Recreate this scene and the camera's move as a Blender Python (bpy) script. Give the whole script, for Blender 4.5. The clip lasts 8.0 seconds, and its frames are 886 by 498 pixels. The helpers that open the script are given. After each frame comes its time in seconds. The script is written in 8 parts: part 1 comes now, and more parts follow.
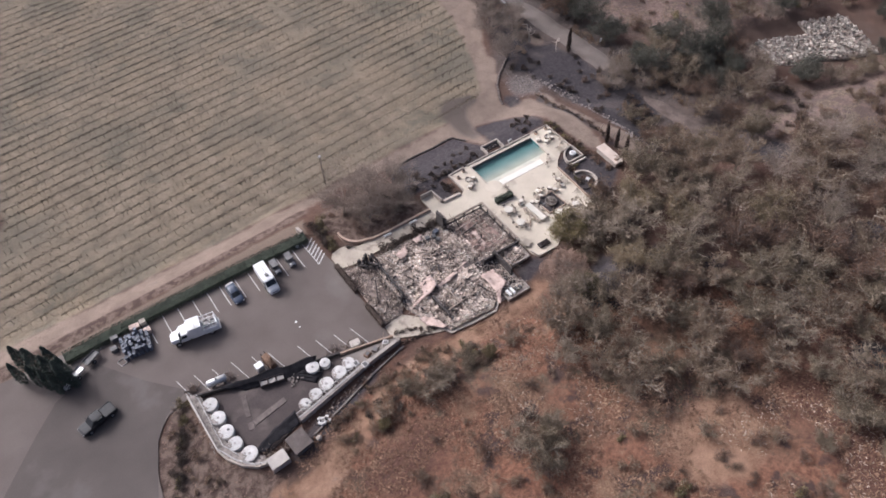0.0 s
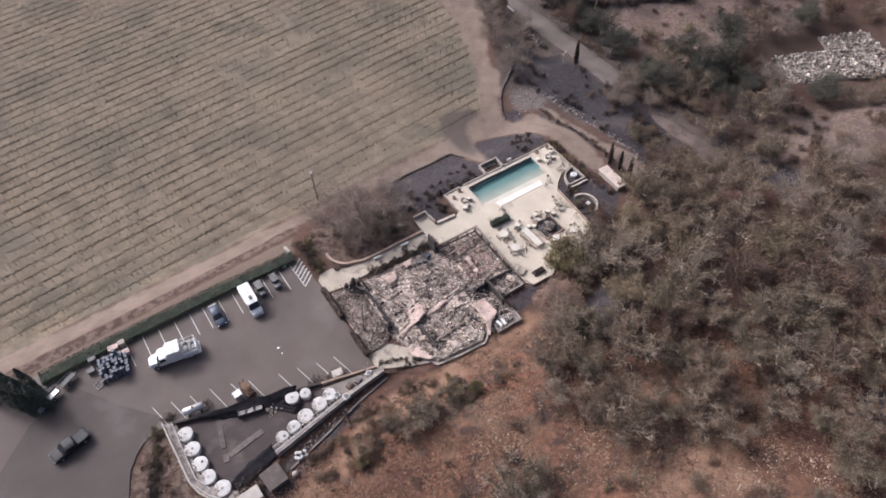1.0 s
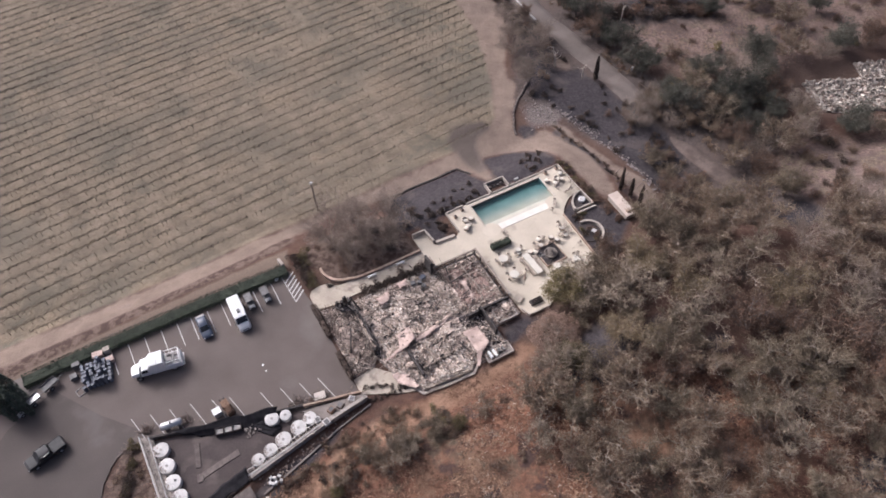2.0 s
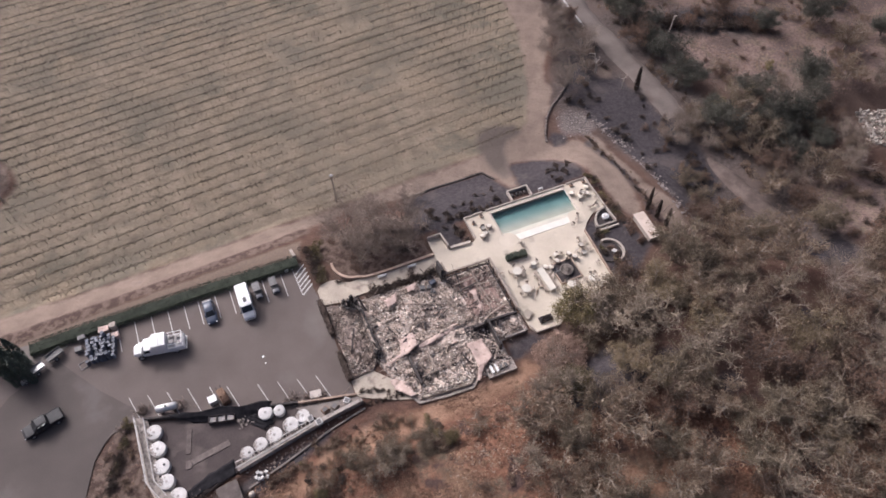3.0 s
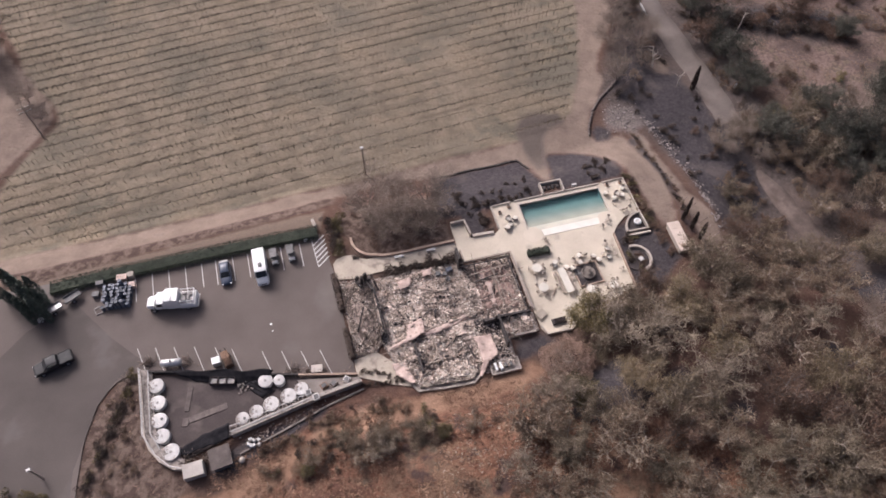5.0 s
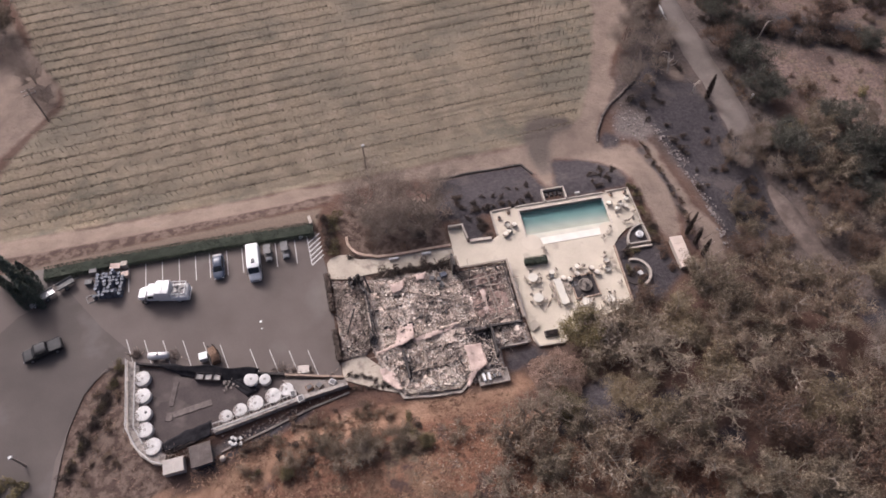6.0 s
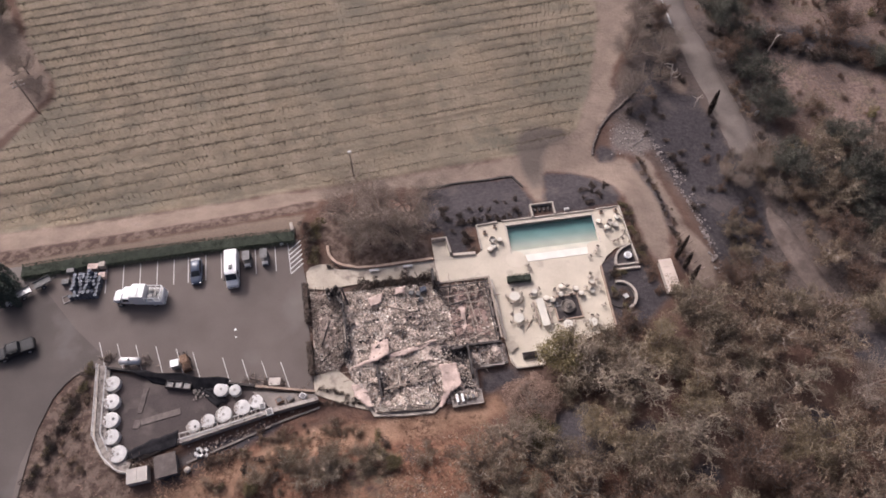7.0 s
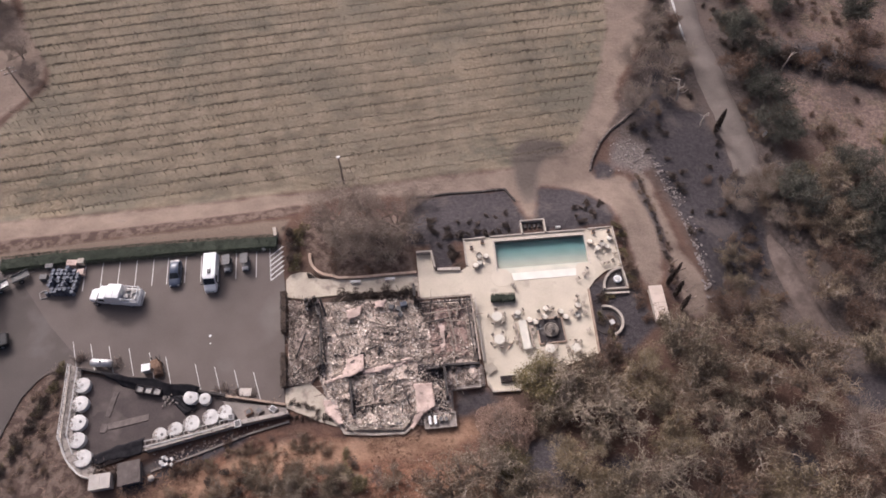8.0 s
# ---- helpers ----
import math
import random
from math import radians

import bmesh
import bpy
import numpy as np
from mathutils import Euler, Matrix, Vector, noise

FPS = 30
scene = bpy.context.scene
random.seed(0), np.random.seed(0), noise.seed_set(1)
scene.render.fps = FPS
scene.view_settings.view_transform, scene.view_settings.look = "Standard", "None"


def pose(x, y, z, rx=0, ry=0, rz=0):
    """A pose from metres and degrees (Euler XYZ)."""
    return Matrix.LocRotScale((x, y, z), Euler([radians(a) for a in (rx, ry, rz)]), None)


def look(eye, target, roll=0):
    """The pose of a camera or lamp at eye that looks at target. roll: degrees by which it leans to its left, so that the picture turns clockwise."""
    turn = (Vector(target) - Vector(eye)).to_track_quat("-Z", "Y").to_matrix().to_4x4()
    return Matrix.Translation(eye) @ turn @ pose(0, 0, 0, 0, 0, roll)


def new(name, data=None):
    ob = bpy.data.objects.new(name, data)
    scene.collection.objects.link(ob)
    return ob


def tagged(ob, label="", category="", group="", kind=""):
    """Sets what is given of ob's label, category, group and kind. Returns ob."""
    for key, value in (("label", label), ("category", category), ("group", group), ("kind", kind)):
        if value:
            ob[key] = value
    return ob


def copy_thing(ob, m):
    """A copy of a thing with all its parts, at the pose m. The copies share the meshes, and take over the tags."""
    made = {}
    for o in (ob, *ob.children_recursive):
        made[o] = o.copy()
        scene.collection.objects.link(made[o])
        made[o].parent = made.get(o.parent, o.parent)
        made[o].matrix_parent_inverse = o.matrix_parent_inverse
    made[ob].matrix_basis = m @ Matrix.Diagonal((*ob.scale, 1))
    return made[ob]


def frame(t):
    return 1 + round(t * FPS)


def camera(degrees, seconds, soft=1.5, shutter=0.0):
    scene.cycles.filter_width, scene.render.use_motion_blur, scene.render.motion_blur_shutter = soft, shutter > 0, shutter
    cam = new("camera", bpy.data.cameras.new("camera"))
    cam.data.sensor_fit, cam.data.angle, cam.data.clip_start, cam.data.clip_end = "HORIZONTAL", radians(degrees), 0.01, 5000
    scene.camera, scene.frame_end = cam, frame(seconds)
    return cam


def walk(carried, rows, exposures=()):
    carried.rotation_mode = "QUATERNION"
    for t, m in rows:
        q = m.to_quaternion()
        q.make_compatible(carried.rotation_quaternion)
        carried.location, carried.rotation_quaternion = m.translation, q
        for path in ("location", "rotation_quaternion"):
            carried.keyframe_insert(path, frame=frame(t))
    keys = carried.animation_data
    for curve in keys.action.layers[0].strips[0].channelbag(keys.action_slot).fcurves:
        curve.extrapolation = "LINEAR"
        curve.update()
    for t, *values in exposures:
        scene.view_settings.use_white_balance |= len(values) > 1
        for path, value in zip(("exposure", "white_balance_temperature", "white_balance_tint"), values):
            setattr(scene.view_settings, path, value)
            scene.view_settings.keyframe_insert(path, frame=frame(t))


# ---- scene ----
cam = camera(65.0, 8.0, 1.7)
PATH = [
    (0, (-27.068, -76.871, 92.874), (-26.404, -75.799, 91.321), -3.0),
    (0.5, (-23.933, -75.068, 92.967), (-23.284, -74.0, 91.406), -3.1),
    (1, (-19.667, -73.028, 93.149), (-19.054, -71.951, 91.58), -3.1),
    (1.5, (-15.702, -71.253, 93.394), (-15.124, -70.169, 91.816), -3.0),
    (3, (-6.555, -67.651, 93.73), (-6.138, -66.544, 92.117), -1.7),
    (3.5, (-4.937, -67.201, 93.707), (-4.58, -66.093, 92.081), -1.4),
    (4, (-3.628, -66.748, 93.464), (-3.312, -65.647, 91.824), -1.2),
    (4.5, (-2.381, -66.001, 93.65), (-2.095, -64.916, 91.995), -1.1),
    (6, (3.563, -62.59, 93.853), (3.758, -61.539, 92.162), -0.7),
    (6.5, (6.252, -60.842, 93.994), (6.42, -59.803, 92.294), -0.6),
    (7, (9.707, -58.652, 94.018), (9.849, -57.626, 92.307), -0.6),
    (7.5, (12.699, -56.467, 93.888), (12.818, -55.455, 92.167), -0.6),
    (8, (15.288, -54.044, 93.785), (15.377, -53.047, 92.053), -0.1),
]
walk(cam, [(t, look(eye, target, roll)) for t, eye, target, roll in PATH], [(0, 0.33, 5530, 11), (3, 0.31, 5710, 14), (8, 0.26, 5910, 15.5)])

# ---- world, sun, exposure ----
SUN_DIR = Vector((0.42, -0.86, -0.74)).normalized()      # the way the light travels
world = bpy.data.worlds.new("smoky_sky")
scene.world = world
world.use_nodes = True
wn = world.node_tree.nodes
sky = wn.new("ShaderNodeTexSky")
sky.sky_type = "NISHITA"
sky.sun_disc = False
sky.sun_elevation = math.asin(-SUN_DIR.z)
sky.sun_rotation = math.atan2(-SUN_DIR.x, -SUN_DIR.y)
sky.air_density, sky.dust_density, sky.ozone_density = 0.35, 9.0, 0.5
wn["Background"].inputs["Strength"].default_value = 0.15
world.node_tree.links.new(sky.outputs["Color"], wn["Background"].inputs["Color"])
sun = new("sun", bpy.data.lights.new("sun", "SUN"))
sun.data.energy, sun.data.angle, sun.data.color = 1.42, radians(6.0), (1.0, 0.91, 0.83)
sun.matrix_world = look((0, 0, 300), Vector((0, 0, 300)) + SUN_DIR)

# ---- small tools ----
rnd = random.Random(7)


class Mesh:
    """Gathers faces of simple solids into one mesh."""

    def __init__(self):
        self.v, self.f = [], []

    def add(self, verts, faces):
        n = len(self.v)
        self.v.extend([tuple(p) for p in verts])
        self.f.extend([tuple(n + i for i in f) for f in faces])
        return self

    def box(self, c, s, rz=0.0, rx=0.0, ry=0.0, chamfer=0.0):
        """A box about its centre c; a chamfer takes its upper edges off."""
        m = Matrix.Translation(c) @ Euler((rx, ry, rz)).to_matrix().to_4x4()
        x, y, z = s[0] / 2, s[1] / 2, s[2] / 2
        k = chamfer
        if k:
            p = [(a * x, b * y, -z) for a, b in ((-1, -1), (1, -1), (1, 1), (-1, 1))]
            p += [(a * x, b * y, z - k) for a, b in ((-1, -1), (1, -1), (1, 1), (-1, 1))]
            p += [(a * (x - k), b * (y - k), z) for a, b in ((-1, -1), (1, -1), (1, 1), (-1, 1))]
            f = [(3, 2, 1, 0), (8, 9, 10, 11)]
            for r in (0, 4):
                f += [(r + i, r + (i + 1) % 4, r + 4 + (i + 1) % 4, r + 4 + i) for i in range(4)]
        else:
            p = [(a * x, b * y, c2 * z) for c2 in (-1, 1) for a, b in ((-1, -1), (1, -1), (1, 1), (-1, 1))]
            f = [(3, 2, 1, 0), (4, 5, 6, 7)] + [(i, (i + 1) % 4, 4 + (i + 1) % 4, 4 + i) for i in range(4)]
        return self.add([m @ Vector(q) for q in p], f)

    def tube(self, a, b, r0, r1=None, n=6, caps=True):
        a, b = Vector(a), Vector(b)
        r1 = r0 if r1 is None else r1
        d = b - a
        if d.length < 1e-6:
            return self
        u = d.orthogonal().normalized()
        w = d.normalized().cross(u)
        ring = [(math.cos(2 * math.pi * i / n), math.sin(2 * math.pi * i / n)) for i in range(n)]
        p = [a + (u * c + w * s) * r0 for c, s in ring] + [b + (u * c + w * s) * r1 for c, s in ring]
        f = [(i, (i + 1) % n, n + (i + 1) % n, n + i) for i in range(n)]
        if caps:
            f += [tuple(range(n - 1, -1, -1)), tuple(range(n, 2 * n))]
        return self.add(p, f)

    def lathe(self, c, profile, n=20, top=True):
        """Turns a profile of (radius, height) round an upright axis at c."""
        p, f = [], []
        for r, z in profile:
            p += [(c[0] + r * math.cos(2 * math.pi * i / n), c[1] + r * math.sin(2 * math.pi * i / n), c[2] + z) for i in range(n)]
        for k in range(len(profile) - 1):
            f += [(k * n + i, k * n + (i + 1) % n, (k + 1) * n + (i + 1) % n, (k + 1) * n + i) for i in range(n)]
        if top:
            f.append(tuple(range((len(profile) - 1) * n, len(profile) * n)))
        return self.add(p, f)

    def loft(self, sections, closed=True):
        """Joins equal rings of points one after the other, with caps."""
        n = len(sections[0])
        p = [q for s in sections for q in s]
        f = []
        for k in range(len(sections) - 1):
            f += [(k * n + i, k * n + (i + 1) % n, (k + 1) * n + (i + 1) % n, (k + 1) * n + i) for i in range(n)]
        if closed:
            f += [tuple(range(n - 1, -1, -1)), tuple(range((len(sections) - 1) * n, len(sections) * n))]
        return self.add(p, f)

    def prism(self, outline, z0, z1, holes=()):
        """An upright slab over a plan outline, with holes through it."""
        bm = bmesh.new()
        for loop in (outline, *holes):
            vs = [bm.verts.new((x, y, z1)) for x, y in loop]
            for i in range(len(vs)):
                bm.edges.new((vs[i], vs[(i + 1) % len(vs)]))
        bmesh.ops.triangle_fill(bm, use_beauty=True, use_dissolve=False, edges=bm.edges[:], normal=(0, 0, 1))
        bm.verts.index_update()
        top = [tuple(v.co) for v in bm.verts]
        tris = [[v.index for v in f.verts] for f in bm.faces]
        for t in tris:
            a, b, c = (Vector(top[i]) for i in t)
            if (b - a).cross(c - a).z < 0:
                t.reverse()
        bm.free()
        n = len(top)
        self.add(top + [(x, y, z0) for x, y, _ in top], tris + [[n + i for i in reversed(t)] for t in tris])
        for loop in (outline, *holes):
            k = len(loop)
            self.add([(x, y, z0) for x, y in loop] + [(x, y, z1) for x, y in loop],
                     [(i, (i + 1) % k, k + (i + 1) % k, k + i) for i in range(k)])
        return self

    def wall(self, line, z0, z1, w, closed=False):
        """An upright wall of thickness w along a plan line."""
        pts = [Vector((x, y)) for x, y in line]
        left, right = [], []
        m = len(pts)
        for i in range(m):
            a = pts[(i - 1) % m] if closed or i else pts[0]
            b = pts[(i + 1) % m] if closed or i < m - 1 else pts[-1]
            d = (b - a).normalized()
            nrm = Vector((-d.y, d.x)) * w / 2
            left.append(pts[i] + nrm)
            right.append(pts[i] - nrm)
        rings = [[(r.x, r.y, z0), (l.x, l.y, z0), (l.x, l.y, z1), (r.x, r.y, z1)] for l, r in zip(left, right)]
        if closed:
            rings.append(rings[0])
        return self.loft(rings, closed=not closed)

    def data(self, name, material, smooth=False):
        me = bpy.data.meshes.new(name)
        me.from_pydata(self.v, [], self.f)
        me.materials.append(material)
        if smooth:
            me.polygons.foreach_set("use_smooth", [True] * len(me.polygons))
        me.update()
        return me


def part(name, mesh, material, parent, label="", smooth=False, kind=""):
    """One mesh object under a thing or a part."""
    ob = new(name, mesh.data(name, material, smooth) if isinstance(mesh, Mesh) else mesh)
    if parent is not None:
        ob.parent = parent
    return tagged(ob, label=label, kind=kind)


def thing(name, label, category, group="", kind="", at=None):
    """An Empty that holds a thing's parts."""
    ob = new(name)
    ob.empty_display_size = 0.2
    if at is not None:
        ob.matrix_basis = at
    return tagged(ob, label, category, group, kind)


def solid(name, mesh, material, label, category, group="", kind="", smooth=False, at=None):
    ob = new(name, mesh.data(name, material, smooth))
    if at is not None:
        ob.matrix_basis = at
    return tagged(ob, label, category, group, kind)


def arc(cx, cy, r, a0, a1, n=12):
    return [(cx + r * math.cos(radians(a0 + (a1 - a0) * i / n)), cy + r * math.sin(radians(a0 + (a1 - a0) * i / n))) for i in range(n + 1)]


def smoothstep(a, b, x):
    t = np.clip((x - a) / (b - a), 0.0, 1.0)
    return t * t * (3 - 2 * t)


def inside(poly, x, y):
    """Distance to a plan outline, positive inside, for arrays."""
    x, y = np.asarray(x, float), np.asarray(y, float)
    best = np.full(x.shape, 1e9)
    odd = np.zeros(x.shape, bool)
    m = len(poly)
    for i in range(m):
        (ax, ay), (bx, by) = poly[i], poly[(i + 1) % m]
        dx, dy = bx - ax, by - ay
        t = np.clip(((x - ax) * dx + (y - ay) * dy) / (dx * dx + dy * dy + 1e-12), 0, 1)
        best = np.minimum(best, np.hypot(x - ax - t * dx, y - ay - t * dy))
        if ay != by:
            cross = ((ay > y) != (by > y)) & (x < (bx - ax) * (y - ay) / (by - ay) + ax)
            odd ^= cross
    return np.where(odd, best, -best)


def along(line, x, y):
    """Distance to an open plan line, for arrays."""
    x, y = np.asarray(x, float), np.asarray(y, float)
    best = np.full(x.shape, 1e9)
    for (ax, ay), (bx, by) in zip(line, line[1:]):
        dx, dy = bx - ax, by - ay
        t = np.clip(((x - ax) * dx + (y - ay) * dy) / (dx * dx + dy * dy), 0, 1)
        best = np.minimum(best, np.hypot(x - ax - t * dx, y - ay - t * dy))
    return best


# ---- materials ----
def shade(name, low, high, scale=3.0, rough=0.8, metal=0.0, bump=0.3, fine=18.0, vary=0.12, spec=0.3, spots=None, spot_scale=1.2, spot_at=0.62, depth=0.05):
    """A worn surface: two sizes of noise between two colours, stains, fine relief, and a small change from object to object."""
    mt = bpy.data.materials.new(name)
    mt.use_nodes = True
    nt = mt.node_tree
    N, L = nt.nodes, nt.links
    bsdf = N["Principled BSDF"]
    geo = N.new("ShaderNodeNewGeometry")
    big, small = N.new("ShaderNodeTexNoise"), N.new("ShaderNodeTexNoise")
    big.inputs["Scale"].default_value, small.inputs["Scale"].default_value = scale, fine
    big.inputs["Detail"].default_value, small.inputs["Detail"].default_value = 6, 4
    for nd in (big, small):
        L.new(geo.outputs["Position"], nd.inputs["Vector"])
    mix = N.new("ShaderNodeMath")
    mix.operation = "MULTIPLY_ADD"
    L.new(small.outputs["Fac"], mix.inputs[0])
    mix.inputs[1].default_value = 0.45
    L.new(big.outputs["Fac"], mix.inputs[2])
    ramp = N.new("ShaderNodeMapRange")
    ramp.inputs["From Min"].default_value, ramp.inputs["From Max"].default_value = 0.5, 0.95
    L.new(mix.outputs[0], ramp.inputs["Value"])
    col = N.new("ShaderNodeMix")
    col.data_type = "RGBA"
    col.inputs[6].default_value, col.inputs[7].default_value = (*low, 1), (*high, 1)
    L.new(ramp.outputs["Result"], col.inputs[0])
    out = col.outputs[2]
    if spots:
        sn = N.new("ShaderNodeTexNoise")
        sn.inputs["Scale"].default_value, sn.inputs["Detail"].default_value = spot_scale, 5
        L.new(geo.outputs["Position"], sn.inputs["Vector"])
        sr = N.new("ShaderNodeMapRange")
        sr.inputs["From Min"].default_value, sr.inputs["From Max"].default_value = spot_at, spot_at + 0.1
        L.new(sn.outputs["Fac"], sr.inputs["Value"])
        sm = N.new("ShaderNodeMix")
        sm.data_type = "RGBA"
        sm.inputs[7].default_value = (*spots, 1)
        L.new(sr.outputs["Result"], sm.inputs[0])
        L.new(out, sm.inputs[6])
        out = sm.outputs[2]
    if vary:
        info = N.new("ShaderNodeObjectInfo")
        island = N.new("ShaderNodeMath")
        island.operation = "ADD"
        L.new(info.outputs["Random"], island.inputs[0])
        L.new(geo.outputs["Random Per Island"], island.inputs[1])
        vr = N.new("ShaderNodeMapRange")
        vr.inputs["From Max"].default_value = 2.0
        vr.inputs["To Min"].default_value, vr.inputs["To Max"].default_value = 1 - 1.6 * vary, 1 + 1.6 * vary
        L.new(island.outputs[0], vr.inputs["Value"])
        hs = N.new("ShaderNodeHueSaturation")
        L.new(vr.outputs["Result"], hs.inputs["Value"])
        L.new(out, hs.inputs["Color"])
        out = hs.outputs["Color"]
    L.new(out, bsdf.inputs["Base Color"])
    bsdf.inputs["Roughness"].default_value, bsdf.inputs["Metallic"].default_value = rough, metal
    bsdf.inputs["Specular IOR Level"].default_value = spec
    if bump:
        bp = N.new("ShaderNodeBump")
        bp.inputs["Strength"].default_value, bp.inputs["Distance"].default_value = bump, depth
        L.new(mix.outputs[0], bp.inputs["Height"])
        L.new(bp.outputs["Normal"], bsdf.inputs["Normal"])
    return mt


M_ASPHALT = shade("asphalt", (0.108, 0.0872, 0.0768), (0.156, 0.1268, 0.1124), 0.12, 0.9, bump=0.15, fine=6, vary=0, spots=(0.175, 0.152, 0.138), spot_scale=0.05, spot_at=0.55)
M_ASPHALT_DARK = shade("newer_asphalt", (0.079, 0.065, 0.058), (0.114, 0.095, 0.085), 0.12, 0.9, bump=0.15, fine=6, vary=0, spots=(0.15, 0.13, 0.12), spot_scale=0.06, spot_at=0.55)
M_LINE = shade("road_paint", (0.42, 0.40, 0.38), (0.62, 0.60, 0.57), 2, 0.7, bump=0.05, vary=0)
M_TERRACE = shade("terrace_plaster", (0.46, 0.398, 0.312), (0.58, 0.508, 0.405), 0.25, 0.85, bump=0.1, fine=5, vary=0, spots=(0.40, 0.34, 0.275), spot_scale=0.35, spot_at=0.60)
M_CONCRETE = shade("concrete", (0.17, 0.145, 0.128), (0.27, 0.232, 0.205), 0.6, 0.9, bump=0.15, fine=9, vary=0.05, spots=(0.14, 0.12, 0.11), spot_scale=0.8)
M_STONE = shade("pale_stone", (0.34, 0.29, 0.245), (0.50, 0.44, 0.375), 2.0, 0.9, bump=0.3, vary=0.2)
M_WALL = shade("stone_wall", (0.28, 0.20, 0.15), (0.42, 0.32, 0.25), 1.5, 0.9, bump=0.4, vary=0.15)
M_STEP = shade("white_plaster_step", (0.64, 0.60, 0.53), (0.76, 0.71, 0.63), 0.6, 0.7, bump=0.03, vary=0)
M_ROUND = shade("cream_plaster", (0.50, 0.435, 0.345), (0.58, 0.51, 0.41), 0.4, 0.8, bump=0.05, vary=0)
M_CREAM_ROOF = shade("cream_roof_felt", (0.47, 0.385, 0.32), (0.60, 0.50, 0.425), 0.8, 0.8, bump=0.1, vary=0.06)
M_TILE = shade("pool_tile", (0.075, 0.175, 0.18), (0.105, 0.215, 0.215), 0.4, 0.4, bump=0.05, vary=0)
M_LEDGE = shade("pool_plaster", (0.52, 0.49, 0.42), (0.66, 0.60, 0.51), 0.5, 0.6, bump=0.05, vary=0)
M_CHAR = shade("charred_wood", (0.03, 0.026, 0.025), (0.092, 0.078, 0.072), 3, 0.9, bump=0.5, vary=0.25, spots=(0.17, 0.15, 0.14), spot_scale=2.5, spot_at=0.6)
M_ASH = shade("ash_floor", (0.034, 0.028, 0.028), (0.07, 0.058, 0.055), 0.35, 0.95, bump=0.4, fine=5, vary=0, spots=(0.13, 0.113, 0.105), spot_scale=0.25, spot_at=0.6)
M_RUBBLE = shade("ash_rubble", (0.31, 0.245, 0.20), (0.78, 0.64, 0.535), 1.1, 0.95, bump=0.7, fine=5.0, vary=0, spots=(0.17, 0.137, 0.117), spot_scale=0.55, spot_at=0.545, depth=0.2)
M_YARD = shade("sooty_yard", (0.054, 0.043, 0.041), (0.088, 0.07, 0.065), 0.3, 0.95, bump=0.3, fine=4, vary=0, spots=(0.118, 0.097, 0.086), spot_scale=0.2, spot_at=0.54)
M_DEBRIS = shade("pale_debris", (0.52, 0.43, 0.36), (0.88, 0.79, 0.69), 0.5, 0.9, bump=0.3, vary=0.5)
M_DEBRIS_DARK = shade("burnt_debris", (0.165, 0.128, 0.108), (0.37, 0.29, 0.24), 2.0, 0.9, bump=0.3, vary=0.4)
M_SHEET = shade("scorched_sheet_metal", (0.42, 0.31, 0.262), (0.60, 0.46, 0.39), 1.1, 0.7, metal=0.0, bump=0.5, fine=5, vary=0.12, spots=(0.30, 0.225, 0.19), spot_scale=0.9, spot_at=0.56, depth=0.12)
M_WHITE = shade("white_paint", (0.70, 0.69, 0.67), (0.80, 0.79, 0.77), 1.5, 0.35, bump=0.03, vary=0.03, spec=0.5)
M_TANK = shade("white_tank", (0.45, 0.425, 0.40), (0.62, 0.595, 0.565), 1.2, 0.8, bump=0.05, vary=0.12, spots=(0.42, 0.37, 0.33), spot_scale=1.5, spot_at=0.64)
M_GLASS = shade("vehicle_glass", (0.02, 0.022, 0.025), (0.035, 0.037, 0.04), 1, 0.15, bump=0, vary=0, spec=0.3)
M_TYRE = shade("rubber", (0.02, 0.02, 0.02), (0.04, 0.038, 0.037), 6, 0.85, bump=0.1, vary=0)
M_STEEL = shade("galvanised_steel", (0.42, 0.41, 0.40), (0.58, 0.57, 0.56), 3, 0.45, metal=0.6, bump=0.05, vary=0.1)
M_BLUE = shade("blue_car_paint", (0.03, 0.042, 0.07), (0.05, 0.064, 0.10), 2, 0.35, bump=0, vary=0, spec=0.6)
M_BLACK = shade("black_car_paint", (0.016, 0.015, 0.016), (0.035, 0.032, 0.033), 2, 0.5, bump=0, vary=0, spec=0.25)
M_GREY = shade("grey_plastic", (0.10, 0.095, 0.09), (0.17, 0.16, 0.155), 3, 0.6, bump=0.05, vary=0.2)
M_BIN = shade("dusty_blue_drum", (0.06, 0.067, 0.088), (0.16, 0.168, 0.195), 2, 0.5, bump=0.05, vary=0.4)
M_FAR_DEBRIS = shade("far_pale_debris", (0.33, 0.28, 0.235), (0.66, 0.59, 0.51), 0.4, 0.9, bump=0.3, vary=0.45)
M_GEAR = shade("dusty_gear", (0.22, 0.20, 0.185), (0.40, 0.375, 0.35), 3, 0.7, bump=0.1, vary=0.2)
M_FAR_BED = shade("far_ash_bed", (0.12, 0.10, 0.088), (0.42, 0.36, 0.31), 0.5, 0.95, bump=0.5, fine=2.5, vary=0)
M_PALE_TUFT = shade("bleached_stalks", (0.30, 0.235, 0.18), (0.46, 0.375, 0.30), 0.5, 0.9, bump=0, vary=0.3)
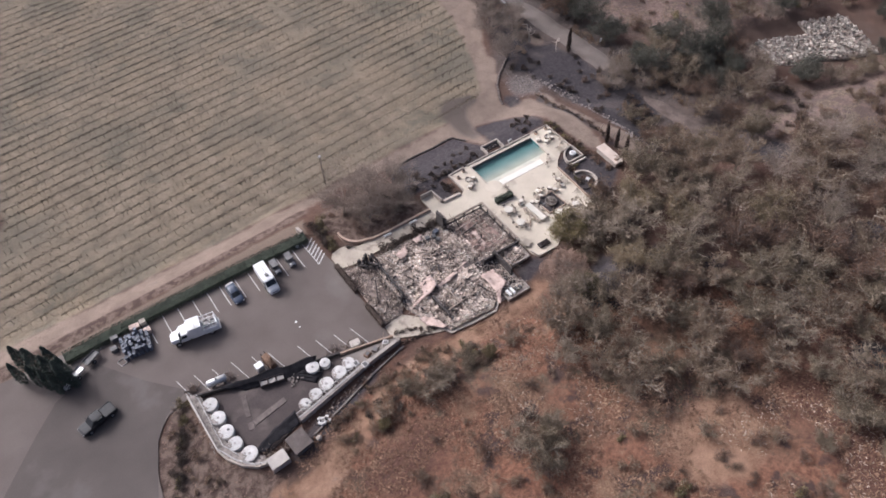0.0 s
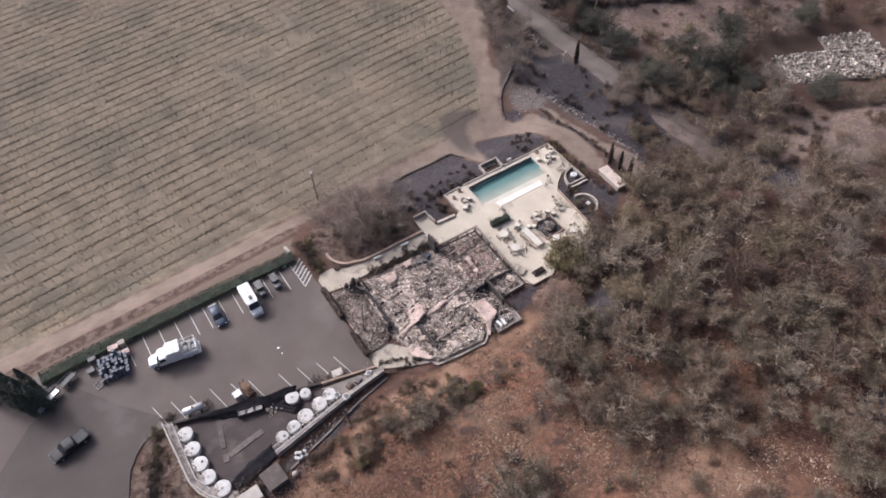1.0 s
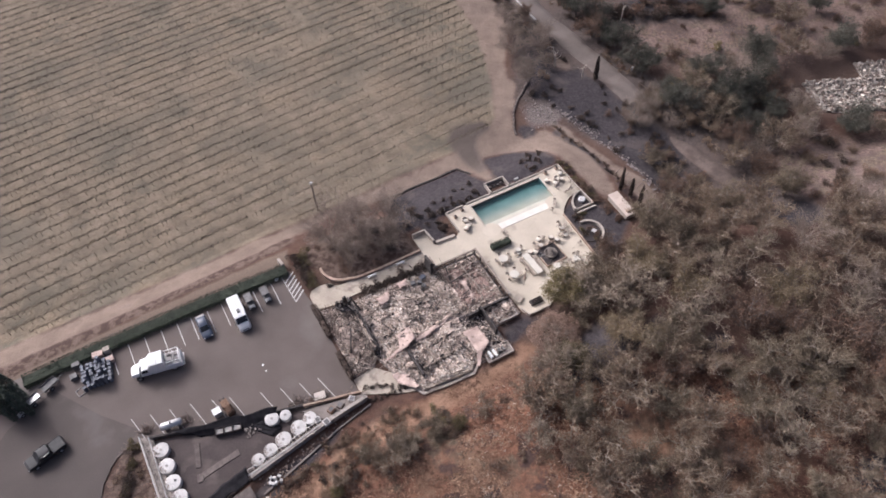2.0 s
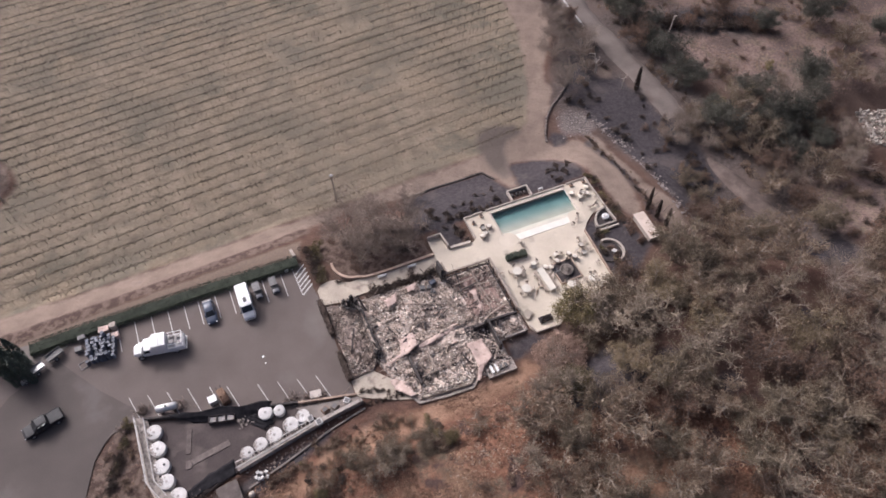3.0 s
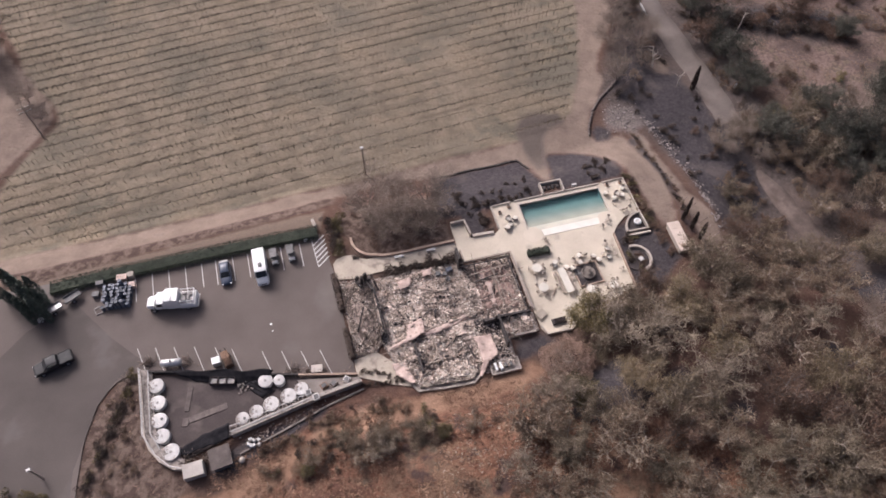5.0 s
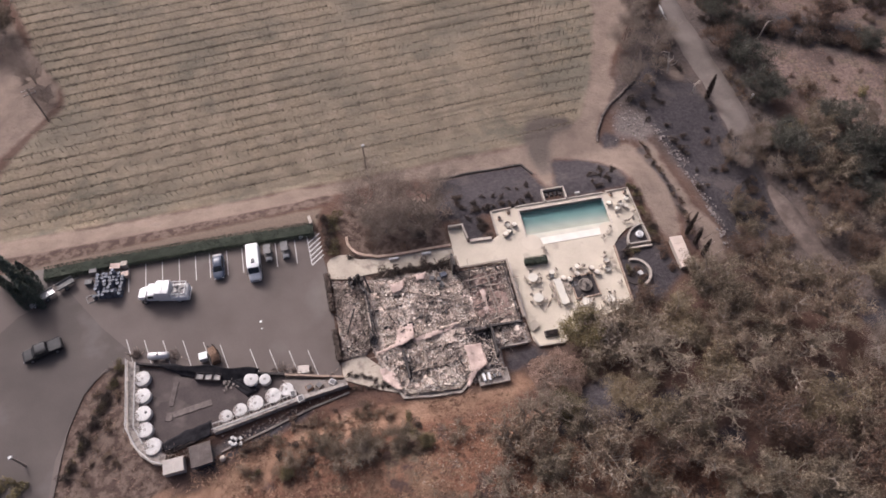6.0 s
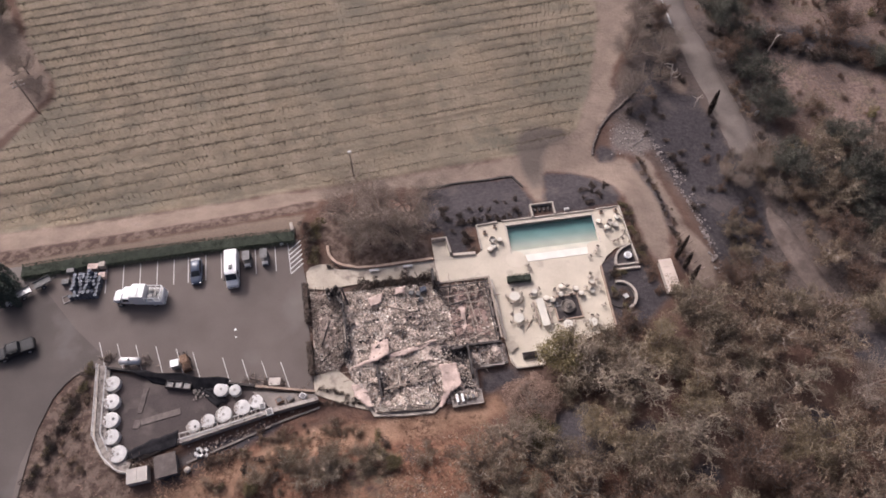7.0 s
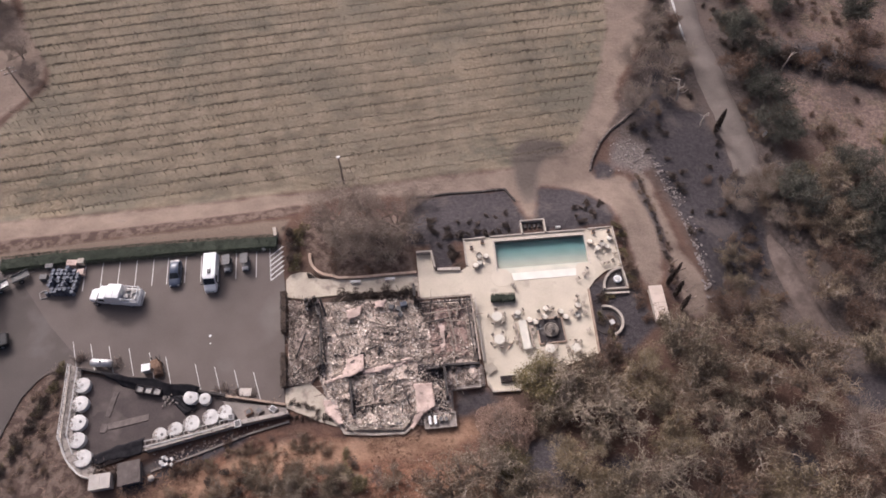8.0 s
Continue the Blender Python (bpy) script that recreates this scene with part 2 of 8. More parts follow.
# pale-to-teal plaster steps: the water's tint by depth, put into the floor colour
M_DEPTH_TINTS = [shade("pool_plaster_tint", tuple(a * (1 - k) + b * k for a, b in zip((0.35, 0.335, 0.28), (0.07, 0.17, 0.175))), tuple(a * (1 - k) + b * k for a, b in zip((0.43, 0.41, 0.345), (0.09, 0.205, 0.208))), 0.6, 0.6, bump=0.03, vary=0) for k in (0.06, 0.16, 0.3, 0.45, 0.6, 0.72, 0.82, 0.9, 0.95, 1.0, 1.0, 1.0)]
M_WOOD = shade("weathered_wood", (0.19, 0.15, 0.12), (0.36, 0.295, 0.245), 3, 0.85, bump=0.3, vary=0.2)
M_POLE = shade("pole_wood", (0.20, 0.165, 0.13), (0.33, 0.28, 0.235), 3, 0.85, bump=0.3, vary=0.1)
M_BARK = shade("oak_bark", (0.165, 0.134, 0.106), (0.31, 0.258, 0.208), 1.5, 0.9, bump=0.3, vary=0.25)
M_TWIG = shade("grey_twigs", (0.165, 0.13, 0.094), (0.31, 0.25, 0.186), 0.8, 0.9, bump=0.1, vary=0.2)
M_BARK_BURNT = shade("burnt_bark", (0.085, 0.07, 0.06), (0.17, 0.143, 0.122), 1.5, 0.9, bump=0.3, vary=0.2)
M_LEAF_DRY = shade("scorched_oak_leaves", (0.134, 0.09, 0.06), (0.214, 0.15, 0.102), 0.35, 0.8, bump=0, vary=0.17, fine=2)
M_LEAF_OLIVE = shade("dusty_olive_leaves", (0.122, 0.094, 0.063), (0.194, 0.151, 0.102), 0.35, 0.8, bump=0, vary=0.17, fine=2)
M_LEAF_BROWN = shade("brown_leaves", (0.125, 0.077, 0.054), (0.195, 0.125, 0.088), 0.35, 0.8, bump=0, vary=0.28, fine=2)
M_LEAF_GREEN = shade("green_oak_leaves", (0.118, 0.096, 0.045), (0.205, 0.162, 0.078), 0.4, 0.75, bump=0, vary=0.4, fine=2)
M_LEAF_DEEP = shade("dark_oak_leaves", (0.062, 0.062, 0.047), (0.115, 0.11, 0.085), 0.4, 0.8, bump=0, vary=0.3, fine=2)
M_LEAF_GREY = shade("grey_twigs_leaves", (0.175, 0.138, 0.108), (0.275, 0.222, 0.178), 0.35, 0.85, bump=0, vary=0.35, fine=2)
M_HEDGE = shade("hedge_leaves", (0.047, 0.054, 0.041), (0.08, 0.089, 0.067), 0.8, 0.85, bump=0, vary=0.09, spec=0.1)
M_CYPRESS = shade("cypress_leaves", (0.045, 0.058, 0.046), (0.095, 0.11, 0.085), 0.8, 0.8, bump=0, vary=0.4)
M_SHRUB = shade("scorched_shrub", (0.048, 0.035, 0.028), (0.112, 0.08, 0.062), 0.8, 0.85, bump=0, vary=0.4)
M_VINE = shade("vine_leaves", (0.106, 0.086, 0.06), (0.172, 0.14, 0.097), 0.12, 0.8, bump=0, vary=0.3)
M_VINE_WOOD = shade("vine_wood", (0.105, 0.08, 0.062), (0.175, 0.136, 0.104), 2, 0.9, bump=0.2, vary=0.3)
M_GRASS = shade("dry_grass", (0.15, 0.081, 0.054), (0.34, 0.218, 0.14), 0.25, 0.9, bump=0, vary=0.35)
M_TWIG_BROWN = shade("brown_grey_twigs", (0.21, 0.166, 0.135), (0.335, 0.272, 0.223), 0.8, 0.9, bump=0.1, vary=0.2)
M_GRASS_DARK = shade("dark_dry_grass", (0.14, 0.092, 0.07), (0.24, 0.162, 0.122), 0.15, 0.9, bump=0, vary=0.3)
M_WALK = shade("ash_stained_concrete", (0.36, 0.305, 0.242), (0.51, 0.44, 0.355), 0.4, 0.9, bump=0.1, fine=5, vary=0, spots=(0.27, 0.225, 0.185), spot_scale=0.5, spot_at=0.55)
M_BED = shade("sooty_bed", (0.24, 0.185, 0.155), (0.58, 0.465, 0.39), 0.9, 0.95, bump=0.5, fine=4, vary=0, depth=0.15)
M_DULL_STONE = shade("dull_fountain_stone", (0.13, 0.11, 0.095), (0.24, 0.205, 0.175), 2, 0.9, bump=0.3, vary=0.1)
M_PINK_ASH = shade("pinkish_ash", (0.20, 0.132, 0.11), (0.45, 0.325, 0.27), 0.9, 0.95, bump=0.8, fine=3.0, vary=0, spots=(0.10, 0.075, 0.066), spot_scale=0.9, spot_at=0.56, depth=0.2)
M_LEAF_PINK = shade("pinkish_brown_leaves", (0.30, 0.205, 0.155), (0.44, 0.31, 0.24), 0.4, 0.85, bump=0, vary=0.25, fine=2)
M_LANE = shade("ash_grey_lane", (0.095, 0.071, 0.06), (0.175, 0.135, 0.115), 0.5, 0.95, bump=0.5, fine=3, vary=0, spots=(0.085, 0.064, 0.055), spot_scale=0.28, spot_at=0.52)
M_ROCK = shade("field_stone", (0.15, 0.127, 0.117), (0.31, 0.268, 0.243), 2.0, 0.9, bump=0.3, vary=0.25)
M_DARK_STONE = shade("sooty_stone", (0.105, 0.083, 0.073), (0.22, 0.178, 0.155), 2.0, 0.9, bump=0.3, vary=0.3)
M_CHAIR = shade("weathered_metal", (0.27, 0.225, 0.185), (0.46, 0.395, 0.33), 3, 0.6, bump=0.05, vary=0.3)
M_SLAB = shade("pale_ledge_concrete", (0.27, 0.232, 0.205), (0.41, 0.36, 0.32), 1.2, 0.9, bump=0.2, fine=7, vary=0.05, spots=(0.19, 0.16, 0.14), spot_scale=1.6, spot_at=0.56)
M_LEAF_GOLD = shade("yellow_olive_leaves", (0.162, 0.122, 0.072), (0.255, 0.195, 0.117), 0.35, 0.8, bump=0, vary=0.17, fine=2)
M_BEIGE = shade("dusty_beige_metal", (0.36, 0.32, 0.285), (0.47, 0.425, 0.38), 1.0, 0.7, bump=0.1, vary=0.05)
M_BOARD = shade("sooty_board", (0.085, 0.068, 0.062), (0.16, 0.132, 0.118), 1.2, 0.9, bump=0.2, vary=0.2)
M_ROAD = shade("grey_road", (0.12, 0.098, 0.085), (0.173, 0.143, 0.126), 0.25, 0.9, bump=0.2, fine=3, vary=0, spots=(0.135, 0.105, 0.09), spot_scale=0.18, spot_at=0.54)

# ---- the ground ----
VINE_AREA = [(-58, 12.2), (-40, 13.2), (-27, 13.6), (-3, 14.8), (10, 15.4), (21.4, 16.4), (34, 16.8), (45.2, 19.8), (47.6, 24.0), (51, 31), (55.4, 42), (58, 52), (60, 70), (66, 120), (70, 230), (-130, 230), (-75, 105), (-59, 66), (-56.5, 57), (-50.5, 48), (-50, 43), (-54.5, 37), (-59, 30), (-61, 22)]
PLATEAU = [(-75, 5.5), (-6, 5.8), (0, 1.5), (15, 0), (20, 2.0), (48.5, 2.4), (49, -6), (54, -9), (54, -18), (44, -22), (30, -26), (22, -29.5), (4, -29), (-4, -27), (-12, -27.5), (-26, -33), (-75, -60)]


def height(x, y):
    """The lie of the land, for arrays."""
    x, y = np.asarray(x, float), np.asarray(y, float)
    d = -inside(PLATEAU, x, y)                                    # metres outside the levelled ground
    out = smoothstep(0.3, 11, d)
    north = -3.0 - 1.6 * smoothstep(25, 70, x) - 1.0 * smoothstep(60, 160, y)
    east = -0.6 - 4.9 * smoothstep(50, 76, x) - 2.0 * smoothstep(85, 125, x)
    south = 3.0 * smoothstep(-22, 4, x) + 1.6 * smoothstep(-45, -90, y) * smoothstep(-25, 10, x)
    south = south - 5.5 * smoothstep(38, 85, x)
    wn_ = smoothstep(-2, 8, y) * (1 - smoothstep(46, 70, x) * 0.55)
    ws = smoothstep(-17, -30, y)
    we = np.clip(1 - wn_ - ws, 0, 1)
    z = out * (wn_ * north + ws * south + we * east) / np.maximum(wn_ + ws + we, 1e-6)
    wave = 0.22 * np.sin(x * 0.31 + 1.3 * np.sin(y * 0.17)) * np.cos(y * 0.27 + 0.8 * np.sin(x * 0.13)) + 0.12 * np.sin(x * 0.83 + y * 0.61)
    return -0.15 + z + wave * smoothstep(2, 12, d) * np.where(inside(VINE_AREA, x, y) > 0, 0.3, 1.0)


def high(x, y):
    return float(height(np.array([x]), np.array([y]))[0])


DIRT = [
    [(-75, 6.0), (-49, 7.4), (-28, 8.6), (-5, 10.4), (-1, 12.2), (6, 13.6), (17, 12.2), (31.6, 12.4), (33.0, 9.6), (34.2, 5), (36.0, 5), (37.4, 12.8), (42, 12.2), (45.4, 10.3), (48.2, 6.6), (49.2, 0), (49.6, -7), (50.6, -11), (53.2, -7), (54.4, -1.8), (55.6, 8.6), (52.4, 14.0), (48.2, 14.2), (47.3, 16.5), (48.9, 19.8), (51.8, 24.0), (55.2, 28.6), (54.6, 31), (57.0, 36.8), (61, 42), (64.8, 48), (67.4, 58), (71, 80), (78, 130), (66, 130), (60, 70), (57.5, 50), (50.6, 31), (46, 22), (34, 16.6), (10, 15.2), (-3, 14.6), (-28, 13.2), (-52, 12.6), (-75, 12)],
    [(-60, 12), (-62, 30), (-51, 44), (-52, 50), (-60, 64), (-80, 108), (-100, 108), (-78, 60), (-74, 12)],
    [(55.0, 17.0), (56.8, 12.4), (57.4, 4.9), (57.6, -3.6), (59.7, -8.6), (58.6, -14.6), (54.9, -14.7), (55.1, -7.0), (55.4, 3.3), (54.8, 12)],
    [(66.8, 33.0), (69.7, 34.8), (70.6, 30.4), (68.6, 27.6), (66.2, 28.8)],
]
# treeless gaps in the woods whose shade is painted into the ground (x, y, radius)
SHADE_GAPS = [(39.6, -36.4, 3.0), (26.0, -37.2, 2.4), (46.0, -42.4, 2.2), (79.0, -27.5, 4.4), (64.2, -37.2, 3.2), (22.9, -51.4, 2.0), (75.6, -51.5, 4.0), (50.5, -68, 4.5), (31, -44, 2.2)]
SHADE_GAP_OUTLINES = [[(x + r * math.cos(a * 0.57), y + r * 0.75 * math.sin(a * 0.57)) for a in range(11)] for x, y, r in SHADE_GAPS]
BANK = [(-70, 4.0), (-49, 5.2), (-30, 6.9), (-5, 8.6), (-1, 10.5), (-3, 11.6), (-7, 10.5), (-30, 8.8), (-49, 8.0), (-70, 8.0)]
GARDEN = [(-0.5, 0.5), (2, -3), (15.5, -4), (15.5, 8), (0, 9), (-3, 4)]
VERGE = [(-70, 4.0), (-5, 4.0), (-4, 8), (-30, 6.6), (-49, 5.7), (-70, 4.6)]
BURNT_AND_SHADED = [
    [(14.6, 1), (15.6, 11.6), (21.2, 12.2), (31.7, 12.0), (32.6, 9.8), (33.5, 5.0), (33.0, 1.5), (22, 1), (21, -3.5), (19, -3.5), (18, 1)],
    [(35.8, 1.8), (35.6, 6.0), (37.4, 12.6), (42.1, 12.0), (45.4, 10.0), (47.5, 5.9), (48, 2)],
    [(55.4, 25.6), (58.4, 24.6), (61.0, 27.5), (64.0, 33.0), (66.0, 28.5), (70.4, 27.4), (72.0, 19.3), (72.8, 13.1), (75.0, 10.0), (74.4, 1.5), (72.6, -5.0), (68.5, -10), (62.0, -14.6), (60.4, -12), (60.7, -6.7), (60.8, 2.3), (59.6, 11.1), (57.8, 16.5), (58.6, 21.0), (56.5, 23.4)],
    [(53.6, 12.5), (54.6, 3.3), (54.2, -7.0), (53.4, -12.0), (54.9, -12), (55.0, -6.0), (55.6, 3.3), (55.2, 12.0)],
    [(19.6, -23.4), (24.4, -23.2), (25.6, -24.6), (22.4, -26.2), (19.7, -26.6)],
    [(47.3, 15.9), (49.1, 17.6), (51.4, 15.6), (50.7, 13.4), (48.0, 14.0)],
    [(41.5, -8.5), (46, -6), (49, -7), (50, -16), (45, -20), (41, -19)],
    [(-26, -31), (-20, -28.5), (-8, -26), (-9, -27.6), (-20, -31.5), (-25, -33)],
    # dark gap under the oaks: shade given as ground colour
    [(24, -33), (33, -30), (36, -38), (27, -41)],
    [(56, 26.5), (60.5, 31), (63, 36.5), (65, 40), (65.6, 33), (65.4, 28), (62, 27)],
    [(87, 44), (95, 43.4), (104, 40.5), (112, 36), (111, 30.5), (100, 33.5), (90, 37.5)],
]
RED = [
    [(-12, -27.6), (4, -29.4), (20, -30), (30, -40), (60, -52), (90, -75), (70, -130), (-40, -130), (-30, -50), (-24, -36)],
    [(82, 62), (84, 24), (95, 10), (130, 4), (170, 20), (170, 80), (100, 90)],
    [(84, -15), (95, -11), (110, -17), (140, -25), (150, -45), (116, -32), (99, -40), (90, -32), (83, -25)],
]
SCRUB_BED = [(-46, -30), (-43, -27), (-40.5, -19), (-36.3, -14.2), (-34.6, -14.8), (-34.2, -25), (-31, -30), (-28, -32.5), (-46, -48)]

xs = np.unique(np.concatenate([np.linspace(-3500, -260, 10), np.linspace(-260, -80, 22), np.arange(-80, 150, 1.0), np.linspace(150, 330, 24), np.linspace(330, 3500, 10)]))
ys = np.unique(np.concatenate([np.linspace(-3500, -260, 10), np.linspace(-260, -100, 20), np.arange(-100, 90, 1.0), np.linspace(90, 330, 40), np.linspace(330, 3500, 10)]))
gx, gy = np.meshgrid(xs, ys)
gz = height(gx, gy)
nx, ny = len(xs), len(ys)
gm = bpy.data.meshes.new("ground")
quads = [(j * nx + i, j * nx + i + 1, (j + 1) * nx + i + 1, (j + 1) * nx + i) for j in range(ny - 1) for i in range(nx - 1)]
# the pool's pit is cut out of the sheet
keep_quad = [q for q in quads if not (27.0 < gx.flat[q[0]] + 0.5 < 43.4 and -6.2 < gy.flat[q[0]] + 0.5 < 0.6)]
gm.from_pydata(np.stack([gx.ravel(), gy.ravel(), gz.ravel()], 1).tolist(), [], keep_quad)
gm.polygons.foreach_set("use_smooth", [True] * len(gm.polygons))
flat_x, flat_y = gx.ravel(), gy.ravel()


def zone(name, outlines, soft):
    v = np.max([inside(p, flat_x, flat_y) for p in outlines], axis=0)
    at = gm.attributes.new(name, "FLOAT", "POINT")
    at.data.foreach_set("value", np.clip(0.5 + 0.5 * v / soft, 0, 1).astype(np.float32))


zone("dirt", DIRT, 2.0)
# burnt ground, plus the woods' shaded gaps painted in the same ash colour
zone("burnt", BURNT_AND_SHADED + SHADE_GAP_OUTLINES, 1.8)
zone("soot", [[(34.4, 8.6), (33.9, 14.0), (33.9, 20.0), (36.2, 23.0), (38.6, 23.2), (43.4, 22.2), (43.6, 19.6), (39.8, 18.6), (38.2, 16.5), (36.9, 11.4), (36.0, 8.4)]], 1.6)
zone("track", [[(-34, -33.6), (-24.5, -34.8), (-19.7, -33.2), (-12.3, -30.4), (-4.7, -28.2), (3.7, -28.3), (14.5, -28.6), (21.5, -27.0), (23.5, -29.2), (18, -30.8), (11.5, -31.6), (1.3, -31.4), (-7.2, -32.0), (-14.4, -34.6), (-21.6, -38.4), (-28.2, -41), (-38, -42)], [(30, -60), (24, -58), (16, -60), (15, -66), (22, -70), (29, -68)], [(20, -46), (26, -47), (30, -52), (24, -54)]], 1.6)
# first outline: scorched duff, darkened for vignette too; third paints a shadow patch
zone("duff", [[(34, -64), (60, -58), (80, -70), (64, -98), (34, -98), (28, -84), (33, -74)], [(-10, -52), (-2, -56), (-4, -66), (-14, -66)], [(-20, -40.5), (-14, -37), (-8, -36.5), (-5, -40), (-9, -46), (-17, -47)]], 4.0)
zone("ashy", [[(64, 44), (70, 66), (83, 66), (83.5, 14), (95, 10), (100, -8), (86, -14), (84, -34), (72, -24), (62, -13), (60, 2), (56, 18), (52, 25), (58, 34)], [(86, 46), (96, 45), (114, 38), (112, 27), (98, 31), (88, 36)]], 3.0)
zone("pale", [[(52.0, 21.6), (57.6, 20.8), (58.2, 15.9), (56.0, 13.6), (52.0, 15.3)]], 2.0)
zone("red", RED[:1], 8.0)
zone("scorch", [RED[1], RED[2]], 6.0)
zone("vines", [VINE_AREA], 2.5)
zone("bank", [BANK, SCRUB_BED, GARDEN], 1.0)
zone("verge", [VERGE], 1.0)


def ground_material():
    mt = bpy.data.materials.new("hillside_soil")
    mt.use_nodes = True
    N, L = mt.node_tree.nodes, mt.node_tree.links
    bsdf = N["Principled BSDF"]
    geo = N.new("ShaderNodeNewGeometry")

    def cloud(scale, detail=6, rough=0.6):
        n = N.new("ShaderNodeTexNoise")
        n.inputs["Scale"].default_value, n.inputs["Detail"].default_value, n.inputs["Roughness"].default_value = scale, detail, rough
        L.new(geo.outputs["Position"], n.inputs["Vector"])
        return n.outputs["Fac"]

    def blend(fac, a, b):
        m = N.new("ShaderNodeMix")
        m.data_type = "RGBA"
        for sock, v in ((0, fac), (6, a), (7, b)):
            if isinstance(v, tuple):
                m.inputs[sock].default_value = (*v, 1)
            else:
                L.new(v, m.inputs[sock])
        return m.outputs[2]

    def span(v, lo, hi):
        r = N.new("ShaderNodeMapRange")
        r.inputs["From Min"].default_value, r.inputs["From Max"].default_value = lo, hi
        L.new(v, r.inputs["Value"])
        return r.outputs["Result"]

    def ragged(name, cl, amount, width):
        a = N.new("ShaderNodeAttribute")
        a.attribute_name = name
        m = N.new("ShaderNodeMath")
        m.operation = "MULTIPLY_ADD"
        L.new(cl, m.inputs[0])
        m.inputs[1].default_value = amount
        L.new(a.outputs["Fac"], m.inputs[2])
        mid = 0.5 + amount * 0.5
        return span(m.outputs[0], mid - width, mid + width)

    wide, mid_, fine_, grit = cloud(0.045), cloud(0.3), cloud(1.6), cloud(7.0, 3)
    col = blend(span(mid_, 0.35, 0.68), (0.086, 0.051, 0.04), (0.142, 0.088, 0.066))
    col = blend(span(wide, 0.45, 0.62), col, (0.108, 0.074, 0.059))
    red = blend(span(fine_, 0.35, 0.66), (0.125, 0.06, 0.041), (0.24, 0.128, 0.083))
    red = blend(span(wide, 0.5, 0.68), red, (0.15, 0.10, 0.07))
    patch = cloud(0.11, 5, 0.65)
    red = blend(span(patch, 0.52, 0.60), red, blend(span(fine_, 0.4, 0.6), (0.10, 0.075, 0.055), (0.16, 0.125, 0.088)))
    red = blend(span(mid_, 0.52, 0.60), red, (0.078, 0.05, 0.042))
    red = blend(span(cloud(0.17, 4, 0.55), 0.58, 0.68), red, (0.235, 0.147, 0.098))
    col = blend(ragged("red", mid_, 0.8, 0.2), col, red)
    scorch = blend(span(fine_, 0.36, 0.66), (0.135, 0.095, 0.082), (0.24, 0.172, 0.145))
    scorch = blend(span(patch, 0.48, 0.58), scorch, (0.115, 0.085, 0.075))
    scorch = blend(span(mid_, 0.5, 0.6), scorch, blend(span(fine_, 0.4, 0.6), (0.11, 0.082, 0.066), (0.185, 0.142, 0.106)))
    col = blend(ragged("scorch", mid_, 0.8, 0.2), col, scorch)
    # dark red-brown, for duff and for the shade painted with it
    duff = blend(span(fine_, 0.35, 0.65), (0.078, 0.042, 0.033), (0.14, 0.077, 0.056))
    col = blend(ragged("duff", mid_, 0.9, 0.25), col, duff)
    strip_ = blend(span(mid_, 0.36, 0.64), (0.20, 0.118, 0.078), (0.315, 0.198, 0.136))
    col = blend(ragged("track", mid_, 0.7, 0.2), col, strip_)
    vin = blend(span(mid_, 0.35, 0.66), (0.184, 0.15, 0.11), (0.274, 0.223, 0.166))
    vin = blend(span(wide, 0.46, 0.64), vin, (0.168, 0.146, 0.112))
    vin = blend(span(patch, 0.5, 0.66), vin, blend(span(fine_, 0.4, 0.6), (0.205, 0.164, 0.117), (0.277, 0.223, 0.162)))
    vin = blend(span(cloud(0.07, 5, 0.7), 0.55, 0.66), vin, (0.155, 0.136, 0.103))
    col = blend(ragged("vines", mid_, 0.3, 0.12), col, vin)
    ashy = blend(span(fine_, 0.35, 0.66), (0.07, 0.056, 0.051), (0.128, 0.103, 0.092))
    ashy = blend(span(patch, 0.5, 0.62), ashy, (0.115, 0.088, 0.076))
    col = blend(ragged("ashy", mid_, 0.8, 0.2), col, ashy)
    tan = blend(span(mid_, 0.35, 0.7), (0.188, 0.143, 0.115), (0.266, 0.205, 0.165))
    col = blend(ragged("dirt", mid_, 0.5, 0.12), col, tan)
    col = blend(ragged("verge", mid_, 0.6, 0.15), col, (0.188, 0.143, 0.112))
    bank = blend(span(cloud(0.7, 5, 0.65), 0.44, 0.56), (0.085, 0.058, 0.048), (0.165, 0.122, 0.098))
    col = blend(ragged("bank", mid_, 0.6, 0.15), col, bank)
    col = blend(ragged("soot", mid_, 0.5, 0.22), col, (0.125, 0.103, 0.088))
    ash = blend(span(fine_, 0.35, 0.7), (0.047, 0.041, 0.044), (0.082, 0.071, 0.073))
    ash = blend(span(patch, 0.56, 0.66), ash, (0.098, 0.082, 0.078))
    col = blend(ragged("burnt", mid_, 0.7, 0.14), col, ash)
    col = blend(ragged("pale", mid_, 1.7, 0.3), col, blend(span(grit, 0.4, 0.6), (0.10, 0.082, 0.075), (0.215, 0.182, 0.166)))
    speck = blend(span(grit, 0.3, 0.75), (0.76, 0.76, 0.76), (1.24, 1.23, 1.21))
    mul = N.new("ShaderNodeMix")
    mul.data_type, mul.blend_type = "RGBA", "MULTIPLY"
    mul.inputs[0].default_value = 1.0
    L.new(col, mul.inputs[6])
    L.new(speck, mul.inputs[7])
    L.new(mul.outputs[2], bsdf.inputs["Base Color"])
    bsdf.inputs["Roughness"].default_value, bsdf.inputs["Specular IOR Level"].default_value = 0.95, 0.1
    bp = N.new("ShaderNodeBump")
    bp.inputs["Strength"].default_value, bp.inputs["Distance"].default_value = 0.7, 0.35
    L.new(fine_, bp.inputs["Height"])
    L.new(bp.outputs["Normal"], bsdf.inputs["Normal"])
    return mt


gm.materials.append(ground_material())
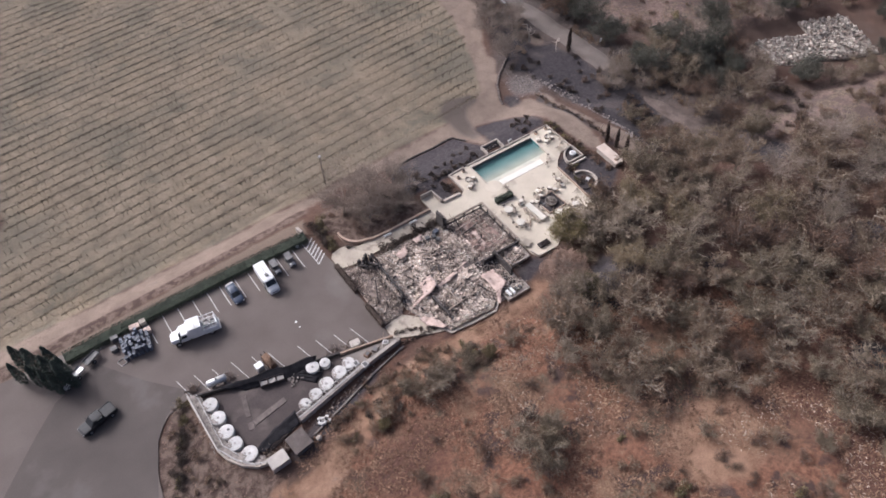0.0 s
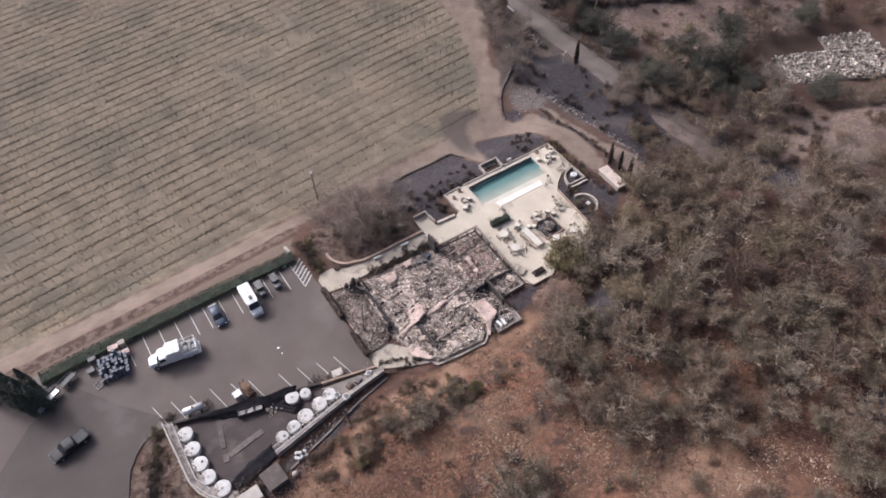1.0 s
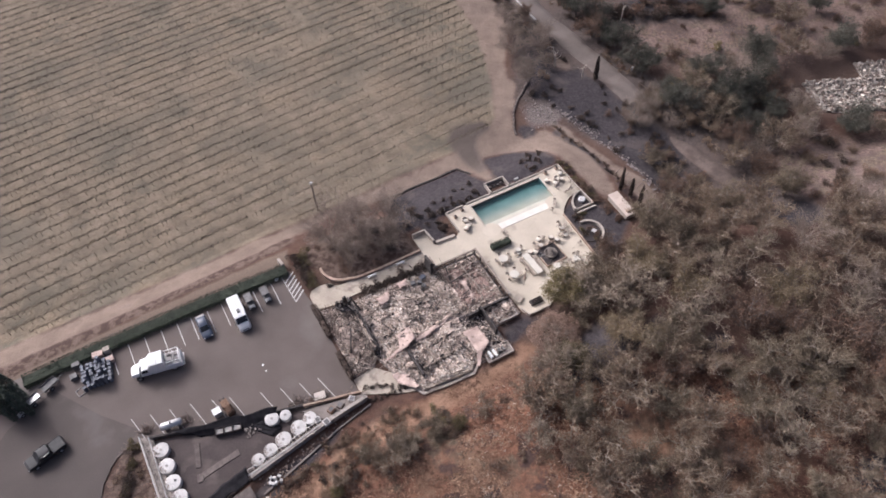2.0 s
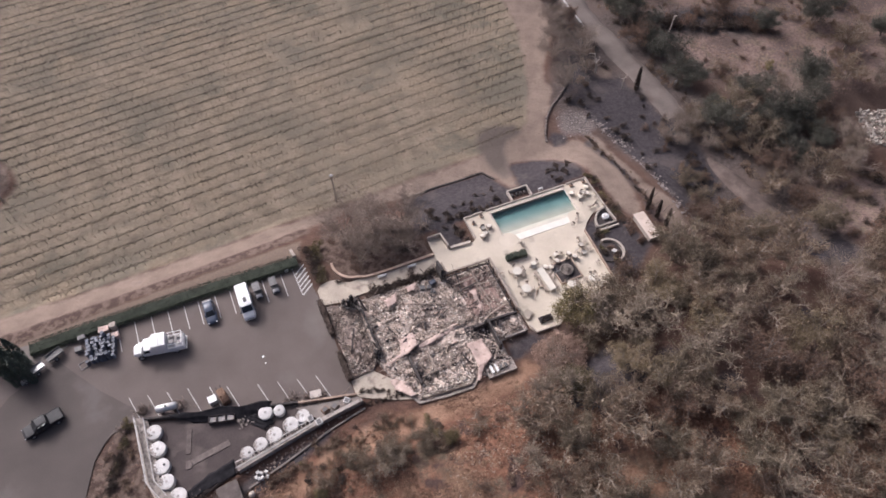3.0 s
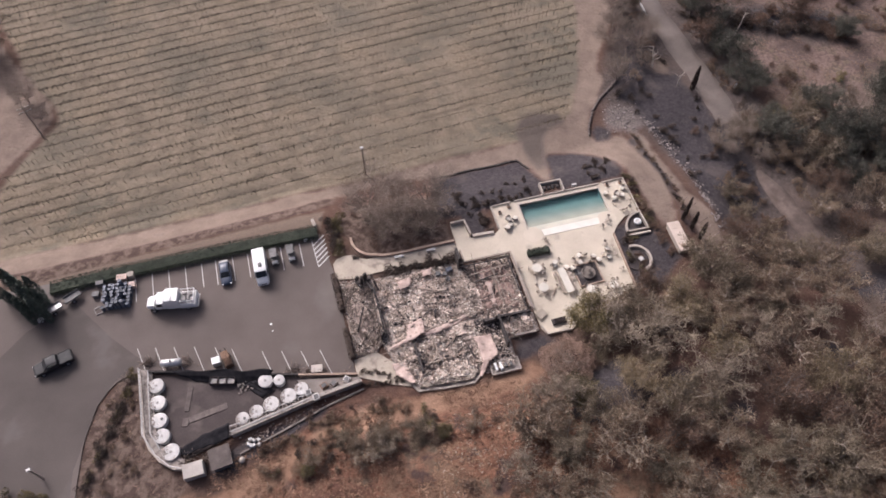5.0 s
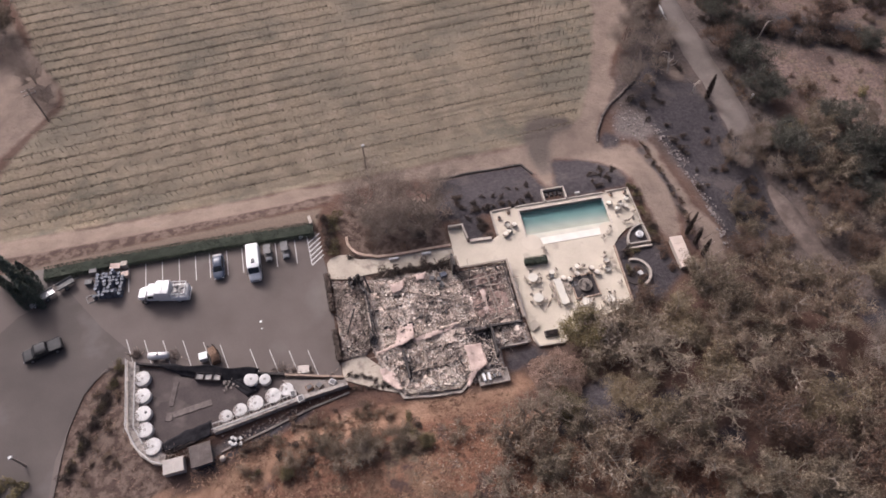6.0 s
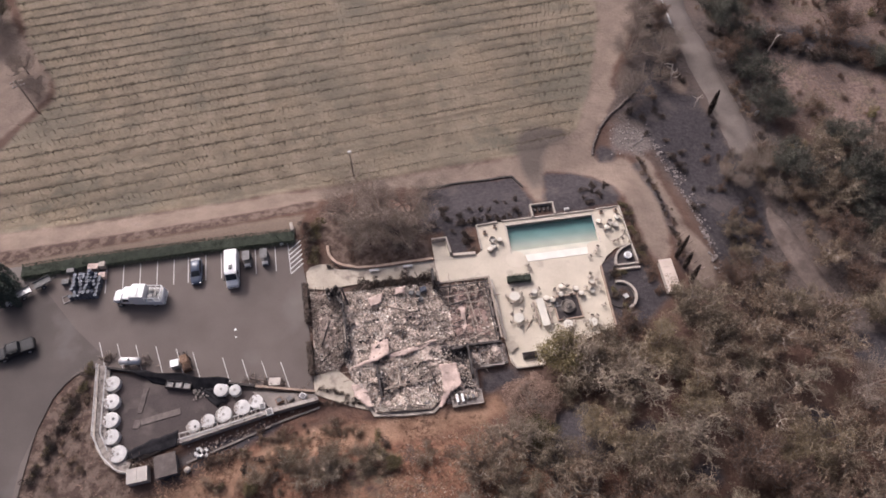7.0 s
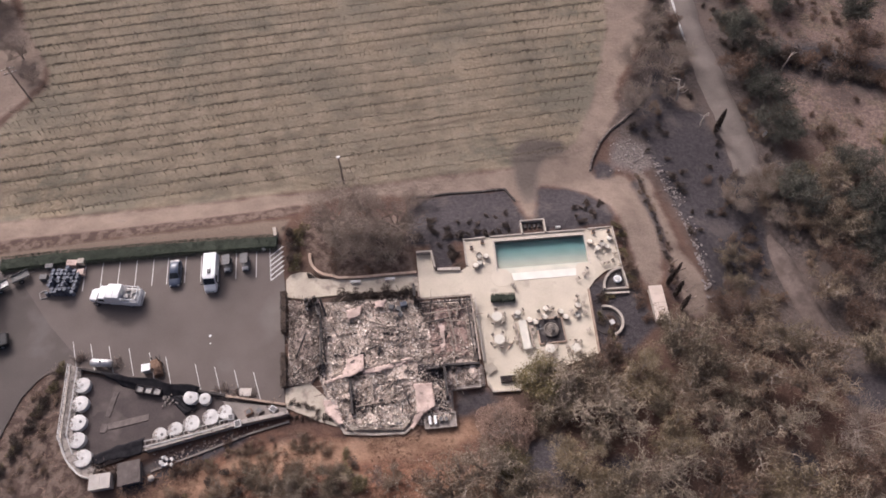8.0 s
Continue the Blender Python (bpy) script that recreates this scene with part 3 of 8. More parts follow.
tagged(new("ground", gm), "brown fire-scorched hillside soil with dry grass and ash", "ground", kind="structure")


def strip(name, line, w, lift, material, label, category="road", taper=0):
    """A road draped over the land along a plan line; its start may narrow over a number of steps."""
    pts = []
    for (ax, ay), (bx, by) in zip(line, line[1:]):
        k = max(2, int(math.hypot(bx - ax, by - ay) / 1.5))
        pts += [(ax + (bx - ax) * i / k, ay + (by - ay) * i / k) for i in range(k)]
    pts.append(line[-1])
    m = Mesh()
    rows = []
    for i, (x, y) in enumerate(pts):
        a, b = Vector(pts[max(0, i - 1)]), Vector(pts[min(len(pts) - 1, i + 1)])
        d = (b - a).normalized()
        wob = w * (1 + 0.05 * math.sin(i * 1.7) + 0.04 * math.sin(i * 0.6))
        if i < taper:
            wob *= 0.15 + 0.85 * math.sin(math.pi / 2 * i / taper)
        z = max(high(x - d.y * s, y + d.x * s) for s in (-w / 2, 0, w / 2)) + lift
        rows.append([(x - d.y * s * wob, y + d.x * s * wob, z - (0.5 if k in (0, 5) else 0.0)) for k, s in enumerate((-0.56, -0.5, -0.17, 0.17, 0.5, 0.56))])
    for r in range(len(rows) - 1):
        m.add(rows[r] + rows[r + 1], [(i + 1, i, 6 + i, 7 + i) for i in range(5)])
    return solid(name, m, material, label, category, kind="structure", smooth=True)


strip("road", [(79, 140), (77, 90), (75, 62), (74.3, 50), (74.6, 40), (75.0, 30), (75.4, 20), (74.9, 12.5)], 5.0, 0.10, M_ROAD, "grey rural road dusted with ash")
strip("road", [(74.9, 1.0), (75.2, -4), (76, -10), (77.6, -17), (78.6, -21)], 3.5, 0.06, M_LANE, "narrow ash-grey lane running into the woods", taper=4)

strip("road_line", [(73.2, 120), (73.0, 70), (72.75, 58), (72.5, 50), (72.4, 45)], 0.32, 0.3, M_LINE, "worn white edge line of the rural road", "road marking")

# asphalt lot and drive
LOT = [(-90, 6.5), (-56, 4.6), (-5.2, 3.1), (-4.2, -4.8), (-3.9, -23.0), (-34.3, -14.6), (-35.6, -14.7), (-37.6, -15.4), (-39.6, -17.2), (-41.0, -20.0), (-42.0, -24.0), (-42.6, -28.5), (-44.5, -48), (-75, -48), (-90, -20)]
lot = solid("pavement", Mesh().prism(LOT, -0.6, 0.0), M_ASPHALT, "worn brown-grey asphalt parking lot", "pavement", kind="structure")


solid("pavement", Mesh().prism([(-43.8, -0.4), (-50.8, -3.6), (-54.8, -7.6), (-60.5, -14.0), (-64, -20), (-52, -40), (-44.2, -40), (-43.2, -27), (-40.2, -18.4), (-37.8, -15.2), (-33.8, -12.9), (-38.4, -7.8)], -0.3, 0.004), M_ASPHALT_DARK, "darker resurfaced asphalt across the drive", "pavement", kind="structure")


def stripe(ax, ay, bx, by, w=0.13):
    d = Vector((bx - ax, by - ay))
    return Mesh().box(((ax + bx) / 2, (ay + by) / 2, 0.004), (d.length, w, 0.004), math.atan2(d.y, d.x))


for x in (-34.8, -32.2, -29.65, -27.05, -24.5, -22.3, -19.6, -17.2, -14.6, -11.9, -8.8):
    part("parking_line", stripe(x, 2.2, x + 0.15, -2.4), M_LINE, lot)
for x, y in ((-34.6, -10.6), (-32.0, -11.2), (-29.3, -11.8), (-26.4, -12.4), (-23.4, -13.3), (-21.0, -14.2), (-16.7, -15.7), (-13.9, -16.4), (-11.1, -17.1), (-8.4, -17.6)):
    part("parking_line", stripe(x, y, x + 1.2, y - 4.3, 0.1), M_LINE, lot)
for i in range(6):
    y = 2.4 - i * 0.85
    part("parking_line", stripe(-6.6 + 0.05 * i, y - 1.3, -4.7 + 0.05 * i, y + 0.3, 0.2), M_LINE, lot)
part("parking_line", stripe(-6.8, 3.0, -6.4, -3.2), M_LINE, lot)

# terrace, walk and pool
TERRACE = [(15.9, -0.9), (18.3, -0.9), (18.6, -3.9), (22.6, -4.1), (23.4, -3.6), (23.4, 1.3), (47.1, 1.5), (47.1, -5.6), (44.4, -6.2), (42.6, -7.5), (41.3, -9.0), (40.8, -19.3), (36, -20.6), (31, -22.4), (29, -23.6), (25.0, -23.6), (24.4, -22.5), (24.2, -19.2), (23.7, -8.6), (15.9, -8.2)]
POOL = [(28.2, -5.3), (42.2, -5.3), (42.3, 0.45), (28.2, 0.45)]
TOP = 0.06
solid("terrace", Mesh().prism(TERRACE, -0.55, TOP, [POOL]), M_TERRACE, "cream plastered pool terrace with ash stains", "pavement", kind="structure")
WALKWAY = [(-4.0, -6.3), (-4.1, -3.4), (-3.4, -2.5), (-2.0, -2.2), (-0.4, -2.4), (0.4, -3.3), (1.3, -3.7), (3, -3.7), (8, -4.0), (15.85, -4.2), (15.85, -6.9), (8, -6.6), (2, -6.6), (-1.2, -6.8)]
solid("walkway", Mesh().prism(WALKWAY, -0.4, TOP - 0.01), M_WALK, "cream concrete walk beside the burnt house", "pavement", kind="structure")
solid("apron", Mesh().prism([(-3.8, -20.5), (-0.4, -20.0), (1.8, -22.3), (3.6, -26.6), (1.0, -25.6), (-3.8, -23.2)], -0.4, TOP - 0.02), M_WALK, "cream concrete apron littered with ash", "pavement", kind="structure")

# ---- pool ----
pool = thing("swimming_pool", "rectangular teal swimming pool with a pale shallow ledge", "pool")
basin = Mesh()
basin.prism([(27.9, -6.0), (42.6, -6.0), (42.6, 0.9), (27.9, 0.9)], -2.6, -2.4)
for a, b in (((27.9, -6.0), (28.2, 0.9)), ((42.25, -6.0), (42.6, 0.9)), ((28.2, 0.45), (42.25, 0.9))):
    basin.prism([(a[0], a[1]), (b[0], a[1]), (b[0], b[1]), (a[0], b[1])], -2.4, TOP - 0.02)
part("basin", basin, M_TILE, pool)
ledge = Mesh()
for y0, y1, z in ((-5.32, -4.75, -0.12), (-4.75, -4.2, -0.3)):
    ledge.prism([(28.2, y0), (42.25, y0), (42.25, y1), (28.2, y1)], -2.4, z)
# each strip takes the next depth tint, since the water itself absorbs nothing
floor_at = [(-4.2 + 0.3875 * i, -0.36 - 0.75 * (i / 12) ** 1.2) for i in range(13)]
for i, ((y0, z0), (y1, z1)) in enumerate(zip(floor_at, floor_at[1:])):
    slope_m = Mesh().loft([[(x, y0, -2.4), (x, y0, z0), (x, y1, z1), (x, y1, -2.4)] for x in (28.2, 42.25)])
    part("pool_floor", slope_m, M_DEPTH_TINTS[i], pool, "sloping plaster floor coloured with the water's teal depth tint")
part("ledge", ledge, M_LEDGE, pool, "pale plaster entry steps under shallow water")
M_WATER = bpy.data.materials.new("pool_water")
M_WATER.use_nodes = True
wb = M_WATER.node_tree.nodes["Principled BSDF"]
wb.inputs["Base Color"].default_value = (0.86, 0.90, 0.88, 1)
wb.inputs["Roughness"].default_value, wb.inputs["IOR"].default_value = 0.03, 1.33
wb.inputs["Transmission Weight"].default_value = 1.0
rip = M_WATER.node_tree.nodes.new("ShaderNodeTexNoise")
rip.inputs["Scale"].default_value = 2.0
rb = M_WATER.node_tree.nodes.new("ShaderNodeBump")
rb.inputs["Strength"].default_value, rb.inputs["Distance"].default_value = 0.15, 0.03
M_WATER.node_tree.links.new(rip.outputs["Fac"], rb.inputs["Height"])
M_WATER.node_tree.links.new(rb.outputs["Normal"], wb.inputs["Normal"])
water = part("water", Mesh().add([(28.2, -5.3, -0.06), (42.25, -5.3, -0.06), (42.25, 0.45, -0.06), (28.2, 0.45, -0.06)], [(0, 1, 2, 3)]), M_WATER, pool)
water.visible_shadow = False
coping = Mesh()
coping.box((35.2, 0.66, 0.05), (14.6, 0.42, 0.12), chamfer=0.03)
part("coping", coping, M_STONE, pool, "pale stone coping along the far edge")
part("spill_edge", Mesh().box((35.2, 1.38, 0.05), (15.2, 0.26, 0.42), chamfer=0.03), M_STONE, pool)
part("coping", Mesh().box((28.05, -2.2, 0.075), (0.24, 5.2, 0.05)), M_STONE, pool)
part("coping", Mesh().box((42.42, -2.2, 0.075), (0.24, 5.2, 0.05)), M_STONE, pool)
# sun shelf beyond the ledge, with rounded ends
shelf = Mesh()
shelf.prism([(30.3, -6.6), (39.9, -6.6), (40.1, -5.32), (30.1, -5.32)], TOP, TOP + 0.05)
for x in (28.5, 41.4):
    part("deck_round", Mesh().prism(arc(x, -5.9, 1.55, 0, 345, 23), TOP, TOP + 0.03), M_ROUND, pool, "round cream platform at the pool corner")
part("deck_edge", shelf, M_STEP, pool, "bright white plaster step")

# ---- trees and shrubs ----
def card(m, c, s, r):
    """A small leaf-shaped quad, turned at random."""
    z = r.uniform(-1, 1)
    a, b = r.random() * 6.283, r.random() * 6.283
    q = math.sqrt(1 - z * z)
    ca, sa, cb, sb = math.cos(a), math.sin(a), math.cos(b), math.sin(b)
    # two axes square to a random direction (q ca, q sa, z)
    vx, vy, wx, wy, wz = -sa, ca, -z * ca, -z * sa, q
    dx, dy, dz = (vx * cb + wx * sb) * s, (vy * cb + wy * sb) * s, wz * sb * s
    k = 0.42 * s
    ex, ey, ez = (wx * cb - vx * sb) * k, (wy * cb - vy * sb) * k, wz * cb * k
    x, y, zz = c[0], c[1], c[2]
    n = len(m.v)
    m.v += [(x - dx, y - dy, zz - dz), (x - ex, y - ey, zz - ez), (x + dx, y + dy, zz + dz), (x + ex, y + ey, zz + ez)]
    m.f.append((n, n + 1, n + 2, n + 3))


def limb(m, a, way, length, r0, r, bend=0.35, steps=3, rise=0.1, n=5):
    """A crooked tapering branch; returns its points."""
    pts = [Vector(a)]
    d = Vector(way).normalized()
    for i in range(steps):
        d = (d + Vector((r.gauss(0, bend), r.gauss(0, bend), r.gauss(0, bend * 0.6) + rise))).normalized()
        pts.append(pts[-1] + d * length / steps)
        k0, k1 = 1 - i / steps * 0.65, 1 - (i + 1) / steps * 0.65
        m.tube(pts[-2], pts[-1], r0 * k0, r0 * k1, n, caps=False)
    return pts, d


def oak_meshes(seed, tall, spread, leaves, size, twig=1.0, low=0.32, scatter=0.55, fine=0):
    """Trunk with limbs, fine twigs, and leaves: a broad crooked oak."""
    r = random.Random(seed)
    wood, twigs, crown = Mesh(), Mesh(), Mesh()
    tips = []
    trunk, d = limb(wood, (0, 0, -0.4), (r.gauss(0, 0.12), r.gauss(0, 0.12), 1), tall * low + 0.4, 0.035 * tall + 0.05, r, 0.12, 3, 0.2, 7)
    k = 8
    for i in range(k):
        a = 2 * math.pi * (i + r.random() * 0.7) / k
        up = r.uniform(0.15, 1.2)
        start = trunk[-1 if i % 2 else -2]
        l1 = spread * r.uniform(0.7, 1.05)
        pts, d1 = limb(wood, start, (math.cos(a), math.sin(a), up), l1, 0.016 * tall + 0.03, r, 0.28, 4, 0.12, 5)
        for j in range(7):
            q = pts[r.randint(1, 4)]
            a2 = a + r.gauss(0, 1.0)
            p2, d2 = limb(wood, q, (math.cos(a2), math.sin(a2), r.uniform(-0.1, 0.9)), spread * r.uniform(0.3, 0.55), 0.045 * twig + 0.02, r, 0.4, 3, 0.1, 4)
            for h in range(5):
                q2 = p2[r.randint(1, 3)]
                a3 = a2 + r.gauss(0, 1.3)
                p3, d3 = limb(twigs, q2, (math.cos(a3), math.sin(a3), r.uniform(-0.2, 0.9)), spread * r.uniform(0.14, 0.28), 0.03 * twig + 0.008, r, 0.5, 2, 0.05, 3)
                tips += p3[1:]
                for g in range(fine):
                    a4 = a3 + r.gauss(0, 1.2)
                    p4, d4 = limb(twigs, p3[r.randint(1, 2)], (math.cos(a4), math.sin(a4), r.uniform(-0.1, 1.0)), spread * r.uniform(0.08, 0.16), 0.02 * twig + 0.006, r, 0.5, 2, 0.05, 3)
                    tips.append(p4[-1])
    for i in range(leaves):
        c = r.choice(tips)
        p = c + Vector((r.gauss(0, scatter), r.gauss(0, scatter), r.gauss(0, scatter * 0.7)))
        if p.z > 0.3:
            card(crown, p, size * r.uniform(0.6, 1.35), r)
    return wood, twigs, crown


def oak(name, label, seed, tall, spread, leaves, size, leaf, bark, twig=1.0, scatter=0.3, fine=1, twig_mat=None):
    wood, twigs, crown = oak_meshes(seed, tall, spread, leaves, size, twig, scatter=scatter, fine=fine)
    t = thing(name, label, "tree", group="oak trees on the hillside")
    part("trunk", wood, bark, t)
    part("twig_spray", twigs, twig_mat or bark, t, kind="stuff")
    part("crown", crown, leaf, t)
    return t


def bush_mesh(seed, w, h, count, size):
    """A ragged low bush of twigs and small leaves."""
    r = random.Random(seed)
    twigs, leaf = Mesh(), Mesh()
    lumps = [(r.gauss(0, w * 0.28), r.gauss(0, w * 0.28), h * r.uniform(0.3, 0.75), w * r.uniform(0.2, 0.36)) for _ in range(7)]
    for x, y, z, q in lumps:
        twigs.tube((x * 0.2, y * 0.2, -0.2), (x, y, z), 0.05, 0.02, 4, caps=False)
        for _ in range(3):
            a = r.random() * 6.28
            twigs.tube((x, y, z), (x + math.cos(a) * q, y + math.sin(a) * q, z + q * r.uniform(0.1, 0.8)), 0.025, 0.012, 3, caps=False)
    for _ in range(count):
        x, y, z, q = r.choice(lumps)
        v = Vector((r.gauss(0, 1), r.gauss(0, 1), r.gauss(0, 0.8))).normalized() * q * r.uniform(0.5, 1.1)
        if z + v.z > 0:
            card(leaf, (x + v.x, y + v.y, z + v.z), size * r.uniform(0.6, 1.3), r)
    return twigs, leaf


def bush(name, label, seed, w, h, count, size, leaf, bark, group=""):
    tw, lf = bush_mesh(seed, w, h, count, size)
    t = thing(name, label, "shrub", group=group)
    part("stem", tw, bark, t)
    part("foliage", lf, leaf, t)
    return t


def put(ob, x, y, rz=0.0, s=1.0, z=None):
    """Sets a first thing, or a copy of it, on the land."""
    zz = high(x, y) if z is None else z
    ob.matrix_basis = pose(x, y, zz, 0, 0, rz) @ Matrix.Diagonal((s, s, s * (0.92 + 0.16 * ((x * 7.3 + y * 3.1) % 1)), 1))


used = set()


def plant(ob, x, y, rz=0.0, s=1.0, z=None):
    if ob.name not in used:
        used.add(ob.name)
        put(ob, x, y, rz, s, z)
        return ob
    c = copy_thing(ob, Matrix())
    put(c, x, y, rz, s, z)
    return c


L_DRY = "fire-scorched oak with a thin grey-brown crown"
L_OLIVE = "smoke-dusted oak with an olive-brown crown"
OAKS = {
    "dry": [oak("oak_tree", L_DRY, 11 + i, 6.5, 4.3, 4600, 0.125, M_LEAF_DRY, M_BARK, 1.6, 0.3, 1, M_TWIG) for i in range(3)],
    "olive": [oak("oak_tree", L_OLIVE, 21 + i, 6.5, 4.3, 6600, 0.13, M_LEAF_OLIVE, M_BARK, 1.5, 0.32, 1, M_TWIG) for i in range(3)],
    "grey": [oak("bare_oak", "nearly leafless oak with pale grey branches", 31 + i, 6.0, 4.2, 1700, 0.11, M_LEAF_GREY, M_TWIG, 1.65, 0.3, 2, M_TWIG) for i in range(3)],
    "brown": [oak("brown_oak", "oak with heat-browned reddish leaves", 41 + i, 5.5, 3.8, 6500, 0.12, M_LEAF_BROWN, M_BARK_BURNT, 0.9, 0.35) for i in range(2)],
    "green": [oak("live_oak", "live oak still yellow-green on one side", 51, 6.5, 4.6, 11000, 0.15, M_LEAF_GREEN, M_BARK, 1.0, 0.4)],
    "deep": [oak("live_oak", "smoke-greyed dark green live oak", 53 + i, 6.5, 4.6, 9500, 0.15, M_LEAF_DEEP, M_BARK_BURNT, 1.0, 0.4) for i in range(2)],
    "gold": [oak("oak_tree", "oak with dusty yellow-olive leaves", 26 + i, 6.5, 4.3, 6500, 0.13, M_LEAF_GOLD, M_BARK, 1.35, 0.34, 1, M_TWIG) for i in range(2)],
    "bare": [oak("burnt_oak", "burnt leafless oak with a haze of fine twigs", 61 + i, 7.0, 5.0, 8000, 0.08, M_LEAF_GREY, M_TWIG_BROWN, 0.7, 0.55, 2, M_TWIG_BROWN) for i in range(2)],
}


def round_oak(seed, w, h):
    """A low oak whose crown closes to a lumpy dome."""
    r = random.Random(seed)
    wood, twigs, _ = oak_meshes(seed, h, w * 0.8, 0, 0.1, 0.8, fine=1)
    crown = Mesh()
    while len(crown.f) < 15000:
        v = Vector((r.gauss(0, 1), r.gauss(0, 1), abs(r.gauss(0, 1)) - 0.25)).normalized()
        lump = 1 + 0.28 * noise.noise(v * 2.1) + 0.2 * noise.noise(v * 5.0)
        p = Vector((v.x * w, v.y * w, h * 0.3 + v.z * h * 0.7)) * lump * (1 - 0.3 * r.random() ** 2.2)
        if p.z > 0.2:
            card(crown, p, 0.1 * r.uniform(0.6, 1.3), r)
    t = thing("round_oak", "round-topped oak with fuzzy pinkish-brown foliage", "tree", group="oak trees on the hillside")
    part("trunk", wood, M_BARK, t)
    part("twig_spray", twigs, M_TWIG_BROWN, t, kind="stuff")
    part("crown", crown, M_LEAF_PINK, t)
    return t


OAKS["dome"] = [round_oak(57, 3.7, 4.6)]
BUSHES = {
    "dry": [bush("dry_shrub", "dry grey-brown hillside shrub", 71 + i, 2.6, 1.5, 1100, 0.11, M_LEAF_DRY, M_BARK, "shrubs on the hillside") for i in range(3)],
    "brown": [bush("brown_shrub", "heat-browned reddish shrub on the dry slope", 81 + i, 2.2, 1.2, 900, 0.10, M_LEAF_BROWN, M_BARK_BURNT, "shrubs on the hillside") for i in range(2)],
    "dark": [bush("scorched_shrub", "blackened shrub scorched by the fire", 91 + i, 1.8, 1.3, 500, 0.13, M_SHRUB, M_BARK_BURNT, "scorched shrubs") for i in range(2)],
    "green": [bush("green_shrub", "dusty dark green shrub with small leaves", 96, 2.0, 1.2, 650, 0.13, M_LEAF_GREEN, M_BARK, "green shrubs")],
}
tree_places = []


def tree(kind, x, y, s=1.0):
    tree_places.append((x, y))
    return plant(rnd.choice(OAKS[kind]), x, y, rnd.uniform(0, 360), s)


def shrub(kind, x, y, s=1.0):
    return plant(rnd.choice(BUSHES[kind]), x, y, rnd.uniform(0, 360), s)


# the trees that stand out
for kind, x, y, s in (
    ("green", 30.9, -24.2, 0.85), ("olive", 34.0, -24.8, 0.95), ("brown", 42.0, -21.6, 0.85), ("olive", 38.2, -23.4, 0.8), ("grey", 35.2, -26.4, 1.35), ("deep", 81.0, 7.6, 0.9), ("bare", 76.2, 9.8, 0.65), ("dry", 80.4, 2.6, 0.6), ("bare", 69.8, 7.6, 0.6), ("bare", 71.4, 5.6, 0.4), ("olive", 66.0, -4.2, 0.5), ("olive", 64.6, -9.6, 0.6), ("dry", 66.4, -14.4, 0.8), ("olive", 70.6, -19.0, 0.75), ("brown", 61.6, -13.2, 0.75), ("brown", 83.6, -6.6, 0.85), ("dry", 82.6, -1.6, 0.65), ("olive", 86.0, 0.5, 0.9), ("deep", 91.0, 5.0, 0.85), ("olive", 88.0, 10.6, 0.9), ("deep", 82.2, 20.6, 0.85), ("brown", 82.8, -15.6, 0.9), ("dry", 80.6, -10.4, 0.8), ("dry", 40.0, -24.6, 0.9), ("dome", 25.9, -29.2, 1.0), ("gold", 44.5, -25.0, 0.95),
    ("grey", 40.5, -29.5, 1.1), ("grey", 22.0, -34.4, 1.05), ("dry", 17.8, -37.2, 0.95), ("green", 25.0, -34.0, 0.6), ("gold", 33.0, -34.6, 0.75), ("bare", -55.8, 51.0, 0.7), ("bare", -53.0, 45.0, 0.45), ("olive", -64.0, 67.0, 1.1), ("bare", -63.0, 60.0, 0.7), ("olive", 21.0, -40.4, 0.75), ("olive", 27.5, -38.0, 0.7), ("dry", 16.5, -38.0, 0.5), ("dry", 31.6, -39.4, 0.8),
    ("bare", 3.2, 5.6, 1.05), ("bare", 8.6, 5.0, 1.15), ("bare", 13.4, 4.4, 0.95), ("bare", 6.0, 0.8, 0.75), ("bare", 11.6, 0.4, 0.7), ("bare", 16.6, 10.6, 0.5),
    ("bare", 74.2, 9.6, 0.6), ("dry", 77.4, 10.8, 0.55), ("dry", 75.2, 6.6, 0.45), ("bare", 76.4, 3.4, 0.45), ("bare", 57.5, 27.8, 0.8), ("bare", 64.4, 31.0, 0.5), ("bare", 60.0, 38.0, 0.7), ("bare", 62.5, 43.0, 0.7), ("bare", 66.0, 36.5, 0.75), ("bare", 65.0, 49.5, 0.7), ("bare", 69.4, 41.0, 0.6), ("brown", 70.0, 49.0, 0.6), 
    ("deep", 81.8, 44.4, 0.95), ("brown", 80.0, 35.4, 0.95), ("deep", 82.8, 30.4, 0.95), ("deep", 84.6, 40.6, 0.7),
    ("olive", -6.8, -33.4, 0.5), ("dry", -1.8, -32.6, 0.45), ("olive", 2.6, -33.6, 0.5), ("dry", -11.4, -34.0, 0.4), ("grey", 1.2, -49.0, 0.75), ("olive", 5.0, -50.0, 0.6), ("dry", -5.0, -35.0, 0.55), ("olive", -1.5, -34.2, 0.5), ("dry", 10.5, -34.6, 0.42), ("olive", 2.6, -52.0, 0.75), ("grey", -2.4, -35.0, 0.6), ("green", 6.4, -35.0, 0.28), ("green", -12.4, -35.4, 0.25), ("olive", 20.3, -42.4, 0.6), ("olive", 41.6, -53.0, 0.9), ("olive", 33.0, -72.0, 0.4), ("dry", 22.0, -62.0, 0.35),
):
    tree(kind, x, y, s)


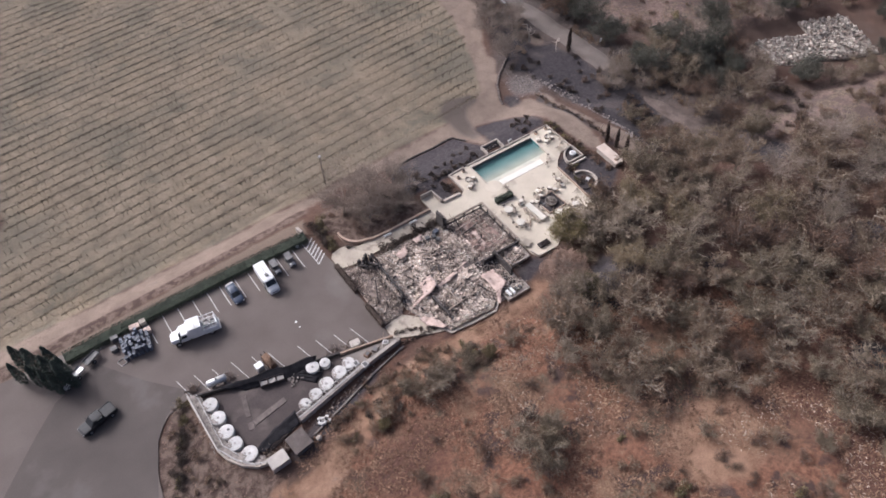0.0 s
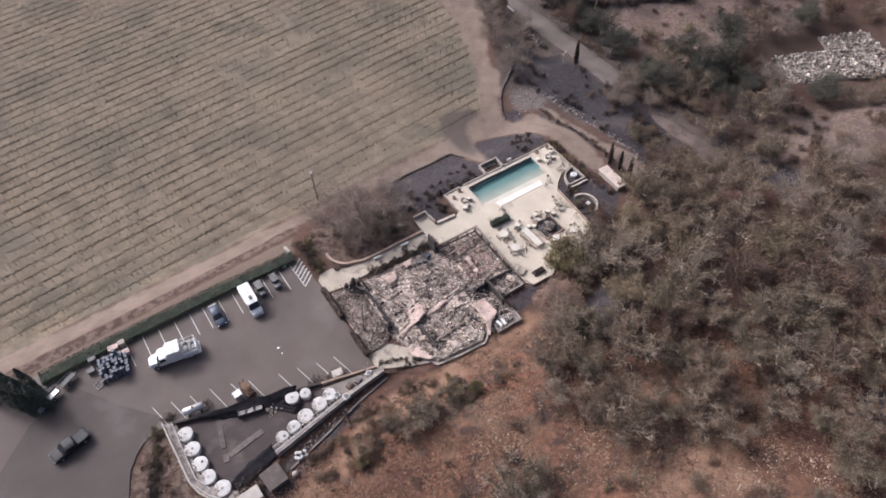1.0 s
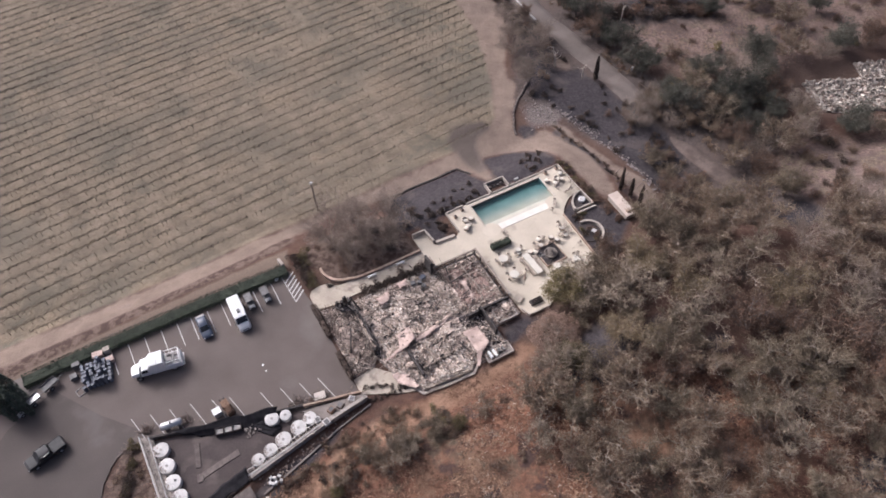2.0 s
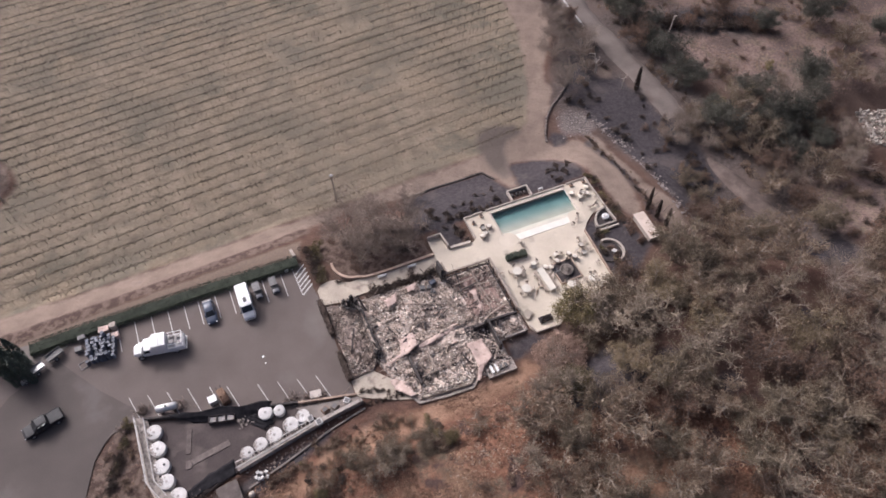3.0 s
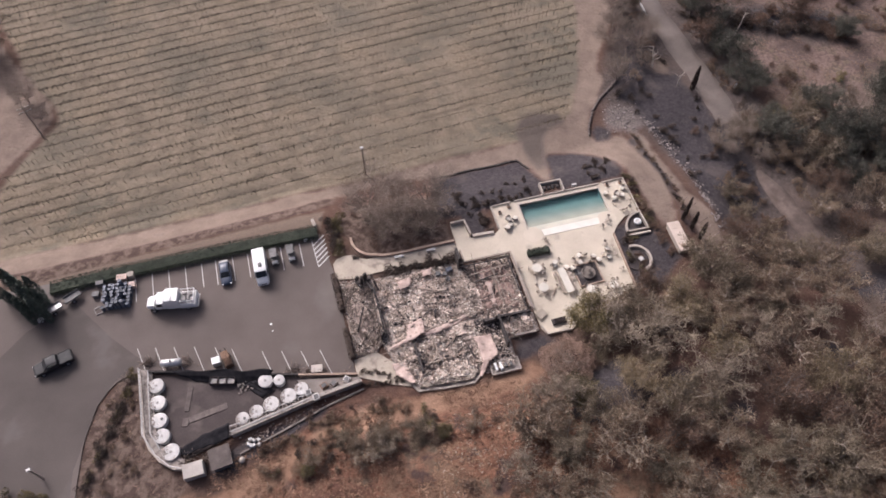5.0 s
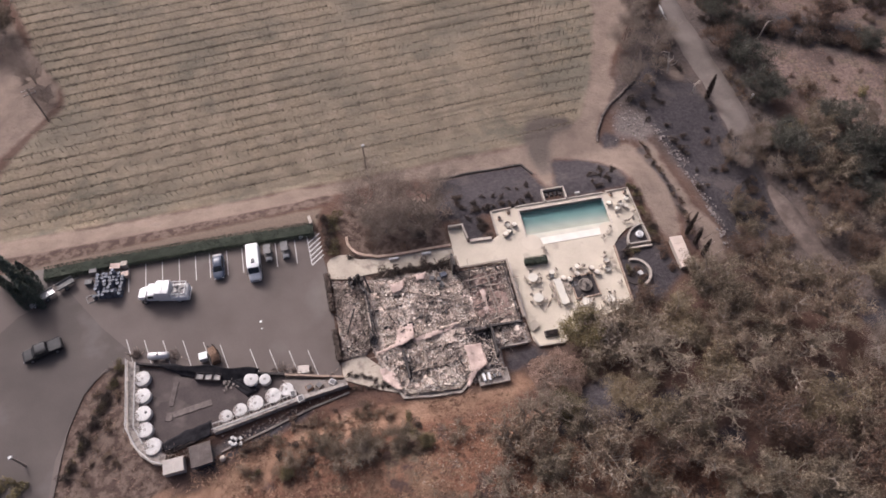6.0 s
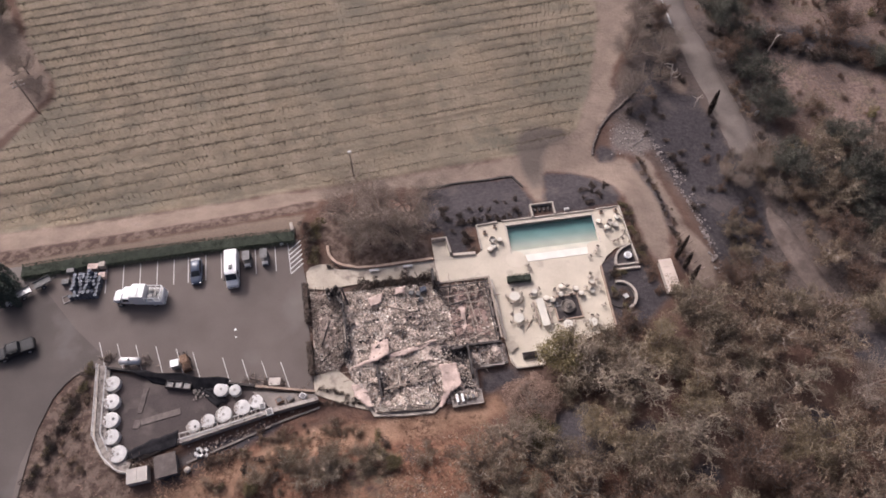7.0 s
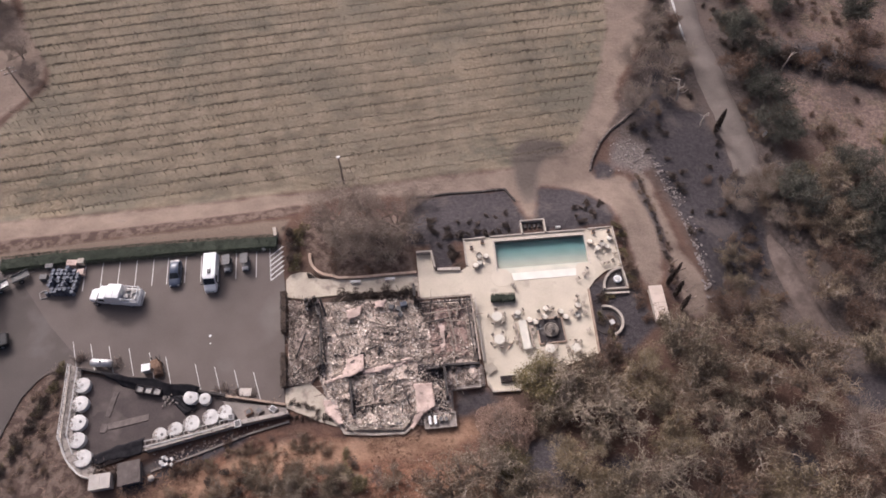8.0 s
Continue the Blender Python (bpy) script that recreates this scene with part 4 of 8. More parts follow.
def scatter(outlines, gap, tries, choose, sizes, avoid=()):
    """Trees over plan outlines, with at least a gap between them."""
    r = random.Random(len(tree_places) + int(gap * 10))
    n = 0
    for outline in outlines:
        lo = [min(p[i] for p in outline) for i in (0, 1)]
        hi = [max(p[i] for p in outline) for i in (0, 1)]
        for _ in range(tries):
            x, y = r.uniform(lo[0], hi[0]), r.uniform(lo[1], hi[1])
            if inside(outline, np.array([x]), np.array([y]))[0] < 0 or any(inside(a, np.array([x]), np.array([y]))[0] > -1.0 for a in avoid):
                continue
            if any((x - a) ** 2 + (y - b) ** 2 < gap * gap for a, b in tree_places):
                continue
            kind = choose(r)
            if x > 58 and kind in ("grey", "gold", "olive") and r.random() < 0.55:
                kind = r.choice(("brown", "dry", "dry", "bare"))
            tree(kind, x, y, r.uniform(*sizes))


ROAD_STRIP = [(71.5, 140), (71.5, 12), (71.8, 0), (72.8, -10), (74.6, -19), (81.0, -20), (79.5, -12), (77.5, 0), (79, 20), (79, 60), (83, 140)]
WOODS = [(36, -23.5), (46, -20.5), (56, -17.5), (68, -16), (74, -14), (84, -8), (92, -8), (104, -14), (120, -22), (150, -32), (170, -60), (120, -100), (84, -86), (56, -68), (40, -57), (30, -48), (24, -38), (29, -31)]
LANE_FRONT = [(64, 2), (73, 4), (77, -18), (71, -19.5), (66, -8)]
OPEN_SLOPE = [(84, -15), (95, -11), (110, -17), (116, -29), (99, -40), (90, -32), (83, -25)]
NE_WOODS = [(80, 12), (92, 14), (102, 8), (104, -4), (100, -14), (84, -6), (79, 2)]
NE_FAR = [(82, 60), (86, 52), (100, 30), (110, 12), (135, 6), (165, 0), (190, 60), (140, 120), (84, 120)]
scatter([WOODS], 4.6, 3000, lambda r: r.choices(("dry", "olive", "gold", "grey", "brown"), (4, 4, 2, 5, 2))[0], (0.72, 1.12), [ROAD_STRIP, OPEN_SLOPE, LANE_FRONT, *SHADE_GAP_OUTLINES])
scatter([[(14, -40), (24, -38), (30, -48), (40, -57), (56, -68), (72, -80), (52, -71), (37, -65), (26, -58), (17, -51)]], 4.2, 500, lambda r: r.choices(("dry", "olive", "grey", "brown"), (4, 5, 5, 1))[0], (0.45, 0.8))
scatter([NE_WOODS], 4.6, 400, lambda r: r.choices(("dry", "deep", "brown", "bare"), (3, 4, 1, 3))[0], (0.6, 0.95), [ROAD_STRIP])
RUIN_CLEAR = [(104, 5), (126, 2), (140, -6), (138, -22), (116, -18), (104, -8)]
scatter([[(96, 6), (104, -12), (114, -19), (134, -24), (150, -30), (150, 0), (120, 8), (104, 12)]], 5.5, 300, lambda r: r.choices(("dry", "deep", "brown", "bare"), (3, 4, 1, 3))[0], (0.6, 1.0), [ROAD_STRIP, RUIN_CLEAR])
scatter([[(36, -58), (48, -62), (62, -66), (60, -74), (46, -80), (34, -84), (38, -72), (42, -66), (34, -62)]], 4.0, 260, lambda r: r.choices(("dry", "olive", "brown"), (3, 3, 4))[0], (0.45, 0.8))
scatter([WOODS], 3.3, 900, lambda r: r.choices(("dry", "olive", "gold", "brown"), (4, 5, 2, 3))[0], (0.42, 0.68), [ROAD_STRIP, OPEN_SLOPE, LANE_FRONT, *SHADE_GAP_OUTLINES])
scatter([NE_WOODS], 3.3, 400, lambda r: r.choices(("dry", "olive", "gold", "brown"), (3, 5, 1, 3))[0], (0.42, 0.7), [ROAD_STRIP])
scatter([NE_FAR], 10.0, 500, lambda r: r.choices(("dry", "olive", "brown", "deep"), (2, 2, 3, 2))[0], (0.6, 1.0), [ROAD_STRIP, RUIN_CLEAR])

# low scrub over the slope beyond the road
r_far = random.Random(77)
far_scrub = []
for _ in range(520):
    x, y = r_far.uniform(83, 135), r_far.uniform(6, 78)
    if len(far_scrub) == 130 or inside(RED[1], np.array([x]), np.array([y]))[0] < 1 or math.sin(x * 0.31 + 1) + math.sin(y * 0.23 + x * 0.1) < -0.35:
        continue
    if any((x - a) ** 2 + (y - b) ** 2 < 3.2 for a, b in tree_places + far_scrub):
        continue
    far_scrub.append((x, y))
    plant(r_far.choice(BUSHES[r_far.choices(("dry", "brown"), (6, 4))[0]]), x, y, r_far.uniform(0, 360), r_far.uniform(0.35, 0.9))

# shrubs on the hill and round the burnt ground
rs = random.Random(5)
for _ in range(260):
    x, y = rs.uniform(-14, 80), rs.uniform(-95, -31)
    if inside(RED[0], np.array([x]), np.array([y]))[0] > 2 and not any((x - a) ** 2 + (y - b) ** 2 < 9 for a, b in tree_places):
        shrub(rs.choices(("dry", "brown", "dark", "green"), (4, 5, 0.3, 0.4))[0], x, y, rs.uniform(0.4, 0.95))
for _ in range(60):
    x, y = rs.uniform(54, 72), rs.uniform(-12, 34)
    if inside(BURNT_AND_SHADED[2], np.array([x]), np.array([y]))[0] > 0:
        shrub(rs.choices(("dark", "dry"), (4, 1))[0], x, y, rs.uniform(0.4, 0.9))
for _ in range(70):
    x, y = rs.uniform(82, 150), rs.uniform(5, 80)
    if inside(RED[1], np.array([x]), np.array([y]))[0] > 0:
        shrub(rs.choices(("dry", "brown", "green"), (3, 3, 1))[0], x, y, rs.uniform(0.6, 1.2))
for _ in range(70):
    x, y = rs.uniform(84, 118), rs.uniform(-40, -11)
    if inside(OPEN_SLOPE, np.array([x]), np.array([y]))[0] > 0:
        shrub(rs.choice(("dry", "brown", "dark")), x, y, rs.uniform(0.7, 1.2))
for _ in range(46):
    x, y = rs.uniform(66, 84), rs.uniform(-18, 12)
    if abs(x - 75.4 - 0.12 * max(0, -y)) > 2.6 or y > 2:
        shrub(rs.choice(("dark", "dry", "dry", "brown")), x, y, rs.uniform(0.4, 0.9))
for i in range(26):
    shrub(rs.choice(("dark", "dry", "brown")), 80.2 + rs.gauss(0, 0.8), 14 + i * 1.9, rs.uniform(0.4, 0.9))
for _ in range(26):
    shrub(rs.choice(("dark", "dark", "brown")), rs.uniform(66.5, 71.5), rs.uniform(30, 62), rs.uniform(0.6, 1.1))
for i in range(34):
    x = 84 + i * 0.85
    shrub(rs.choice(("dark", "dark", "brown")), x + rs.gauss(0, 0.8), 42 - 0.33 * i + rs.gauss(0, 1.7), rs.uniform(1.0, 1.7))
for i in range(26):
    t = i / 25
    x, y = -42.6 + 6.5 * t + rs.gauss(0, 0.3), -29.5 + 15.2 * t ** 0.85 + rs.gauss(0, 0.5)
    shrub(rs.choice(("green", "dark", "dark")), x + 1.2, y - 0.5, rs.uniform(0.45, 0.75))
for _ in range(14):
    shrub("dry", rs.uniform(-39, -35), rs.uniform(-31, -18), rs.uniform(0.3, 0.5))
for _ in range(46):
    x, y = rs.uniform(-20, 6), rs.uniform(-36, -29.5)
    if y < -29.5 - 0.12 * (x + 20) * 0.2:
        shrub(rs.choices(("dry", "brown", "dark", "green"), (4, 4, 1, 1))[0], x, y, rs.uniform(0.35, 0.8))
for _ in range(34):
    x, y = rs.uniform(-12, 2), rs.gauss(-28.6, 0.7)
    shrub(rs.choice(("brown", "dry")), x, y + 0.12 * (-5 - x) * 0.5, rs.uniform(0.25, 0.5))
for x, y, s in ((-47.5, -29.5, 0.9), (-49.5, -29.2, 1.0), (-51.5, -28.8, 1.1), (-48.5, -31.5, 1.1)):
    shrub("green", x, y, s)
for _ in range(40):
    x, y = rs.uniform(16, 32), 2.0 + 4.5 * rs.random() ** 2
    shrub("dark", x, y, rs.uniform(0.3, 0.55))
for _ in range(14):
    shrub("dark", rs.uniform(40, 47.4), rs.uniform(2.6, 8), rs.uniform(0.3, 0.55))
for _ in range(10):
    shrub("dark", rs.uniform(18.8, 22.5), rs.uniform(-3.4, 1.0), rs.uniform(0.4, 0.6))
for i in range(13):
    shrub(rs.choice(("green", "dark", "dry")), 48.2 + rs.gauss(0, 0.35), 1.6 - i * 0.85, rs.uniform(0.45, 0.65))
for _ in range(16):
    shrub(rs.choice(("green", "dark", "brown")), rs.uniform(41.8, 44.5), rs.uniform(-19.5, -9.8), rs.uniform(0.4, 0.6))
for i in range(22):
    shrub(rs.choice(("dark", "dry", "brown")), 54.9 + rs.gauss(0, 0.35), 13 - i * 1.05, rs.uniform(0.25, 0.5))
for _ in range(9):
    shrub("brown", rs.uniform(48.2, 49.8), rs.uniform(-15, -8.5), rs.uniform(0.4, 0.6))
for _ in range(18):
    shrub(rs.choice(("dark", "brown")), rs.uniform(-2, 14), rs.uniform(-3, 6.0), rs.uniform(0.4, 0.8))
for x, y in ((-3.6, 4.6), (-2.4, 3.4), (-3.2, 1.8), (-1.8, 5.2), (-3.4, 0.0), (-2.8, -1.0)):
    shrub("green" if x > -3 else "dark", x, y, 1.1)
for i in range(9):
    shrub("dark", -2.9 + i * 0.95, -22.6 - i * 0.42 + (i > 4) * 0.1, 0.45, )
for i in range(16):
    shrub("dark", 3.2 + i * 0.78, -7.35 + 0.25 * math.sin(i * 2.3), rs.uniform(0.75, 1.1))


def cypress(seed, tall, w, leaf, label):
    r = random.Random(seed)
    t = thing("cypress_tree", label, "tree", group="cypress trees")
    trunk = Mesh().tube((0, 0, -0.3), (0, 0, tall * 0.9), 0.12, 0.03, 6)
    part("trunk", trunk, M_BARK_BURNT, t)
    crown = Mesh()
    for _ in range(1600):
        k = r.random() ** 0.8
        a = r.random() * 6.28
        q = w * (0.35 + 0.65 * math.sin(min(1, k * 1.6 + 0.25) * 1.57)) * (1 - k) ** 0.55 * r.uniform(0.55, 1.05)
        card(crown, (q * math.cos(a), q * math.sin(a), 0.25 + k * tall), 0.17 * r.uniform(0.6, 1.3), r)
    part("crown", crown, leaf, t)
    return t


def snag(x, y, seed, s=1.0):
    """A bleached dead trunk with a few broken limbs."""
    r = random.Random(seed)
    t = thing("dead_snag", "bleached dead tree trunk with broken limbs", "tree", group="dead snags", at=pose(x, y, high(x, y), 0, 0, r.uniform(0, 360)))
    m = Mesh()
    pts, d = limb(m, (0, 0, -0.3), (0.15, 0.1, 1), 4.2 * s, 0.2 * s, r, 0.2, 5, 0.2, 7)
    part("trunk", m, M_STONE, t)
    for i in range(6):
        q = pts[r.randint(2, 5)]
        a = r.random() * 6.28
        m = Mesh()
        limb(m, q, (math.cos(a), math.sin(a), r.uniform(0.1, 0.8)), s * r.uniform(0.8, 1.8), 0.07 * s, r, 0.35, 3, 0.05, 5)
        part("limb", m, M_STONE, t)


snag(89.2, 37.0, 3, 1.0)
snag(69.4, 24.2, 5, 0.8)
snag(66.6, 30.6, 8, 1.2)
cyp = cypress(1, 7.0, 1.15, M_CYPRESS, "tall dark green columnar cypress by the drive")
for x, y, s in ((-48.0, -1.7, 1.0), (-49.3, 0.3, 1.05), (-50.9, 2.5, 1.1), (-50.3, -0.9, 0.85), (-48.6, 1.8, 0.9), (-52.5, 4.3, 1.05), (-51.5, 0.5, 0.8), (-47.7, 0.1, 0.8), (-53.7, 2.7, 0.8), (-49.4, -2.4, 0.7), (-47.2, -2.6, 0.65)):
    plant(cyp, x, y, rnd.uniform(0, 360), s)
burnt_cyp = cypress(2, 5.5, 0.6, M_SHRUB, "thin columnar cypress scorched brown-black")
for x, y, s in ((71.6, 22.6, 1.05), (53.4, -9.2, 0.75), (54.0, -11.2, 0.8), (54.4, -13.4, 0.8), (55.0, -7.6, 0.6)):
    plant(burnt_cyp, x, y, rnd.uniform(0, 360), s)

# hedge along the lot
def hedge(name, label, line, w, h, leaf, seed, per=900, size=0.11):
    r = random.Random(seed)
    t = thing(name, label, "hedge")
    core, lf = Mesh(), Mesh()
    for (ax, ay), (bx, by) in zip(line, line[1:]):
        ln = math.hypot(bx - ax, by - ay)
        ux, uy = (bx - ax) / ln, (by - ay) / ln
        core.box(((ax + bx) / 2, (ay + by) / 2, h * 0.42), (ln, w * 0.66, h * 0.84), math.atan2(uy, ux))
        for _ in range(int(ln * per / 10)):
            s, k, z = r.uniform(0, ln), r.uniform(-0.5, 0.5) * w, h * r.uniform(0.1, 1.0)
            if r.random() < 0.55:
                z = h * r.uniform(0.88, 1.06) + 0.07 * math.sin(s * 1.3 + ax)
            else:
                k = math.copysign(w * r.uniform(0.42, 0.54), k)
            card(lf, (ax + ux * s - uy * k, ay + uy * s + ux * k, z), size * r.uniform(0.7, 1.5), r)
    part("hedge_core", core, leaf, t)
    part("foliage", lf, leaf, t)
    return t


hedge("hedge", "clipped dark green hedge beside the parking lot", [(-47.5, 2.9), (-40, 3.3), (-20, 3.5), (-5.6, 3.3)], 2.6, 0.85, M_HEDGE, 3, 2000)
hedge("hedge", "scorched dark hedge between lot and house", [(-4.3, -5.6), (-4.1, -12.2)], 0.9, 1.0, M_SHRUB, 4)
hedge("hedge", "scorched dark hedge between lot and house", [(-4.1, -15.4), (-3.9, -20.4)], 0.9, 1.0, M_SHRUB, 5)
hedge("hedge", "round-topped dark planted box on the terrace", [(26.4, -9.5), (30.0, -9.6)], 1.2, 1.0, M_HEDGE, 6, 1500)

# vine rows
def vine_row(seed, length):
    """Trunks and posts, and a thin dark band of cordons and last leaves with gaps."""
    r = random.Random(seed)
    wood, leaf = Mesh(), Mesh()
    x = 0.0
    while x < length:
        live = 0.55 + 0.9 * noise.noise(Vector((x * 0.06, seed * 3.7, 0))) + 0.5 * noise.noise(Vector((x * 0.35, seed * 1.3, 5)))
        h = r.uniform(0.95, 1.1)
        if r.random() > 0.1:
            wood.tube((x, 0, -0.2), (x + r.gauss(0, 0.1), r.gauss(0, 0.06), h), 0.045, 0.035, 4, caps=False)
        if r.random() < 0.3:
            wood.tube((x + 0.8, 0, -0.2), (x + 0.8, 0, 1.5), 0.035, 0.035, 4)
        if live > 0.12:
            for sgn in (-1, 1):
                wood.tube((x, 0, h), (x + sgn * 0.9, r.gauss(0, 0.04), 1.05), 0.05, 0.04, 4, caps=False)
            for _ in range(int(min(1.2, live) * 84)):
                card(leaf, (x + r.uniform(-0.9, 0.9), r.gauss(0, 0.2), 1.08 + r.gauss(0, 0.15)), 0.125 * r.uniform(0.6, 1.4), r)
        x += 1.75
    return wood, leaf


ROW_LEN = 58.0
rows_made = []
for i in range(5):
    w_, l_ = vine_row(200 + i, ROW_LEN)
    rows_made.append((w_.data("vine_trunks", M_VINE_WOOD), l_.data("vine_leaves", M_VINE)))
slope = math.radians(5.9)
ux, uy = math.cos(slope), math.sin(slope)
rv = random.Random(77)
for k in range(-4, 62):
    for seg in range(-3, 3):
        # rows run level with the lower edge of the field
        ox, oy = -15.0 + seg * ROW_LEN * ux - k * 2.65 * uy, 16.65 + seg * ROW_LEN * uy + k * 2.65 * ux
        px, py = ox + np.arange(0, ROW_LEN, 0.5) * ux, oy + np.arange(0, ROW_LEN, 0.5) * uy
        ok = inside(VINE_AREA, px, py) > 0.6
        if not ok.any() or k > 28 and seg < -2:
            continue
        me = rv.choice(rows_made)
        tag = thing("vine_row", "trellised row of sparse dusty grapevines", "vine row", group="rows of the vineyard", kind="stuff")
        lo, hi = float(np.argmax(ok)) * 0.5, float(len(ok) - 1 - np.argmax(ok[::-1])) * 0.5
        z0, z1 = high(ox + lo * ux, oy + lo * uy), high(ox + hi * ux, oy + hi * uy)
        scale = max(0.05, (hi - lo) / ROW_LEN)
        tag.matrix_basis = Matrix.Translation((ox + lo * ux, oy + lo * uy, z0)) @ Euler((0, -math.atan2(z1 - z0, max(1, hi - lo)), slope)).to_matrix().to_4x4()
        if scale > 0.97:
            part("vine_trunks", me[0], None, tag, kind="stuff")
            part("vine_leaves", me[1], None, tag, kind="stuff")
        else:
            w_, l_ = vine_row(rv.randint(300, 900), hi - lo)
            part("vine_trunks", w_, M_VINE_WOOD, tag, kind="stuff")
            part("vine_leaves", l_, M_VINE, tag, kind="stuff")

# dry grass on the hill
def tufts(name, outline, count, size, material, label, seed):
    r = random.Random(seed)
    g = np.random.RandomState(seed)
    lo = [min(p[i] for p in outline) for i in (0, 1)]
    hi = [max(p[i] for p in outline) for i in (0, 1)]
    x, y = g.uniform(lo[0], hi[0], count), g.uniform(lo[1], hi[1], count)
    ok = inside(outline, x, y) > -1.5
    x, y = x[ok], y[ok]
    z = height(x, y)
    m = Mesh()
    for a, b, c in zip(x, y, z):
        if noise.noise(Vector((a * 0.12, b * 0.12, 3.0))) < -0.18:
            continue
        s = size * r.uniform(0.5, 1.4)
        t = r.random() * 6.28
        dx, dy = math.cos(t) * s * 0.5, math.sin(t) * s * 0.5
        lx, ly = r.gauss(0, 0.9) * s, r.gauss(0, 0.9) * s
        m.add([(a - dx, b - dy, c - 0.03), (a + dx, b + dy, c - 0.03), (a + lx, b + ly, c + s * 0.5)], [(0, 1, 2)])
        m.add([(a - dy, b + dx, c - 0.03), (a + dy, b - dx, c - 0.03), (a - ly, b + lx, c + s * 0.4)], [(0, 1, 2)])
    solid(name, m, material, label, "grass", kind="stuff")


tufts("dry_grass", [(-24, -33), (-10, -27.8), (4, -29.6), (22, -30.5), (30, -42), (60, -54), (84, -78), (60, -100), (-40, -100), (-30, -50)], 120000, 0.26, M_GRASS, "tufts of dry reddish-brown grass on the slope", 8)
tufts("bleached_stalks", [(22, -64), (30, -63), (44, -70), (40, -84), (22, -80)], 1500, 0.22, M_PALE_TUFT, "clumps of bleached pale stalks on the slope", 14)
tufts("bleached_stalks", [(4, -32), (20, -33), (26, -44), (16, -56), (6, -50)], 1200, 0.2, M_PALE_TUFT, "clumps of bleached pale stalks on the slope", 15)
tufts("dry_grass", [(-46, -31), (-40, -19), (-36, -15), (-34.6, -16), (-34, -25), (-30, -31), (-27, -34), (-40, -45)], 1300, 0.26, M_GRASS_DARK, "tufts of dry brown grass beside the drive", 9)
tufts("dry_grass", [(82, 62), (84, 24), (95, 10), (130, 4), (170, 20), (170, 80), (100, 90)], 30000, 0.24, M_GRASS_DARK, "tufts of dry reddish grass beyond the road", 10)

# ---- the burnt house ----
HOUSE = [(0.9, -7.6), (15.3, -7.8), (15.5, -8.8), (23.4, -8.9), (23.5, -19.1), (24.0, -19.6), (24.0, -22.6), (19.4, -22.9), (19.2, -27.4), (16.2, -27.4), (13.6, -27.0), (12.3, -28.0), (4.4, -27.4), (1.9, -22.5), (0.8, -19.0)]
CHARRED_BED = [(-3.7, -6.8), (0.9, -7.4), (0.8, -19.0), (-0.3, -20.2), (-3.5, -20.2)]
house = thing("burnt_house", "burnt-down house reduced to pale ash, rubble and charred frames", "house ruin")


def heap(outline, step, low, tall, seed, edge=1.2):
    """A mound of fine rubble over a plan outline."""
    lo = [min(p[i] for p in outline) for i in (0, 1)]
    hi = [max(p[i] for p in outline) for i in (0, 1)]
    ax, ay = np.arange(lo[0] - step, hi[0] + 2 * step, step), np.arange(lo[1] - step, hi[1] + 2 * step, step)
    X, Y = np.meshgrid(ax, ay)
    D = inside(outline, X, Y)
    Z = np.zeros(X.shape)
    for i in range(X.shape[0]):
        for j in range(X.shape[1]):
            if D[i, j] > -step:
                p = Vector((X[i, j], Y[i, j], seed))
                Z[i, j] = low + tall * max(0, 0.45 + 0.6 * noise.noise(p * 0.35) + 0.45 * noise.noise(p * 1.1) + 0.3 * noise.noise(p * 2.9))
    Z = Z * smoothstep(-0.1, edge, D) - 0.25 * (D < 0.05)
    m = Mesh()
    n = len(ax)
    idx = {}
    for i in range(X.shape[0]):
        for j in range(n):
            if D[i, j] > -step:
                idx[i, j] = len(m.v)
                m.v.append((float(X[i, j]), float(Y[i, j]), float(Z[i, j])))
    for i in range(X.shape[0] - 1):
        for j in range(n - 1):
            q = [(i, j), (i, j + 1), (i + 1, j + 1), (i + 1, j)]
            if all(k in idx for k in q):
                m.f.append(tuple(idx[k] for k in q))
    return m


def heap_z(x, y):
    return 0.25 + 0.45 * max(0, 0.45 + 0.6 * noise.noise(Vector((x, y, 4.0)) * 0.35))


part("slab", Mesh().prism(HOUSE, -0.5, 0.03), M_CONCRETE, house, "scorched concrete floor slab")
part("rubble_bed", heap(HOUSE, 0.3, 0.05, 0.75, 4.0), M_RUBBLE, house, "heaped grey-white ash and plaster rubble", kind="stuff")
EAST_ROOM = [(15.9, -9.4), (23.0, -9.4), (23.1, -18.9), (16.2, -18.9)]
part("pink_ash_bed", heap(EAST_ROOM, 0.3, 0.15, 0.85, 4.0), M_PINK_ASH, house, "pinkish ash and plaster in the east room", kind="stuff")
part("scorched_bed", heap(CHARRED_BED, 0.3, 0.02, 0.5, 9.0), M_BED, house, "blackened planting bed full of burnt sticks", kind="stuff")


def shard(r, s):
    """One flat broken piece."""
    k = r.choice((4, 5, 5, 6))
    ring = [(math.cos(6.283 * i / k + r.uniform(-0.3, 0.3)) * s * r.uniform(0.6, 1.1), math.sin(6.283 * i / k + r.uniform(-0.3, 0.3)) * s * r.uniform(0.4, 0.9)) for i in range(k)]
    h = s * r.uniform(0.12, 0.4)
    return Mesh().loft([[(x, y, -h) for x, y in ring], [(x * 0.92, y * 0.92, h) for x, y in ring]])


